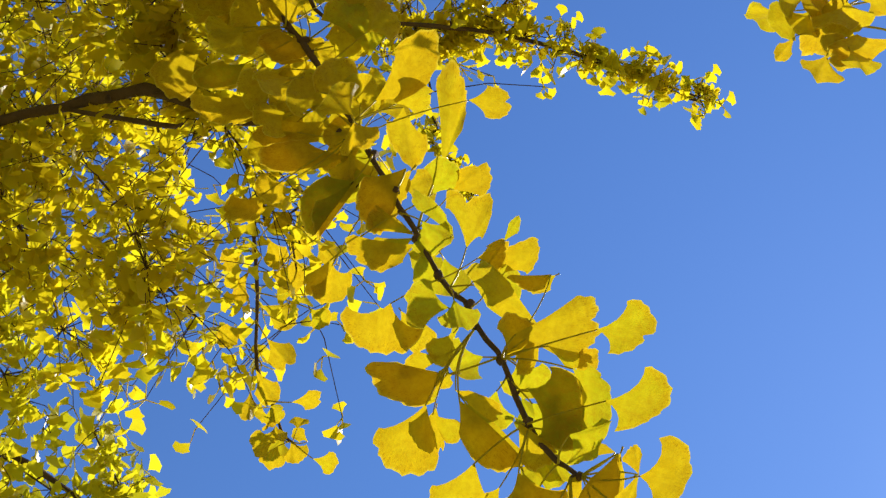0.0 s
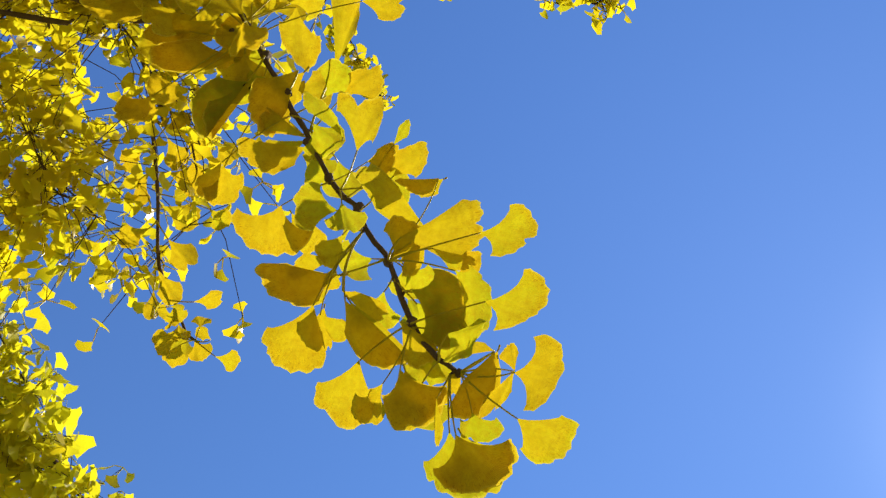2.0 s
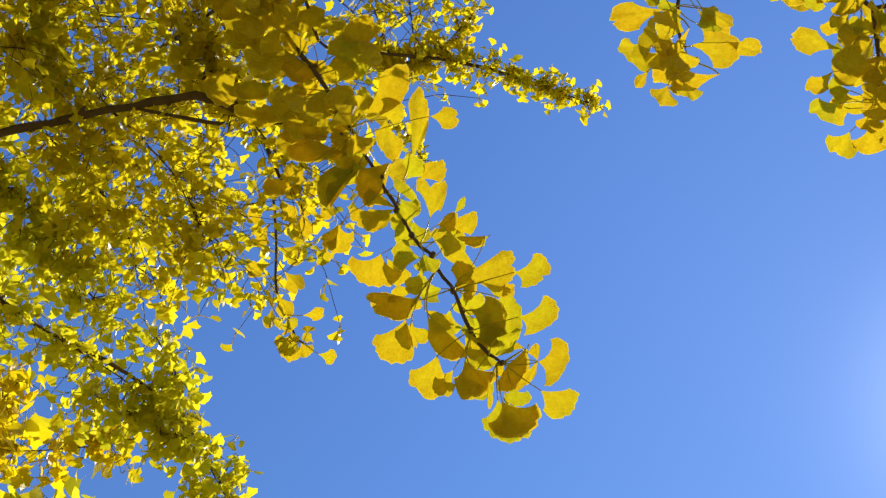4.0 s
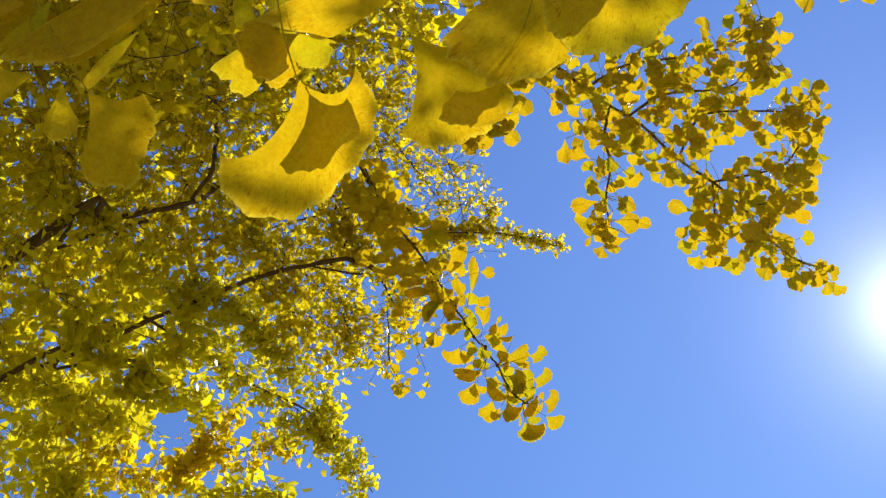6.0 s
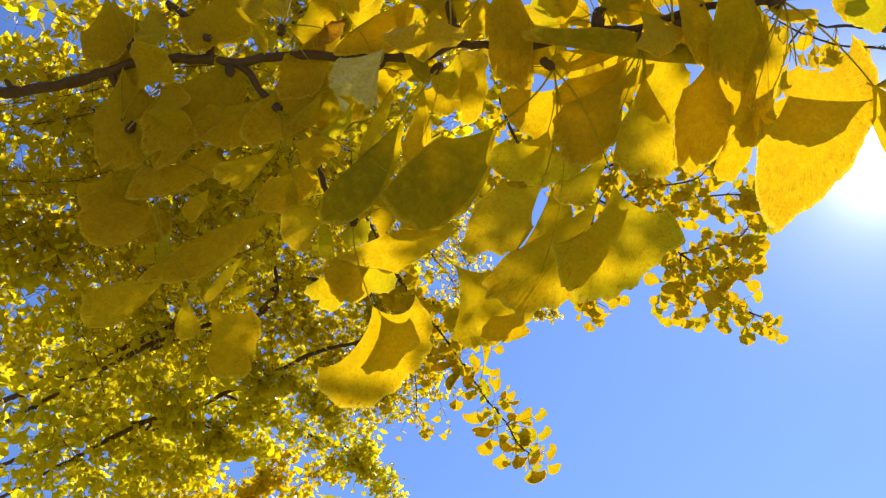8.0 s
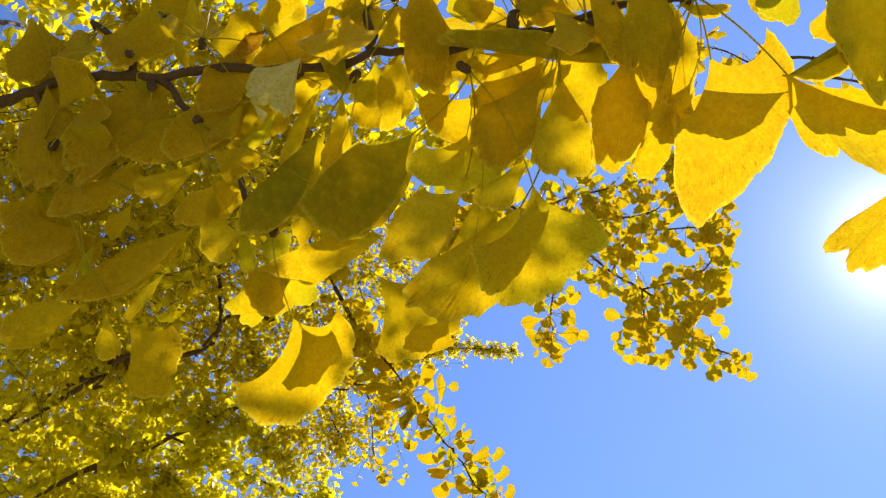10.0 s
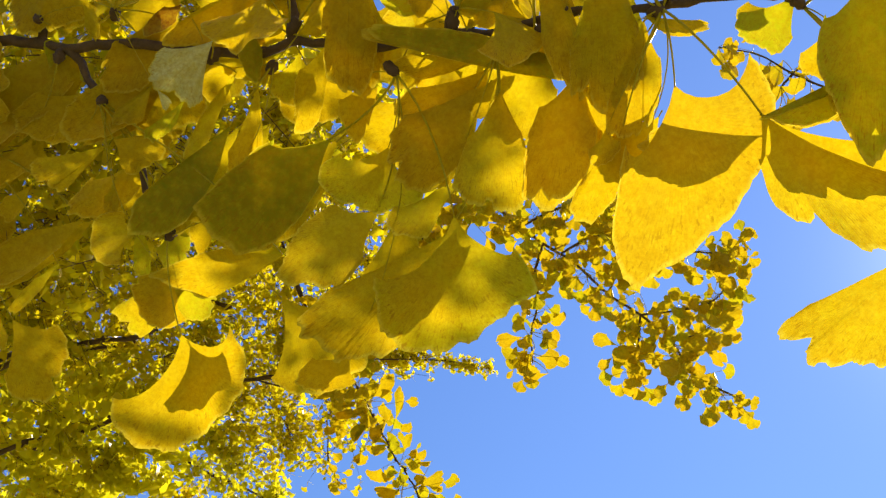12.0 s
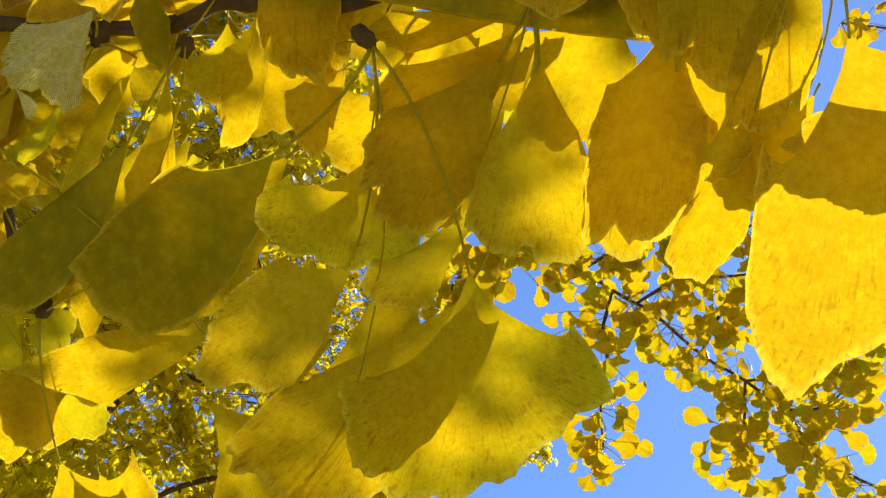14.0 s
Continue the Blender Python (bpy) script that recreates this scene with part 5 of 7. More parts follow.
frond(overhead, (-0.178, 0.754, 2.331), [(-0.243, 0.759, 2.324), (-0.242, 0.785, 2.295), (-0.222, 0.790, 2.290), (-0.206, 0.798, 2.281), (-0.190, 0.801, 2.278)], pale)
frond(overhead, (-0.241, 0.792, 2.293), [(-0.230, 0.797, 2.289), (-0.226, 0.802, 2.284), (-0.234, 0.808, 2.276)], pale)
frond(overhead, (-0.368, 0.801, 2.389), [(-0.474, 0.823, 2.347), (-0.495, 0.850, 2.305), (-0.479, 0.876, 2.269), (-0.414, 0.857, 2.302), (-0.367, 0.835, 2.338)], amber)
frond(overhead, (-0.362, 0.811, 2.397), [(-0.468, 0.833, 2.355), (-0.489, 0.860, 2.313), (-0.473, 0.886, 2.276), (-0.408, 0.867, 2.310), (-0.361, 0.845, 2.346)], gold, True)
frond(overhead, (-0.254, 0.813, 2.328), [(-0.319, 0.813, 2.329), (-0.362, 0.835, 2.298), (-0.346, 0.852, 2.273), (-0.280, 0.842, 2.286)], gold)
frond(overhead, (-0.248, 0.822, 2.336), [(-0.313, 0.823, 2.337), (-0.356, 0.845, 2.305), (-0.340, 0.862, 2.281), (-0.274, 0.852, 2.294)], gold, True)
frond(overhead, (-0.303, 0.848, 2.271), [(-0.275, 0.846, 2.277), (-0.246, 0.851, 2.272), (-0.249, 0.861, 2.257), (-0.281, 0.871, 2.241), (-0.294, 0.866, 2.246)], gold)
frond(overhead, (-0.322, 0.872, 2.282), [(-0.411, 0.876, 2.262), (-0.404, 0.886, 2.251), (-0.372, 0.902, 2.240), (-0.347, 0.888, 2.259)], gold)
frond(overhead_b, (-0.344, 0.925, 2.216), [(-0.417, 0.936, 2.202), (-0.505, 0.968, 2.162), (-0.492, 0.976, 2.152), (-0.437, 0.974, 2.155), (-0.378, 0.950, 2.184)], amber)
frond(overhead_b, (-0.338, 0.935, 2.223), [(-0.411, 0.946, 2.210), (-0.498, 0.978, 2.170), (-0.485, 0.986, 2.160), (-0.431, 0.983, 2.162), (-0.372, 0.960, 2.192)], gold, True)
frond(overhead_b, (-0.377, 0.961, 2.176), [(-0.408, 0.973, 2.159), (-0.436, 0.994, 2.131), (-0.428, 0.997, 2.127), (-0.398, 0.981, 2.149)], gold)
frond(overhead_b, (-0.496, 1.004, 2.163), [(-0.537, 0.997, 2.171), (-0.589, 1.005, 2.155), (-0.595, 1.027, 2.122), (-0.557, 1.029, 2.123), (-0.520, 1.017, 2.143)], gold)
frond(overhead_b, (-0.426, 0.992, 2.117), [(-0.361, 0.999, 2.116), (-0.368, 1.024, 2.088), (-0.385, 1.055, 2.053), (-0.420, 1.054, 2.050), (-0.438, 1.043, 2.060)], gold)
frond(overhead_b, (-0.462, 1.003, 2.145), [(-0.478, 1.023, 2.118), (-0.475, 1.035, 2.101), (-0.454, 1.037, 2.099), (-0.442, 1.030, 2.109)], gold)
frond(overhead_b, (-0.473, 0.948, 2.216), [(-0.490, 0.955, 2.206), (-0.497, 0.976, 2.180), (-0.480, 0.973, 2.187)], lime)
frond(overhead_b, (-0.499, 0.964, 2.208), [(-0.523, 0.975, 2.192), (-0.526, 0.982, 2.183), (-0.502, 0.982, 2.187)], gold)
frond(overhead, (-0.420, 0.913, 2.252), [(-0.451, 0.920, 2.240), (-0.455, 0.933, 2.224), (-0.443, 0.938, 2.219), (-0.423, 0.927, 2.236)], gold)
frond(overhead, (-0.305, 0.886, 2.243), [(-0.318, 0.900, 2.226), (-0.311, 0.915, 2.208), (-0.298, 0.905, 2.221)], gold)
frond(overhead, (-0.268, 0.909, 2.199), [(-0.277, 0.923, 2.181), (-0.274, 0.945, 2.157), (-0.258, 0.947, 2.156), (-0.258, 0.933, 2.173)], lime)
frond(overhead, (-0.174, 0.891, 2.196), [(-0.207, 0.895, 2.189), (-0.202, 0.908, 2.175), (-0.192, 0.917, 2.166), (-0.178, 0.903, 2.183)], gold)
frond(overhead, (-0.164, 0.873, 2.226), [(-0.204, 0.882, 2.207), (-0.211, 0.890, 2.194), (-0.181, 0.893, 2.193), (-0.173, 0.882, 2.210)], gold)
frond(overhead, (-0.232, 0.904, 2.193), [(-0.250, 0.921, 2.171), (-0.236, 0.931, 2.160), (-0.215, 0.927, 2.166), (-0.207, 0.913, 2.184)], lime)
frond(overhead, (-0.268, 0.817, 2.323), [(-0.304, 0.831, 2.301), (-0.307, 0.843, 2.286), (-0.287, 0.841, 2.292), (-0.269, 0.831, 2.307)], gold)
frond(overhead, (-0.378, 0.739, 2.445), [(-0.452, 0.768, 2.413), (-0.433, 0.782, 2.395), (-0.415, 0.791, 2.383), (-0.343, 0.775, 2.399)], gold)
frond(overhead, (-0.372, 0.749, 2.453), [(-0.445, 0.778, 2.420), (-0.427, 0.792, 2.403), (-0.408, 0.801, 2.391), (-0.336, 0.785, 2.407)], gold, True)
frond(overhead, (-0.539, 0.759, 2.458), [(-0.583, 0.791, 2.418), (-0.562, 0.811, 2.396), (-0.527, 0.809, 2.401), (-0.501, 0.783, 2.432)], amber)
frond(overhead, (-0.533, 0.769, 2.465), [(-0.577, 0.800, 2.426), (-0.556, 0.821, 2.404), (-0.520, 0.819, 2.409), (-0.494, 0.793, 2.440)], gold, True)
frond(overhead, (-0.343, 0.762, 2.407), [(-0.344, 0.781, 2.385), (-0.334, 0.794, 2.372), (-0.328, 0.781, 2.387)], gold)
frond(overhead, (-0.384, 0.790, 2.386), [(-0.401, 0.799, 2.374), (-0.393, 0.817, 2.355), (-0.380, 0.805, 2.370)], lime)
frond(overhead_b, (-0.524, 0.817, 2.386), [(-0.572, 0.854, 2.339), (-0.556, 0.895, 2.287), (-0.502, 0.886, 2.298), (-0.488, 0.845, 2.351)], amber)
frond(overhead_b, (-0.518, 0.827, 2.394), [(-0.566, 0.864, 2.347), (-0.550, 0.905, 2.295), (-0.496, 0.896, 2.306), (-0.482, 0.855, 2.359)], gold, True)
frond(overhead, (-0.412, 0.871, 2.293), [(-0.522, 0.893, 2.277), (-0.516, 0.918, 2.249), (-0.457, 0.910, 2.253), (-0.396, 0.888, 2.272)], gold)
frond(overhead, (-0.405, 0.881, 2.301), [(-0.516, 0.903, 2.285), (-0.510, 0.927, 2.256), (-0.450, 0.919, 2.261), (-0.390, 0.898, 2.280)], gold, True)
frond(overhead, (-0.255, 0.765, 2.387), [(-0.310, 0.784, 2.356), (-0.317, 0.809, 2.322), (-0.276, 0.815, 2.319), (-0.248, 0.795, 2.348)], amber)
frond(overhead, (-0.249, 0.775, 2.395), [(-0.304, 0.793, 2.364), (-0.311, 0.819, 2.330), (-0.270, 0.825, 2.327), (-0.242, 0.805, 2.356)], gold, True)
frond(overhead, (-0.324, 0.830, 2.334), [(-0.415, 0.832, 2.327), (-0.430, 0.850, 2.305), (-0.388, 0.870, 2.284), (-0.324, 0.853, 2.307)], gold)
frond(overhead, (-0.317, 0.840, 2.342), [(-0.409, 0.842, 2.335), (-0.424, 0.860, 2.313), (-0.382, 0.879, 2.292), (-0.318, 0.862, 2.315)], gold, True)
frond(overhead_b, (-0.495, 0.946, 2.246), [(-0.583, 0.922, 2.274), (-0.596, 0.951, 2.231), (-0.566, 0.969, 2.208), (-0.509, 0.962, 2.221)], amber)
frond(overhead_b, (-0.489, 0.955, 2.253), [(-0.576, 0.932, 2.282), (-0.589, 0.961, 2.239), (-0.560, 0.979, 2.216), (-0.503, 0.972, 2.229)], gold, True)
frond(overhead, (-0.285, 0.875, 2.260), [(-0.341, 0.886, 2.242), (-0.355, 0.908, 2.214), (-0.314, 0.911, 2.212), (-0.272, 0.893, 2.238)], gold)
frond(overhead, (-0.279, 0.885, 2.268), [(-0.335, 0.896, 2.249), (-0.349, 0.917, 2.221), (-0.307, 0.921, 2.220), (-0.265, 0.903, 2.246)], gold, True)
frond(overhead_a, (-0.211, 0.946, 2.137), [(-0.253, 0.932, 2.153), (-0.270, 0.947, 2.133), (-0.249, 0.970, 2.103), (-0.218, 0.969, 2.107)], gold)
frond(overhead_a, (-0.205, 0.956, 2.145), [(-0.247, 0.942, 2.161), (-0.264, 0.957, 2.141), (-0.243, 0.980, 2.111), (-0.212, 0.979, 2.114)], gold, True)
frond(overhead, (-0.016, 0.962, 2.073), [(-0.064, 0.964, 2.066), (-0.071, 0.981, 2.045), (-0.043, 0.987, 2.041), (-0.010, 0.985, 2.048)], gold)
frond(overhead, (-0.071, 0.732, 2.388), [(-0.113, 0.715, 2.410), (-0.126, 0.734, 2.381), (-0.099, 0.746, 2.364), (-0.064, 0.745, 2.368)], gold)
frond(overhead, (-0.065, 0.741, 2.396), [(-0.106, 0.725, 2.418), (-0.120, 0.744, 2.389), (-0.092, 0.756, 2.372), (-0.058, 0.755, 2.376)], gold, True)
frond(overhead, (0.044, 0.712, 2.363), [(0.019, 0.695, 2.383), (0.007, 0.714, 2.356), (0.028, 0.726, 2.344), (0.051, 0.725, 2.347)], lime)
frond(overhead, (0.166, 0.707, 2.316), [(0.140, 0.691, 2.337), (0.134, 0.708, 2.317), (0.147, 0.722, 2.299), (0.173, 0.719, 2.301)], gold)
frond(overhead, (0.172, 0.717, 2.324), [(0.146, 0.701, 2.345), (0.140, 0.718, 2.325), (0.153, 0.732, 2.307), (0.179, 0.729, 2.309)], gold, True)
frond(overhead, (0.199, 0.715, 2.315), [(0.153, 0.717, 2.308), (0.147, 0.727, 2.291), (0.166, 0.735, 2.280), (0.199, 0.729, 2.293)], gold)
frond(overhead, (0.224, 0.721, 2.293), [(0.191, 0.723, 2.288), (0.188, 0.733, 2.273), (0.204, 0.735, 2.271), (0.217, 0.730, 2.279)], gold)
frond(overhead, (0.145, 0.689, 2.364), [(0.089, 0.693, 2.355), (0.086, 0.709, 2.333), (0.105, 0.720, 2.317), (0.132, 0.715, 2.326), (0.144, 0.704, 2.342)], gold)
frond(overhead, (0.195, 0.715, 2.307), [(0.143, 0.714, 2.304), (0.142, 0.729, 2.285), (0.166, 0.734, 2.281), (0.191, 0.728, 2.290)], gold)
frond(overhead, (0.059, 0.693, 2.381), [(0.032, 0.705, 2.365), (0.039, 0.720, 2.347), (0.052, 0.723, 2.344), (0.065, 0.710, 2.361)], gold)
frond(overhead, (0.270, 0.679, 2.290), [(0.285, 0.688, 2.278), (0.311, 0.689, 2.280), (0.332, 0.684, 2.291)], gold)
frond(overhead, (0.276, 0.689, 2.298), [(0.292, 0.698, 2.286), (0.317, 0.699, 2.288), (0.338, 0.694, 2.299)], gold, True)
frond(overhead, (-0.406, 0.774, 2.406), [(-0.408, 0.779, 2.398), (-0.405, 0.787, 2.388), (-0.399, 0.789, 2.386)], gold)
frond(overhead, (-0.347, 0.761, 2.397), [(-0.344, 0.778, 2.377), (-0.333, 0.787, 2.368), (-0.328, 0.780, 2.377), (-0.332, 0.767, 2.391)], gold)
frond(overhead, (-0.261, 0.812, 2.318), [(-0.306, 0.831, 2.294), (-0.303, 0.837, 2.287), (-0.272, 0.836, 2.288), (-0.265, 0.824, 2.303)], gold)
frond(overhead, (-0.217, 0.720, 2.417), [(-0.227, 0.732, 2.400), (-0.217, 0.743, 2.387), (-0.197, 0.739, 2.395), (-0.183, 0.733, 2.404)], gold)
frond(overhead, (-0.218, 0.814, 2.301), [(-0.267, 0.837, 2.272), (-0.252, 0.843, 2.266), (-0.228, 0.833, 2.278)], lime)
frond(overhead, (0.181, 0.734, 2.299), [(0.131, 0.749, 2.277), (0.128, 0.776, 2.244), (0.155, 0.792, 2.227), (0.182, 0.786, 2.236), (0.194, 0.760, 2.269)], gold)
frond(overhead, (0.256, 0.727, 2.281), [(0.216, 0.746, 2.254), (0.213, 0.774, 2.219), (0.236, 0.784, 2.209), (0.262, 0.781, 2.216), (0.272, 0.753, 2.252)], gold)
frond(overhead, (0.287, 0.756, 2.237), [(0.244, 0.767, 2.221), (0.242, 0.792, 2.192), (0.268, 0.798, 2.189), (0.291, 0.783, 2.208)], gold)
frond(overhead, (0.293, 0.766, 2.245), [(0.251, 0.776, 2.228), (0.248, 0.802, 2.200), (0.275, 0.808, 2.197), (0.297, 0.793, 2.216)], gold, True)
fan(overhead, (-0.232, 0.606, 2.441), (-0.281, 0.636, 2.405), (-0.248, 0.669, 2.361), (-0.191, 0.645, 2.393), gold, 0.05)
fan(overhead, (-0.122, 0.607, 2.441), (-0.163, 0.636, 2.403), (-0.137, 0.662, 2.371), (-0.081, 0.640, 2.398), gold, 0.05)
fan(overhead, (0.113, 0.608, 2.463), (0.072, 0.638, 2.426), (0.114, 0.664, 2.393), (0.155, 0.638, 2.426), gold, 0.05)
fan(overhead, (0.332, 0.608, 2.439), (0.291, 0.629, 2.412), (0.319, 0.655, 2.380), (0.366, 0.634, 2.407), gold, 0.05)
for twig, count in ((overhead, 26), (overhead_c, 10), (overhead_d, 10), (overhead_e, 8), (overhead_b, 6)):
    sprout(twig, count, 0.080, 0.016, gold, 0.75, -0.9, (0.5, 1.1))
# limbs of the far crown
branch(tree, [(-1.758, 2.313, 2.444), (-0.638, 1.365, 2.286), (-0.563, 1.358, 2.296), (-0.488, 1.349, 2.307), (-0.422, 1.340, 2.315), (-0.411, 1.418, 2.438), (-0.329, 1.424, 2.427)], 0.0076, 0.0032, 0.060, "grey-brown limb among yellow leaves")
branch(tree, [(-0.428, 1.336, 2.315), (-0.408, 1.312, 2.321), (-0.390, 1.290, 2.327), (-0.425, 1.357, 2.514)], 0.0027, 0.0032, 0.060, "thin twig among yellow leaves")
branch(tree, [(-1.851, 2.306, 2.246), (-0.689, 1.400, 2.264), (-0.625, 1.393, 2.282), (-0.569, 1.377, 2.292), (-0.530, 1.369, 2.298), (-0.493, 1.365, 2.303)], 0.0084, 0.0024, 0.060, "grey-brown limb among yellow leaves")
branch(tree, [(-1.892, 2.295, 2.136), (-1.006, 1.834, 2.290), (-0.623, 1.572, 2.239), (-0.518, 1.533, 2.262), (-0.434, 1.504, 2.278), (-0.357, 1.510, 2.322), (-0.283, 1.499, 2.332), (-0.226, 1.493, 2.337), (-0.183, 1.503, 2.324), (-0.135, 1.507, 2.317)], 0.0053, 0.0032, 0.060, "grey-brown limb among yellow leaves")
branch(tree, [(-0.282, 1.500, 2.331), (-0.241, 1.505, 2.323), (-0.204, 1.508, 2.318)], 0.0015, 0.0016, 0.060, "thin twig among yellow leaves")
branch(tree, [(-1.893, 2.311, 2.019), (-0.755, 1.600, 2.207), (-0.679, 1.603, 2.224), (-0.595, 1.601, 2.235), (-0.551, 1.607, 2.238), (-0.522, 1.619, 2.238)], 0.0061, 0.0024, 0.060, "grey-brown limb among yellow leaves")
branch(tree, [(-0.533, 1.528, 2.262), (-0.475, 1.587, 2.252), (-0.426, 1.638, 2.242), (-0.383, 1.681, 2.233), (-0.336, 1.712, 2.228), (-0.290, 1.754, 2.218), (-0.260, 1.807, 2.203), (-0.238, 1.859, 2.186), (-0.212, 1.911, 2.169)], 0.0027, 0.0013, 0.060, "thin twig among yellow leaves")
branch(tree, [(-0.862, 2.012, 2.766), (-0.210, 1.443, 2.400), (-0.116, 1.465, 2.369), (-0.074, 1.468, 2.364), (-0.016, 1.482, 2.375), (0.043, 1.509, 2.390), (0.109, 1.547, 2.403)], 0.0023, 0.0011, 0.060, "thin twig among yellow leaves")
branch(tree, [(-0.614, 1.628, 2.225), (-0.602, 1.686, 2.208), (-0.578, 1.727, 2.198)], 0.0015, 0.0016, 0.060, "thin twig among yellow leaves")
# leafy twigs of the far crown
tuft([(0.108, 1.541, 2.398), (0.043, 1.508, 2.391), (-0.017, 1.483, 2.381), (-0.076, 1.483, 2.384)], 0.014, 460, 0.0080, spray)
tuft([(0.009, 1.457, 2.413), (-0.018, 1.478, 2.389), (-0.052, 1.488, 2.377)], 0.014, 260, 0.0077, spray)
tuft([(-0.141, 1.352, 2.549), (-0.089, 1.394, 2.495), (-0.056, 1.430, 2.449), (-0.044, 1.473, 2.396)], 0.056, 560, 0.0081, spray)
tuft([(-0.226, 1.331, 2.577), (-0.138, 1.405, 2.483), (-0.079, 1.457, 2.416), (-0.053, 1.508, 2.352)], 0.075, 560, 0.0081, spray)
tuft([(-0.256, 1.475, 2.401), (-0.186, 1.519, 2.342), (-0.138, 1.585, 2.304), (-0.150, 1.632, 2.281)], 0.075, 560, 0.0106, spray)
tuft([(-0.321, 1.511, 2.357), (-0.251, 1.552, 2.305), (-0.223, 1.600, 2.273), (-0.188, 1.639, 2.281)], 0.063, 560, 0.0109, spray)
tuft([(-0.370, 1.532, 2.333), (-0.301, 1.572, 2.280), (-0.292, 1.621, 2.261)], 0.068, 560, 0.0115, spray)
tuft([(-0.445, 1.482, 2.280), (-0.389, 1.568, 2.289), (-0.329, 1.594, 2.258)], 0.037, 558, 0.0112, fresh)
tuft([(-0.473, 1.584, 2.249), (-0.382, 1.672, 2.229), (-0.322, 1.731, 2.222), (-0.274, 1.780, 2.195)], 0.037, 560, 0.0115, fresh)
tuft([(-0.282, 1.687, 2.236), (-0.264, 1.724, 2.216)], 0.020, 94, 0.0115, fresh)
tuft([(-0.289, 1.753, 2.217), (-0.253, 1.825, 2.194), (-0.224, 1.868, 2.161)], 0.032, 398, 0.0115, fresh)
tuft([(-0.338, 1.730, 2.199), (-0.306, 1.754, 2.197)], 0.030, 158, 0.0115, fresh)
tuft([(-0.333, 1.819, 2.217), (-0.404, 1.815, 2.198), (-0.485, 1.818, 2.195), (-0.565, 1.826, 2.174)], 0.036, 320, 0.0150, rust)
tuft([(-0.428, 1.740, 2.223), (-0.468, 1.777, 2.204), (-0.522, 1.832, 2.178)], 0.031, 273, 0.0144, rust)
tuft([(-0.696, 1.711, 2.206), (-0.634, 1.776, 2.192), (-0.609, 1.858, 2.175), (-0.591, 1.907, 2.154)], 0.059, 320, 0.0150, rust)
tuft([(-0.369, 1.898, 2.159), (-0.429, 1.879, 2.157), (-0.505, 1.896, 2.147)], 0.036, 182, 0.0238, fresh)
tuft([(-0.660, 1.441, 2.259), (-0.610, 1.485, 2.241), (-0.566, 1.539, 2.251), (-0.506, 1.583, 2.249)], 0.060, 320, 0.0173, fresh)
tuft([(-0.522, 1.425, 2.285), (-0.487, 1.471, 2.270), (-0.469, 1.528, 2.262), (-0.460, 1.571, 2.238)], 0.048, 320, 0.0184, fresh)
tuft([(-0.616, 1.552, 2.242), (-0.565, 1.605, 2.226), (-0.507, 1.641, 2.214)], 0.041, 282, 0.0182, fresh)
tuft([(-0.564, 1.611, 2.210), (-0.530, 1.662, 2.220)], 0.037, 149, 0.0175, fresh)
tuft([(-0.716, 1.617, 2.216), (-0.652, 1.639, 2.192), (-0.605, 1.700, 2.198)], 0.055, 320, 0.0159, fresh)
tuft([(-0.732, 1.751, 2.155), (-0.699, 1.789, 2.139), (-0.689, 1.854, 2.121)], 0.048, 249, 0.0192, fresh)
tuft([(-0.480, 1.665, 2.222), (-0.478, 1.696, 2.216)], 0.021, 66, 0.0181, fresh)
tuft([(-0.606, 1.290, 2.278), (-0.569, 1.335, 2.290), (-0.515, 1.385, 2.273)], 0.054, 320, 0.0134, fresh)
tuft([(-0.520, 1.201, 2.352), (-0.481, 1.256, 2.342), (-0.445, 1.327, 2.348), (-0.440, 1.461, 2.423)], 0.108, 320, 0.0121, spray)
tuft([(-0.382, 1.192, 2.361), (-0.411, 1.376, 2.527), (-0.359, 1.428, 2.461), (-0.332, 1.459, 2.422)], 0.086, 560, 0.0096, spray)
tuft([(-0.400, 1.299, 2.622), (-0.312, 1.364, 2.539), (-0.256, 1.417, 2.472), (-0.256, 1.459, 2.420)], 0.086, 560, 0.0095, spray)
tuft([(-0.295, 1.299, 2.619), (-0.208, 1.352, 2.550), (-0.173, 1.405, 2.484), (-0.153, 1.458, 2.417)], 0.074, 560, 0.0090, spray)
tuft([(-0.186, 1.265, 2.656), (-0.123, 1.320, 2.588), (-0.071, 1.363, 2.533)], 0.058, 320, 0.0109, spray)
tuft([(-0.506, 1.403, 2.316), (-0.436, 1.426, 2.320), (-0.389, 1.481, 2.396)], 0.077, 320, 0.0137, spray)
tuft([(-0.439, 1.487, 2.391), (-0.353, 1.496, 2.377), (-0.319, 1.527, 2.338)], 0.045, 313, 0.0110, spray)
tuft([(-0.245, 1.459, 2.420), (-0.219, 1.489, 2.381), (-0.252, 1.511, 2.356)], 0.054, 358, 0.0111, spray)
tuft([(-0.605, 1.218, 2.333), (-0.575, 1.285, 2.337), (-0.562, 1.339, 2.318)], 0.107, 320, 0.0120, spray)
tuft([(-0.703, 1.235, 2.245), (-0.707, 1.346, 2.261), (-0.717, 1.454, 2.232)], 0.085, 320, 0.0147, fresh)
tuft([(-0.813, 1.472, 2.189), (-0.794, 1.578, 2.163), (-0.822, 1.742, 2.129)], 0.095, 320, 0.0166, fresh)
tuft([(-0.836, 1.865, 2.129), (-0.747, 1.931, 2.107), (-0.587, 1.991, 2.120), (-0.427, 1.987, 2.138)], 0.069, 320, 0.0190, rust)
tuft([(-0.581, 1.105, 2.331), (-0.481, 1.113, 2.372), (-0.353, 1.110, 2.390)], 0.116, 320, 0.0119, spray)
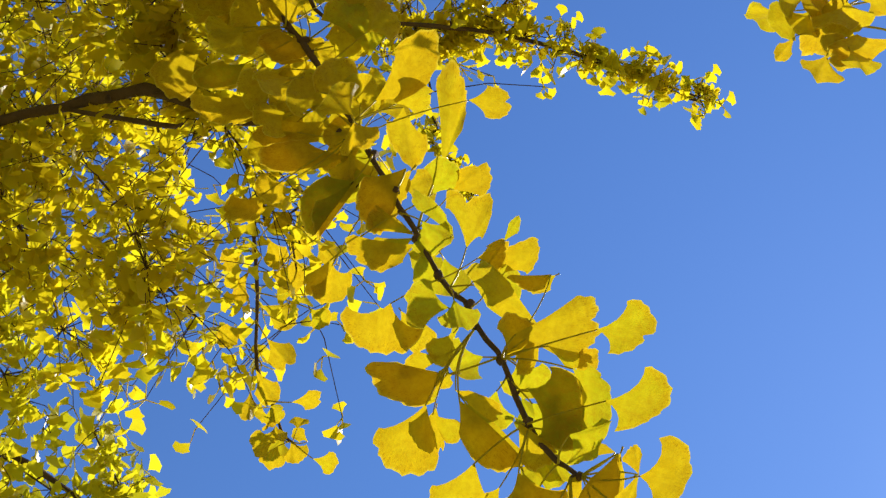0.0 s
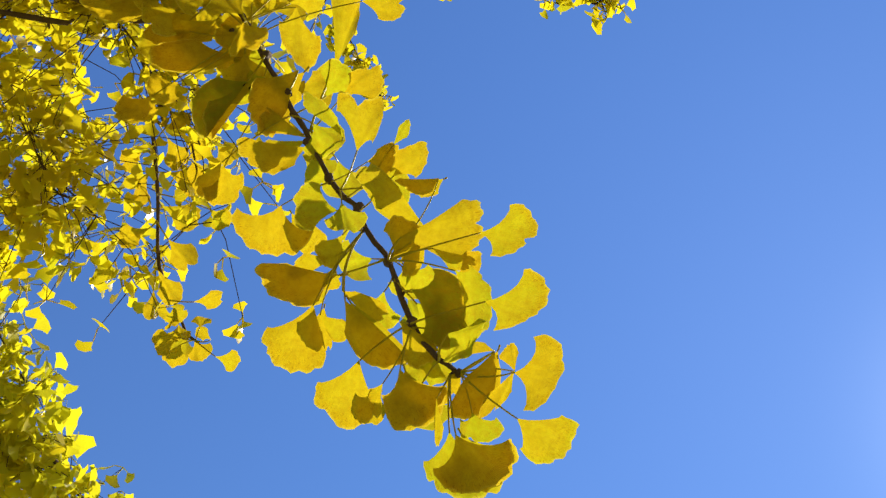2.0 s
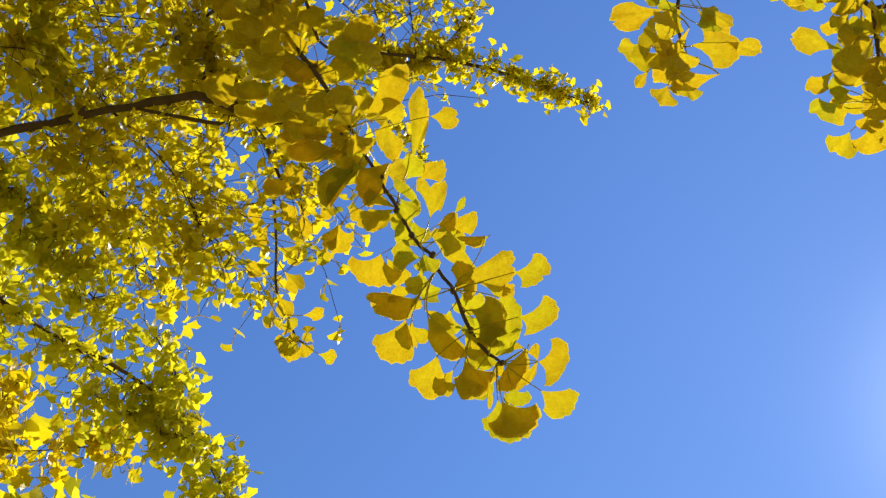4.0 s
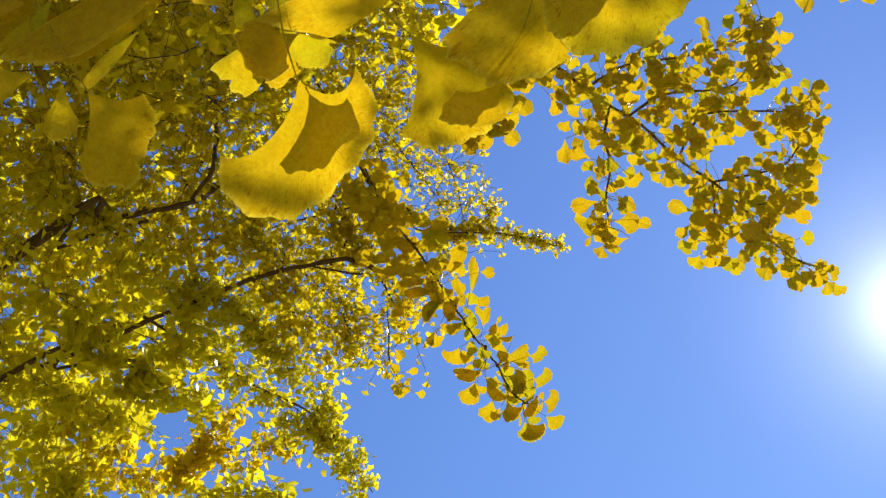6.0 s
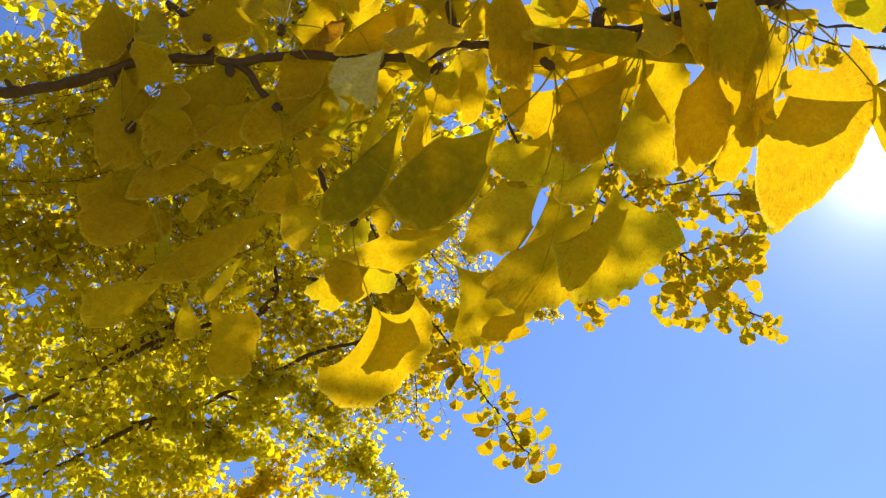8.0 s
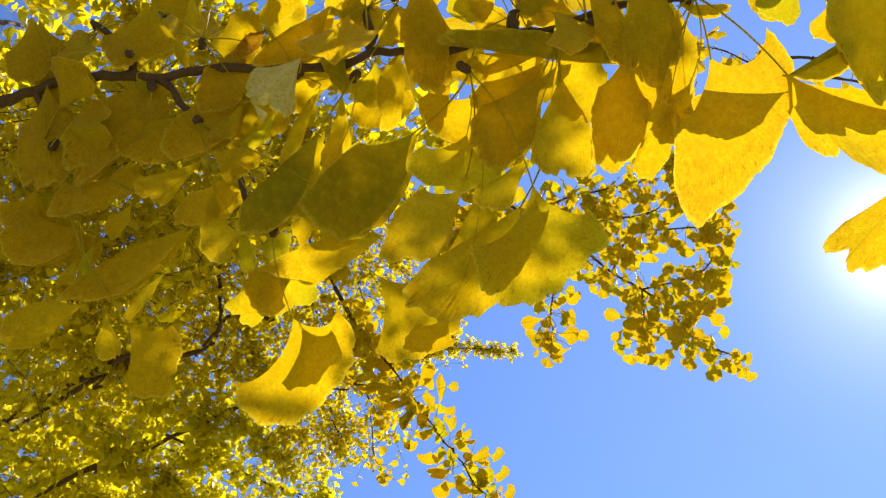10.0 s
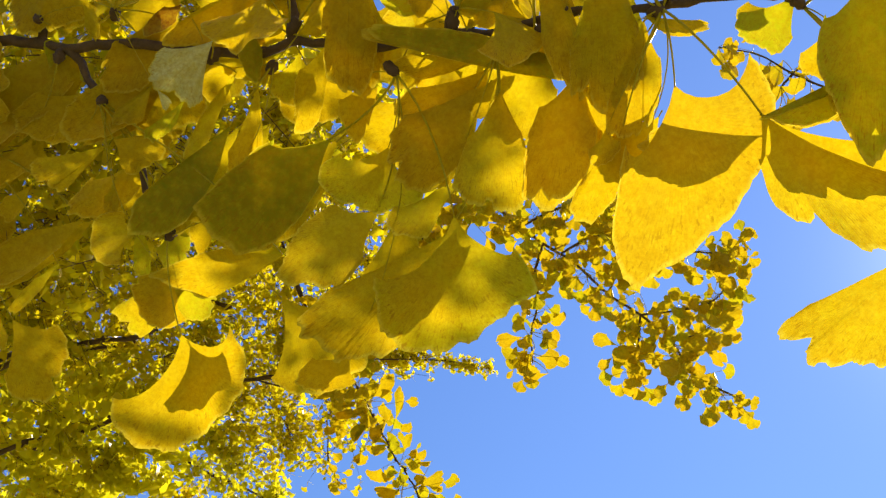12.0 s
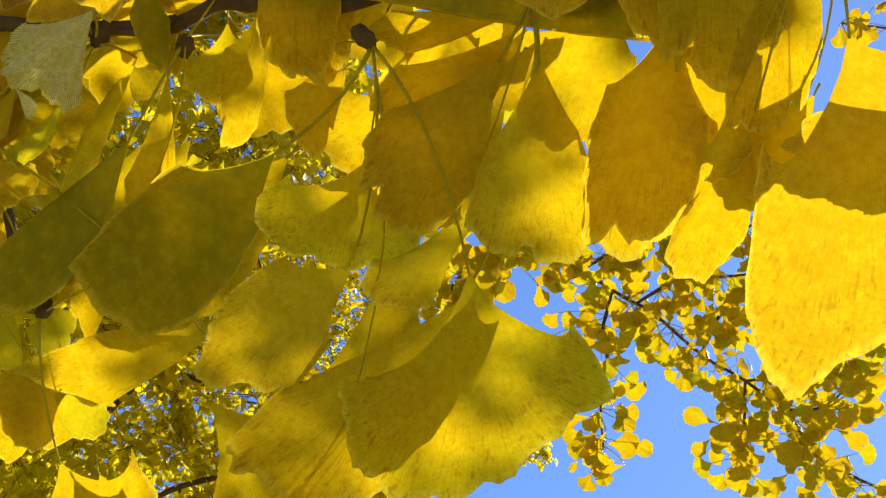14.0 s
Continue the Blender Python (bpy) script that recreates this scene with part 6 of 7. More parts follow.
tuft([(-0.438, 1.230, 2.698), (-0.299, 1.241, 2.684), (-0.132, 1.094, 2.439)], 0.108, 320, 0.0118, spray)
tuft([(-0.381, 1.412, 2.482), (-0.400, 1.439, 2.449), (-0.374, 1.480, 2.397)], 0.016, 158, 0.0115, fresh)
tuft([(-0.232, 1.427, 2.458), (-0.221, 1.459, 2.419), (-0.188, 1.499, 2.368)], 0.052, 214, 0.0115, spray)
tuft([(-0.957, 1.412, 2.241), (-0.905, 1.508, 2.244), (-0.849, 1.569, 2.238), (-0.746, 1.574, 2.264)], 0.064, 182, 0.0222, fresh)
tuft([(-1.047, 1.560, 2.188), (-0.962, 1.647, 2.194), (-0.837, 1.721, 2.213), (-0.738, 1.787, 2.196)], 0.074, 182, 0.0235, fresh)
tuft([(-0.803, 0.986, 2.384), (-0.770, 1.067, 2.338), (-0.729, 1.136, 2.305)], 0.071, 320, 0.0187, fresh)
tuft([(-0.807, 1.014, 2.473), (-0.692, 1.072, 2.473), (-0.576, 1.130, 2.435), (-0.485, 1.215, 2.405)], 0.123, 320, 0.0164, spray)
tuft([(-0.629, 1.028, 2.542), (-0.482, 1.084, 2.478), (-0.373, 1.148, 2.412), (-0.377, 1.348, 2.561)], 0.126, 320, 0.0168, spray)
tuft([(-0.428, 1.032, 2.541), (-0.300, 1.089, 2.467), (-0.270, 1.280, 2.641), (-0.222, 1.351, 2.552)], 0.119, 320, 0.0168, spray)
tuft([(-0.230, 1.041, 2.534), (-0.140, 1.099, 2.465), (-0.133, 1.279, 2.639), (-0.111, 1.352, 2.548)], 0.089, 280, 0.0168, spray)
tuft([(-0.508, 1.294, 2.398), (-0.440, 1.410, 2.485), (-0.303, 1.427, 2.461)], 0.098, 280, 0.0187, spray)
tuft([(-0.832, 0.983, 2.485), (-0.760, 1.016, 2.478), (-0.685, 1.027, 2.495), (-0.593, 1.034, 2.534)], 0.130, 320, 0.0161, spray)
tuft([(-0.834, 1.095, 2.368), (-0.787, 1.165, 2.381), (-0.721, 1.201, 2.400), (-0.650, 1.243, 2.401)], 0.119, 320, 0.0166, spray)
tuft([(-0.902, 1.227, 2.339), (-0.855, 1.297, 2.364), (-0.763, 1.338, 2.380), (-0.665, 1.392, 2.393)], 0.119, 320, 0.0181, spray)
tuft([(-0.944, 1.339, 2.313), (-0.874, 1.424, 2.317), (-0.778, 1.479, 2.337), (-0.664, 1.530, 2.348)], 0.112, 320, 0.0195, spray)
tuft([(-0.649, 1.316, 2.383), (-0.573, 1.409, 2.366), (-0.494, 1.482, 2.350)], 0.095, 320, 0.0184, spray)
tuft([(-0.915, 1.013, 2.417), (-0.929, 1.141, 2.330), (-1.051, 1.363, 2.312)], 0.158, 320, 0.0179, spray)
tuft([(-0.251, 1.242, 2.680), (-0.134, 1.247, 2.672), (-0.008, 1.275, 2.676)], 0.059, 70, 0.0346, spray, tree2)
tuft([(-0.369, 1.159, 2.809), (-0.174, 1.171, 2.789), (0.018, 1.168, 2.742)], 0.085, 90, 0.0352, spray, tree2)
tuft([(-0.680, 1.223, 2.442), (-0.522, 1.242, 2.460), (-0.426, 1.313, 2.604), (-0.249, 1.318, 2.594)], 0.072, 320, 0.0135, spray)
tuft([(-0.702, 1.286, 2.425), (-0.577, 1.306, 2.441), (-0.425, 1.305, 2.452), (-0.279, 1.361, 2.542)], 0.075, 320, 0.0140, spray)
tuft([(-0.741, 1.373, 2.434), (-0.602, 1.373, 2.448), (-0.441, 1.377, 2.439), (-0.259, 1.408, 2.483)], 0.079, 320, 0.0147, spray)
tuft([(-0.763, 1.446, 2.403), (-0.621, 1.449, 2.420), (-0.444, 1.459, 2.431), (-0.264, 1.480, 2.442)], 0.081, 560, 0.0111, spray)
tuft([(-0.833, 1.738, 2.293), (-0.720, 1.785, 2.286), (-0.619, 1.831, 2.275)], 0.051, 282, 0.0164, fresh)
tuft([(-0.863, 1.852, 2.246), (-0.747, 1.904, 2.237), (-0.629, 1.970, 2.236)], 0.052, 282, 0.0170, fresh)
tuft([(-0.609, 1.691, 2.333), (-0.540, 1.708, 2.325), (-0.487, 1.715, 2.319)], 0.040, 74, 0.0163, fresh)
tuft([(-0.442, 1.594, 2.384), (-0.364, 1.650, 2.378), (-0.271, 1.698, 2.375)], 0.063, 307, 0.0115, spray)
tuft([(-0.638, 1.593, 2.359), (-0.553, 1.600, 2.354), (-0.461, 1.604, 2.370)], 0.047, 116, 0.0156, fresh)
tuft([(-0.388, 1.585, 2.267), (-0.340, 1.619, 2.242), (-0.315, 1.656, 2.232)], 0.032, 318, 0.0109, fresh)
tuft([(-0.793, 1.528, 2.388), (-0.687, 1.553, 2.402), (-0.563, 1.546, 2.406)], 0.086, 320, 0.0161, spray)
tuft([(-0.835, 1.654, 2.360), (-0.738, 1.680, 2.359), (-0.653, 1.701, 2.354)], 0.091, 320, 0.0171, spray)
tuft([(-0.079, 1.575, 2.460), (-0.069, 1.602, 2.450), (-0.061, 1.620, 2.443), (-0.050, 1.636, 2.436)], 0.009, 120, 0.0077, spray)
sunny_k = branch(tree2, [(0.833, 1.246, 2.824), (0.731, 1.227, 2.832), (0.672, 1.223, 2.829), (0.634, 1.214, 2.834), (0.595, 1.233, 2.801)], 0.0040, 0.0016, 0.030, "thin side twig of the sunlit branch")
leaf(sunny_k, (0.616, 1.234, 2.803), (0.543, 1.246, 2.775), 0.061, -20, amber, 0.10)
leaf(sunny_k, (0.594, 1.254, 2.773), (0.555, 1.291, 2.717), 0.054, 10, amber, 0.10)
leaf(sunny_k, (0.551, 1.278, 2.734), (0.529, 1.304, 2.694), 0.046, 25, amber, 0.10)
leaf(sunny_k, (0.619, 1.275, 2.748), (0.592, 1.303, 2.707), 0.054, -20, amber, 0.10)
leaf(sunny_k, (0.670, 1.269, 2.767), (0.585, 1.282, 2.734), 0.046, 10, amber, 0.10)
leaf(sunny_k, (0.645, 1.242, 2.799), (0.636, 1.267, 2.763), 0.046, 25, amber, 0.10)
leaf(sunny_k, (0.683, 1.248, 2.795), (0.695, 1.270, 2.769), 0.054, -20, amber, 0.10)
leaf(sunny_k, (0.626, 1.286, 2.734), (0.651, 1.306, 2.713), 0.040, 10, amber, 0.10)
leaf(sunny_k, (0.596, 1.207, 2.837), (0.578, 1.232, 2.800), 0.048, 25, amber, 0.10)
leaf(sunny_k, (0.697, 1.234, 2.818), (0.670, 1.258, 2.780), 0.047, -20, amber, 0.10)
tuft([(-0.796, 0.947, 2.526), (-0.656, 0.948, 2.490), (-0.509, 0.899, 2.464), (-0.380, 0.958, 2.516), (-0.232, 0.883, 2.348)], 0.070, 300, 0.0160, spray, tree2)
tuft([(-0.763, 0.931, 2.434), (-0.656, 0.960, 2.480), (-0.530, 0.977, 2.518), (-0.373, 0.956, 2.426), (-0.236, 0.979, 2.412)], 0.070, 300, 0.0159, spray, tree2)
tuft([(-0.810, 1.017, 2.491), (-0.684, 1.044, 2.500), (-0.521, 1.002, 2.421), (-0.380, 1.010, 2.440), (-0.234, 0.933, 2.321)], 0.070, 300, 0.0160, spray, tree2)
tuft([(-0.785, 1.037, 2.389), (-0.649, 1.028, 2.371), (-0.518, 1.004, 2.396), (-0.383, 1.047, 2.420), (-0.235, 0.982, 2.295)], 0.070, 300, 0.0160, spray, tree2)
tuft([(-0.765, 1.020, 2.344), (-0.664, 1.072, 2.383), (-0.543, 1.123, 2.424), (-0.370, 1.010, 2.300), (-0.238, 1.032, 2.333)], 0.070, 300, 0.0159, spray, tree2)
tuft([(-0.772, 1.082, 2.299), (-0.672, 1.112, 2.374), (-0.510, 1.051, 2.288), (-0.371, 1.050, 2.255), (-0.365, 1.233, 2.693)], 0.070, 300, 0.0162, spray, tree2)
tuft([(-0.836, 1.169, 2.375), (-0.690, 1.117, 2.299), (-0.623, 1.147, 2.368), (-0.541, 1.184, 2.403), (-0.397, 1.098, 2.234)], 0.070, 300, 0.0163, spray, tree2)
tuft([(-0.909, 1.278, 2.440), (-0.695, 1.130, 2.288), (-0.657, 1.220, 2.378), (-0.568, 1.256, 2.394), (-0.411, 1.147, 2.258)], 0.070, 300, 0.0169, spray, tree2)


tuft([(-0.804, 1.425, 2.389), (-0.750, 1.441, 2.390), (-0.694, 1.444, 2.398)], 0.046, 70, 0.0175, fresh)
tuft([(-0.237, 1.240, 2.594), (-0.176, 1.235, 2.608), (-0.116, 1.248, 2.612)], 0.070, 70, 0.0175, spray)
tuft([(-0.610, 1.566, 2.345), (-0.550, 1.573, 2.351), (-0.488, 1.567, 2.365)], 0.046, 70, 0.0175, fresh)
tuft([(-0.359, 1.028, 2.713), (-0.314, 1.051, 2.701), (-0.269, 1.074, 2.688)], 0.070, 70, 0.0175, spray)
tuft([(-0.212, 1.417, 2.499), (-0.160, 1.450, 2.489), (-0.108, 1.492, 2.474)], 0.070, 112, 0.0115, spray)
tuft([(-0.709, 1.711, 2.243), (-0.651, 1.733, 2.239), (-0.589, 1.737, 2.247)], 0.046, 70, 0.0175, fresh)
tuft([(-0.906, 1.856, 2.123), (-0.847, 1.872, 2.123), (-0.790, 1.901, 2.114)], 0.046, 70, 0.0175, fresh)
tuft([(-0.708, 1.473, 2.380), (-0.657, 1.497, 2.376), (-0.607, 1.532, 2.365)], 0.070, 70, 0.0175, spray)
tuft([(-0.533, 1.657, 2.304), (-0.470, 1.657, 2.315), (-0.406, 1.657, 2.325)], 0.046, 112, 0.0115, fresh)
tuft([(-0.775, 1.617, 2.286), (-0.740, 1.677, 2.258), (-0.700, 1.711, 2.244)], 0.046, 70, 0.0175, fresh)
tuft([(-0.756, 1.748, 2.213), (-0.725, 1.813, 2.178), (-0.690, 1.850, 2.161)], 0.046, 70, 0.0175, fresh)
tuft([(-0.430, 1.020, 2.702), (-0.375, 1.026, 2.710), (-0.319, 1.022, 2.730)], 0.070, 70, 0.0175, spray)
tuft([(-0.596, 1.412, 2.434), (-0.548, 1.444, 2.425), (-0.499, 1.477, 2.415)], 0.070, 70, 0.0175, spray)
tuft([(-0.538, 1.321, 2.494), (-0.493, 1.357, 2.483), (-0.449, 1.407, 2.464)], 0.046, 70, 0.0175, fresh)
tuft([(-0.471, 0.995, 2.718), (-0.418, 0.999, 2.728), (-0.365, 1.021, 2.719)], 0.070, 70, 0.0175, spray)
tuft([(-0.397, 1.025, 2.706), (-0.348, 1.050, 2.692), (-0.298, 1.068, 2.687)], 0.070, 70, 0.0175, spray)
tuft([(-0.768, 1.323, 2.449), (-0.722, 1.352, 2.443), (-0.675, 1.379, 2.437)], 0.046, 70, 0.0175, fresh)
tuft([(-0.456, 1.239, 2.553), (-0.399, 1.238, 2.565), (-0.343, 1.264, 2.561)], 0.070, 70, 0.0175, spray)
tuft([(-0.334, 1.273, 2.558), (-0.274, 1.266, 2.573), (-0.214, 1.271, 2.582)], 0.070, 70, 0.0175, spray)
tuft([(-0.656, 1.617, 2.307), (-0.595, 1.616, 2.318), (-0.535, 1.626, 2.322)], 0.046, 70, 0.0175, fresh)
tuft([(-0.213, 1.146, 2.648), (-0.155, 1.162, 2.651), (-0.096, 1.165, 2.661)], 0.070, 70, 0.0175, spray)
tuft([(-0.730, 1.031, 2.606), (-0.685, 1.059, 2.594), (-0.640, 1.081, 2.594)], 0.070, 70, 0.0175, spray)
tuft([(-0.780, 1.152, 2.531), (-0.747, 1.191, 2.520), (-0.710, 1.218, 2.514)], 0.070, 70, 0.0175, spray)
tuft([(-0.825, 1.153, 2.524), (-0.791, 1.188, 2.512), (-0.757, 1.225, 2.501)], 0.070, 70, 0.0175, spray)
tuft([(-0.601, 1.281, 2.504), (-0.567, 1.320, 2.489), (-0.536, 1.383, 2.461)], 0.070, 70, 0.0175, spray)
tuft([(-0.969, 1.466, 2.352), (-0.905, 1.453, 2.359), (-0.852, 1.480, 2.350)], 0.046, 70, 0.0175, fresh)
tuft([(-0.800, 1.173, 2.517), (-0.759, 1.201, 2.512), (-0.720, 1.241, 2.501)], 0.070, 70, 0.0175, spray)
tuft([(-0.448, 1.288, 2.529), (-0.389, 1.287, 2.540), (-0.331, 1.301, 2.544)], 0.046, 70, 0.0175, fresh)
tuft([(-0.818, 1.377, 2.412), (-0.785, 1.430, 2.390), (-0.748, 1.473, 2.373)], 0.070, 70, 0.0175, spray)
tuft([(-0.773, 1.406, 2.405), (-0.721, 1.431, 2.401), (-0.665, 1.434, 2.410)], 0.046, 70, 0.0175, fresh)
tuft([(-0.815, 1.062, 2.569), (-0.762, 1.054, 2.579), (-0.710, 1.038, 2.604)], 0.070, 70, 0.0175, spray)
tuft([(-0.539, 1.238, 2.538), (-0.484, 1.255, 2.539), (-0.428, 1.265, 2.545)], 0.070, 70, 0.0175, spray)
tuft([(-0.637, 1.108, 2.582), (-0.587, 1.127, 2.583), (-0.535, 1.141, 2.587)], 0.070, 70, 0.0175, spray)
tuft([(-0.611, 1.035, 2.637), (-0.559, 1.041, 2.645), (-0.507, 1.046, 2.654)], 0.070, 70, 0.0175, spray)
tuft([(-0.714, 1.686, 2.257), (-0.663, 1.718, 2.246), (-0.611, 1.756, 2.232)], 0.046, 70, 0.0175, fresh)
tuft([(-0.664, 1.585, 2.324), (-0.609, 1.615, 2.316), (-0.552, 1.642, 2.310)], 0.046, 70, 0.0175, fresh)
tuft([(-0.604, 1.314, 2.485), (-0.566, 1.344, 2.477), (-0.531, 1.397, 2.454)], 0.046, 70, 0.0175, fresh)
tuft([(-0.772, 1.371, 2.424), (-0.715, 1.367, 2.436), (-0.659, 1.372, 2.444)], 0.046, 70, 0.0175, fresh)
tuft([(-0.936, 1.655, 2.238), (-0.877, 1.649, 2.250), (-0.821, 1.662, 2.253)], 0.046, 70, 0.0175, fresh)
tuft([(-0.323, 1.068, 2.680), (-0.277, 1.081, 2.678), (-0.232, 1.115, 2.661)], 0.070, 70, 0.0175, spray)
tuft([(-0.322, 1.337, 2.526), (-0.263, 1.351, 2.528), (-0.203, 1.367, 2.530)], 0.070, 70, 0.0175, spray)
tuft([(-0.902, 1.335, 2.426), (-0.875, 1.383, 2.399), (-0.845, 1.415, 2.386)], 0.046, 70, 0.0175, fresh)
tuft([(-0.781, 1.010, 2.613), (-0.741, 1.030, 2.604), (-0.702, 1.055, 2.592)], 0.070, 70, 0.0175, spray)
tuft([(-0.336, 1.143, 2.626), (-0.280, 1.158, 2.629), (-0.221, 1.160, 2.639)], 0.070, 70, 0.0175, spray)
tuft([(-0.812, 1.532, 2.329), (-0.783, 1.589, 2.301), (-0.750, 1.632, 2.282)], 0.070, 70, 0.0175, spray)
tuft([(-0.461, 1.202, 2.571), (-0.406, 1.216, 2.575), (-0.348, 1.219, 2.585)], 0.070, 70, 0.0175, spray)
tuft([(-0.823, 1.251, 2.475), (-0.769, 1.250, 2.486), (-0.721, 1.278, 2.481)], 0.046, 70, 0.0175, fresh)
tuft([(-0.456, 1.374, 2.480), (-0.414, 1.409, 2.468), (-0.371, 1.449, 2.453)], 0.046, 112, 0.0115, fresh)
tuft([(-0.216, 1.346, 2.539), (-0.165, 1.371, 2.534), (-0.114, 1.403, 2.525)], 0.070, 70, 0.0175, spray)
tuft([(-0.832, 1.587, 2.294), (-0.786, 1.621, 2.283), (-0.737, 1.643, 2.278)], 0.046, 70, 0.0175, fresh)
tuft([(-0.709, 1.089, 2.575), (-0.670, 1.120, 2.569), (-0.628, 1.138, 2.569)], 0.070, 70, 0.0175, spray)
tuft([(-0.212, 1.276, 2.579), (-0.152, 1.281, 2.587), (-0.093, 1.298, 2.588)], 0.070, 70, 0.0175, spray)
tuft([(-0.240, 1.254, 2.586), (-0.181, 1.269, 2.588), (-0.121, 1.269, 2.600)], 0.070, 70, 0.0175, spray)
tuft([(-0.697, 1.318, 2.466), (-0.647, 1.348, 2.459), (-0.597, 1.378, 2.453)], 0.046, 70, 0.0175, fresh)
tuft([(-0.479, 1.077, 2.630), (-0.424, 1.075, 2.645), (-0.371, 1.096, 2.643)], 0.070, 70, 0.0175, spray)
tuft([(-0.142, 1.063, 2.731), (-0.104, 1.103, 2.698), (-0.065, 1.141, 2.679)], 0.070, 70, 0.0175, spray)
tuft([(-0.770, 1.550, 2.326), (-0.721, 1.572, 2.322), (-0.675, 1.618, 2.303)], 0.070, 70, 0.0175, spray)
tuft([(-0.413, 1.486, 2.425), (-0.351, 1.482, 2.438), (-0.290, 1.489, 2.445)], 0.070, 112, 0.0115, spray)
tuft([(-0.411, 1.516, 2.408), (-0.349, 1.520, 2.417), (-0.285, 1.513, 2.431)], 0.070, 112, 0.0115, spray)
tuft([(-0.367, 1.529, 2.408), (-0.310, 1.553, 2.403), (-0.252, 1.578, 2.398)], 0.070, 112, 0.0115, spray)
tuft([(-0.761, 0.993, 2.637), (-0.720, 1.014, 2.627), (-0.678, 1.042, 2.610)], 0.070, 70, 0.0175, spray)
tuft([(-0.652, 1.184, 2.542), (-0.598, 1.182, 2.554), (-0.547, 1.206, 2.552)], 0.070, 70, 0.0175, spray)
tuft([(-0.839, 1.647, 2.258), (-0.782, 1.665, 2.257), (-0.725, 1.685, 2.255)], 0.046, 70, 0.0175, fresh)
tuft([(-0.758, 1.762, 2.204), (-0.695, 1.757, 2.217), (-0.633, 1.757, 2.227)], 0.046, 70, 0.0175, fresh)
tuft([(-0.329, 1.152, 2.623), (-0.272, 1.161, 2.629), (-0.214, 1.165, 2.638)], 0.070, 70, 0.0175, spray)
tuft([(-0.345, 1.548, 2.400), (-0.282, 1.545, 2.413), (-0.218, 1.554, 2.418)], 0.070, 112, 0.0115, spray)
tuft([(-0.465, 0.964, 2.720), (-0.402, 0.955, 2.739), (-0.342, 0.980, 2.740)], 0.070, 100, 0.0187, spray)
tuft([(-0.519, 0.919, 2.731), (-0.467, 0.954, 2.725), (-0.412, 0.983, 2.723)], 0.070, 100, 0.0187, spray)
tuft([(-0.535, 1.076, 2.645), (-0.498, 1.107, 2.636), (-0.463, 1.173, 2.606)], 0.070, 100, 0.0187, spray)
tuft([(-0.422, 0.886, 2.770), (-0.363, 0.897, 2.778), (-0.304, 0.921, 2.780)], 0.070, 100, 0.0187, spray)
tuft([(-0.485, 1.021, 2.686), (-0.433, 1.058, 2.677), (-0.381, 1.099, 2.666)], 0.070, 100, 0.0187, spray)
tuft([(-0.537, 0.906, 2.733), (-0.500, 0.942, 2.724), (-0.463, 0.986, 2.710)], 0.070, 100, 0.0187, spray)
tuft([(-0.510, 1.118, 2.627), (-0.447, 1.130, 2.634), (-0.384, 1.150, 2.636)], 0.070, 100, 0.0187, spray)
tuft([(-0.728, 1.034, 2.624), (-0.669, 1.037, 2.636), (-0.609, 1.047, 2.645)], 0.070, 100, 0.0187, spray)
tuft([(-0.728, 1.094, 2.593), (-0.669, 1.108, 2.599), (-0.612, 1.139, 2.594)], 0.070, 100, 0.0187, spray)
tuft([(-0.677, 1.189, 2.552), (-0.616, 1.198, 2.559), (-0.557, 1.221, 2.559)], 0.070, 100, 0.0187, spray)
tuft([(-0.676, 1.176, 2.559), (-0.623, 1.205, 2.554), (-0.572, 1.254, 2.536)], 0.070, 100, 0.0187, spray)
tuft([(-0.533, 1.189, 2.582), (-0.491, 1.216, 2.575), (-0.451, 1.273, 2.549)], 0.070, 100, 0.0187, spray)
tuft([(-0.482, 1.305, 2.523), (-0.416, 1.316, 2.530), (-0.347, 1.295, 2.557)], 0.070, 100, 0.0187, spray)
tuft([(-0.567, 0.984, 2.687), (-0.516, 1.002, 2.689), (-0.468, 1.049, 2.675)], 0.070, 100, 0.0187, spray)
tuft([(-0.389, 1.245, 2.578), (-0.327, 1.262, 2.581), (-0.264, 1.294, 2.574)], 0.070, 100, 0.0187, spray)
tuft([(-0.700, 1.165, 2.560), (-0.643, 1.187, 2.560), (-0.587, 1.225, 2.550)], 0.070, 100, 0.0187, spray)
tuft([(-0.468, 1.177, 2.603), (-0.404, 1.187, 2.610), (-0.341, 1.219, 2.604)], 0.070, 100, 0.0187, spray)
tuft([(-0.295, 1.145, 2.657), (-0.248, 1.182, 2.645), (-0.201, 1.241, 2.619)], 0.070, 100, 0.0187, spray)
tuft([(-0.370, 1.009, 2.718), (-0.309, 1.033, 2.719), (-0.246, 1.061, 2.716)], 0.070, 100, 0.0187, spray)
tuft([(-0.760, 1.081, 2.593), (-0.702, 1.093, 2.599), (-0.639, 1.082, 2.619)], 0.070, 100, 0.0187, spray)
tuft([(-0.346, 1.118, 2.662), (-0.280, 1.120, 2.675), (-0.214, 1.141, 2.676)], 0.070, 100, 0.0187, spray)
tuft([(-0.507, 0.929, 2.729), (-0.466, 0.970, 2.717), (-0.424, 1.014, 2.703)], 0.070, 100, 0.0187, spray)
tuft([(-0.280, 1.019, 2.732), (-0.222, 1.042, 2.732), (-0.163, 1.090, 2.717)], 0.070, 100, 0.0187, spray)
tuft([(-0.484, 1.238, 2.563), (-0.417, 1.242, 2.575), (-0.351, 1.255, 2.581)], 0.070, 100, 0.0187, spray)
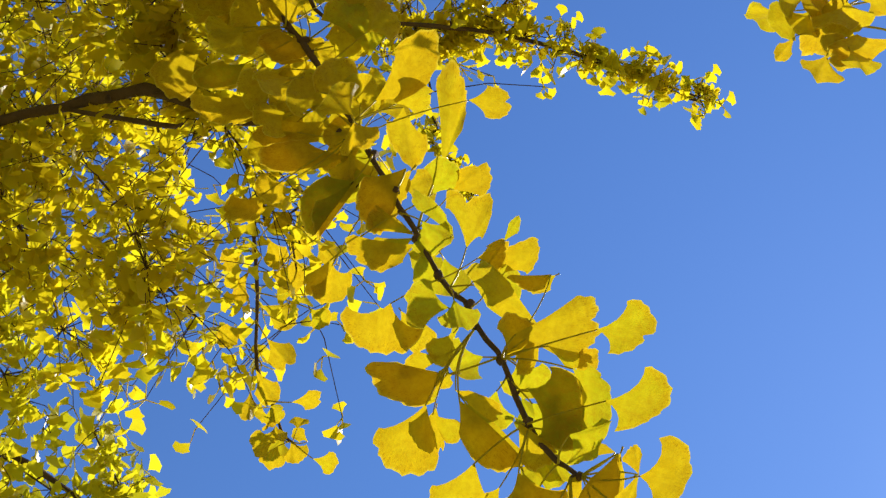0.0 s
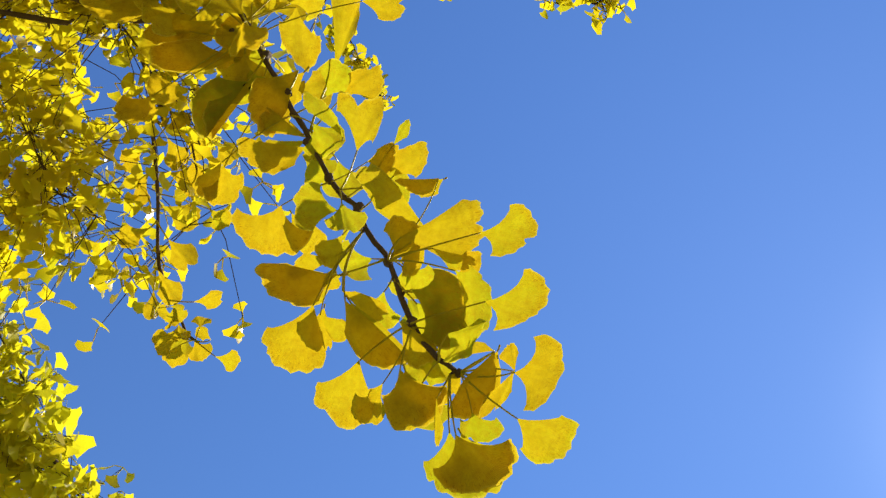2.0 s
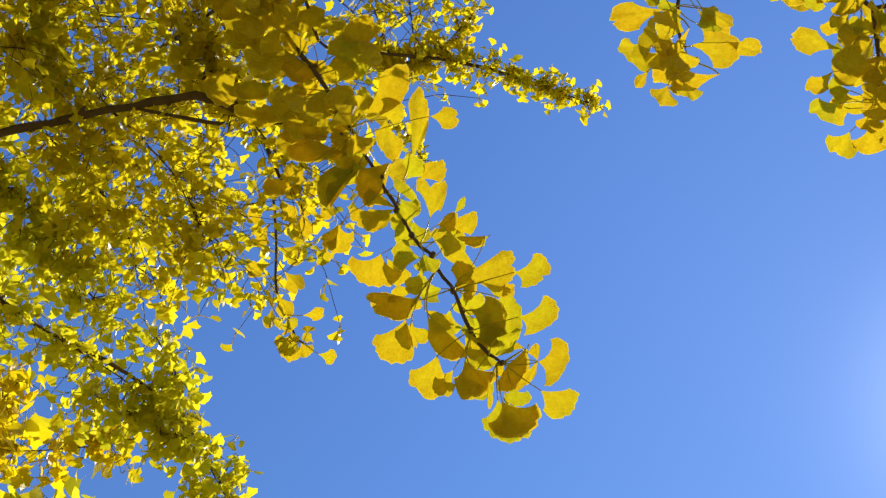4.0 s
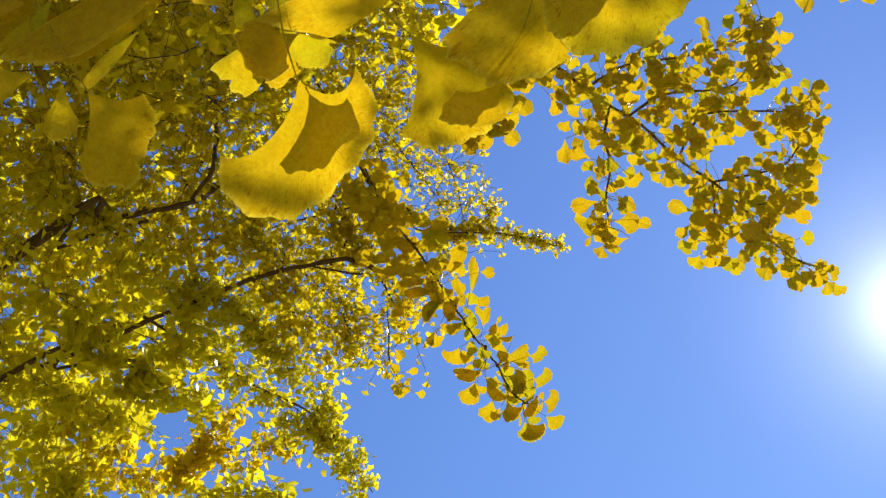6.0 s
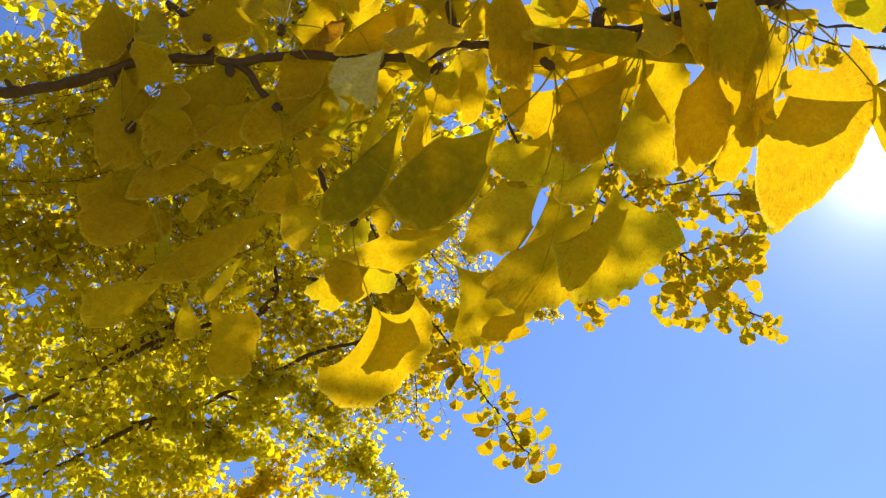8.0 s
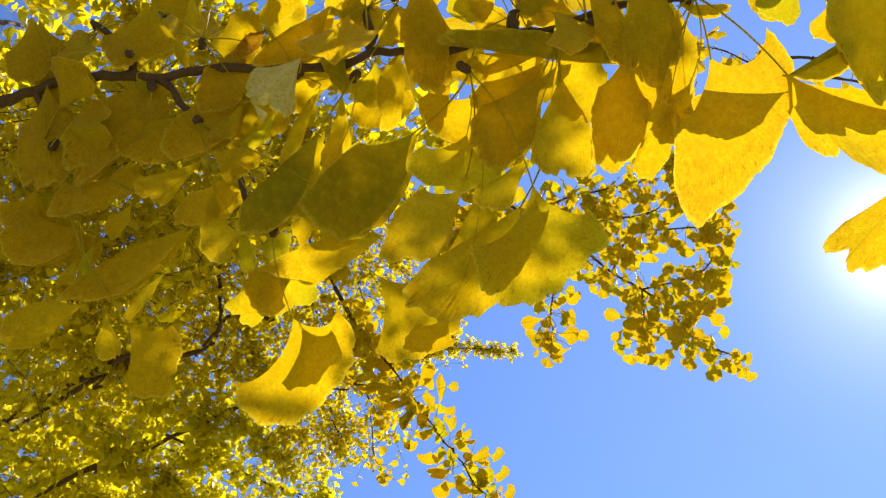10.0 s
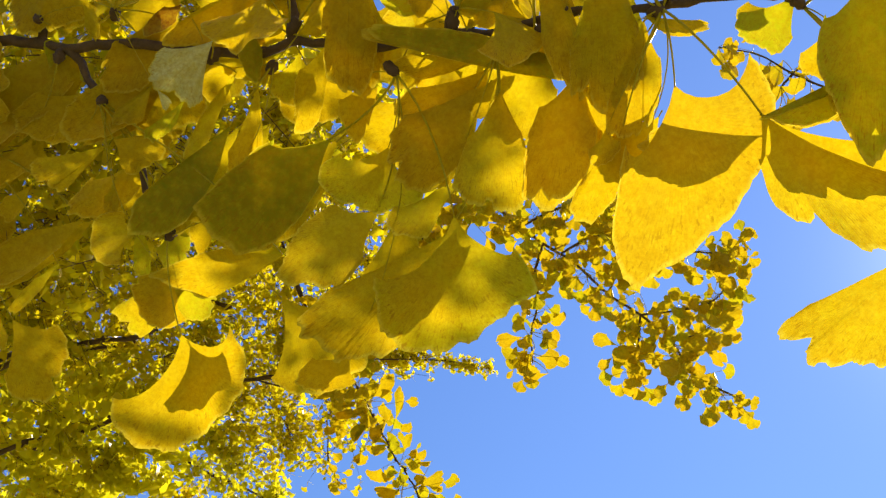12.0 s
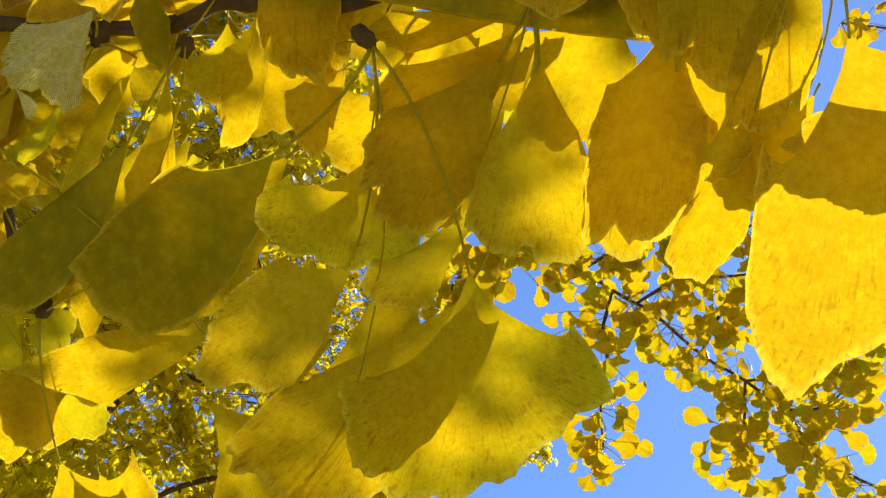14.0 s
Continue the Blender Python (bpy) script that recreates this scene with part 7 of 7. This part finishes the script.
tuft([(-0.570, 1.113, 2.618), (-0.516, 1.148, 2.609), (-0.463, 1.196, 2.593)], 0.070, 100, 0.0187, spray)
tuft([(-0.616, 1.044, 2.645), (-0.555, 1.039, 2.661), (-0.495, 1.053, 2.666)], 0.070, 100, 0.0187, spray)
tuft([(-0.373, 1.233, 2.589), (-0.334, 1.294, 2.560), (-0.293, 1.339, 2.540)], 0.070, 100, 0.0187, spray)
tuft([(-0.360, 0.988, 2.732), (-0.300, 1.016, 2.730), (-0.238, 1.036, 2.732)], 0.070, 100, 0.0187, spray)
tuft([(-0.617, 0.892, 2.721), (-0.559, 0.895, 2.733), (-0.502, 0.907, 2.741)], 0.070, 100, 0.0187, spray)
tuft([(-0.343, 1.164, 2.636), (-0.304, 1.213, 2.615), (-0.262, 1.253, 2.599)], 0.070, 100, 0.0187, spray)
tuft([(-0.701, 0.961, 2.667), (-0.648, 0.983, 2.669), (-0.593, 1.001, 2.672)], 0.070, 100, 0.0187, spray)
tuft([(-0.294, 1.010, 2.734), (-0.233, 1.030, 2.737), (-0.170, 1.040, 2.744)], 0.070, 100, 0.0187, spray)
tuft([(-0.700, 1.208, 2.536), (-0.639, 1.210, 2.548), (-0.575, 1.201, 2.566)], 0.070, 100, 0.0187, spray)
tuft([(-0.682, 0.875, 2.712), (-0.624, 0.873, 2.728), (-0.569, 0.888, 2.734)], 0.070, 100, 0.0187, spray)

# ---- the rest of both crowns, round the trunks ----
def crown(owner, x, y, low, high, reach):
    for k in range(9):
        a, z = 2.4 * k, low + (high - low) * k / 8
        r = reach * math.sin(math.pi * (0.25 + 0.7 * k / 8))
        a = math.pi + 1.9 * math.sin(a)
        end = np.array((x + r * math.cos(a), y + r * math.sin(a), z + 0.35))
        start = np.array((x, y, z - 0.35))
        mid = (start + end) / 2 + np.array((0, 0, 0.12))
        branch(owner, [start, mid, end], 0.022, 0.004, 0.09, "grey-brown limb among yellow leaves")
        tuft([mid, end * 0.75 + mid * 0.25, end], 0.34, 230, 0.062, spray, owner)


crown(tree, -1.66, 2.0, 2.0, 4.7, 0.95)
crown(tree2, -1.6, 0.6, 2.3, 4.5, 0.9)
# its longest limbs, unseen, added over and behind the camera to block sky light
for k in range(11):
    a = radians(-85 + 9.5 * k)
    reach = 1.7 + 0.5 * math.sin(2.3 * k)
    start = np.array((-1.6, 0.6, 2.5 + 0.11 * k))
    end = np.array((-1.25 + 0.9 * reach * math.cos(a), -0.9 + 0.75 * reach * math.sin(a), 2.75 + 0.5 * (k % 3)))
    mid = (start + end) / 2 + np.array((-0.15, -0.25, 0.25))
    branch(tree2, [start, mid, end], 0.020, 0.004, 0.09, "grey-brown limb among yellow leaves")
    tuft([mid, end * 0.6 + mid * 0.4, end], 0.40, 420, 0.070, spray, tree2)

# ---- small leaves of the far crown, past counting ----
for owner, mat, lv, lf, wv, wf in TUFTS.values():
    leaves = part("foliage", mesh_of("foliage", np.concatenate(lv), np.concatenate(lf).tolist(), [mat]), owner, "dense small autumn leaves of the crown")
    tagged(leaves, kind="stuff")
    twigs = part("twigwork", mesh_of("twigwork", np.concatenate(wv), np.concatenate(wf).tolist(), [bark]), owner, "fine twigs and stalks of the crown")
    tagged(twigs, kind="stuff")
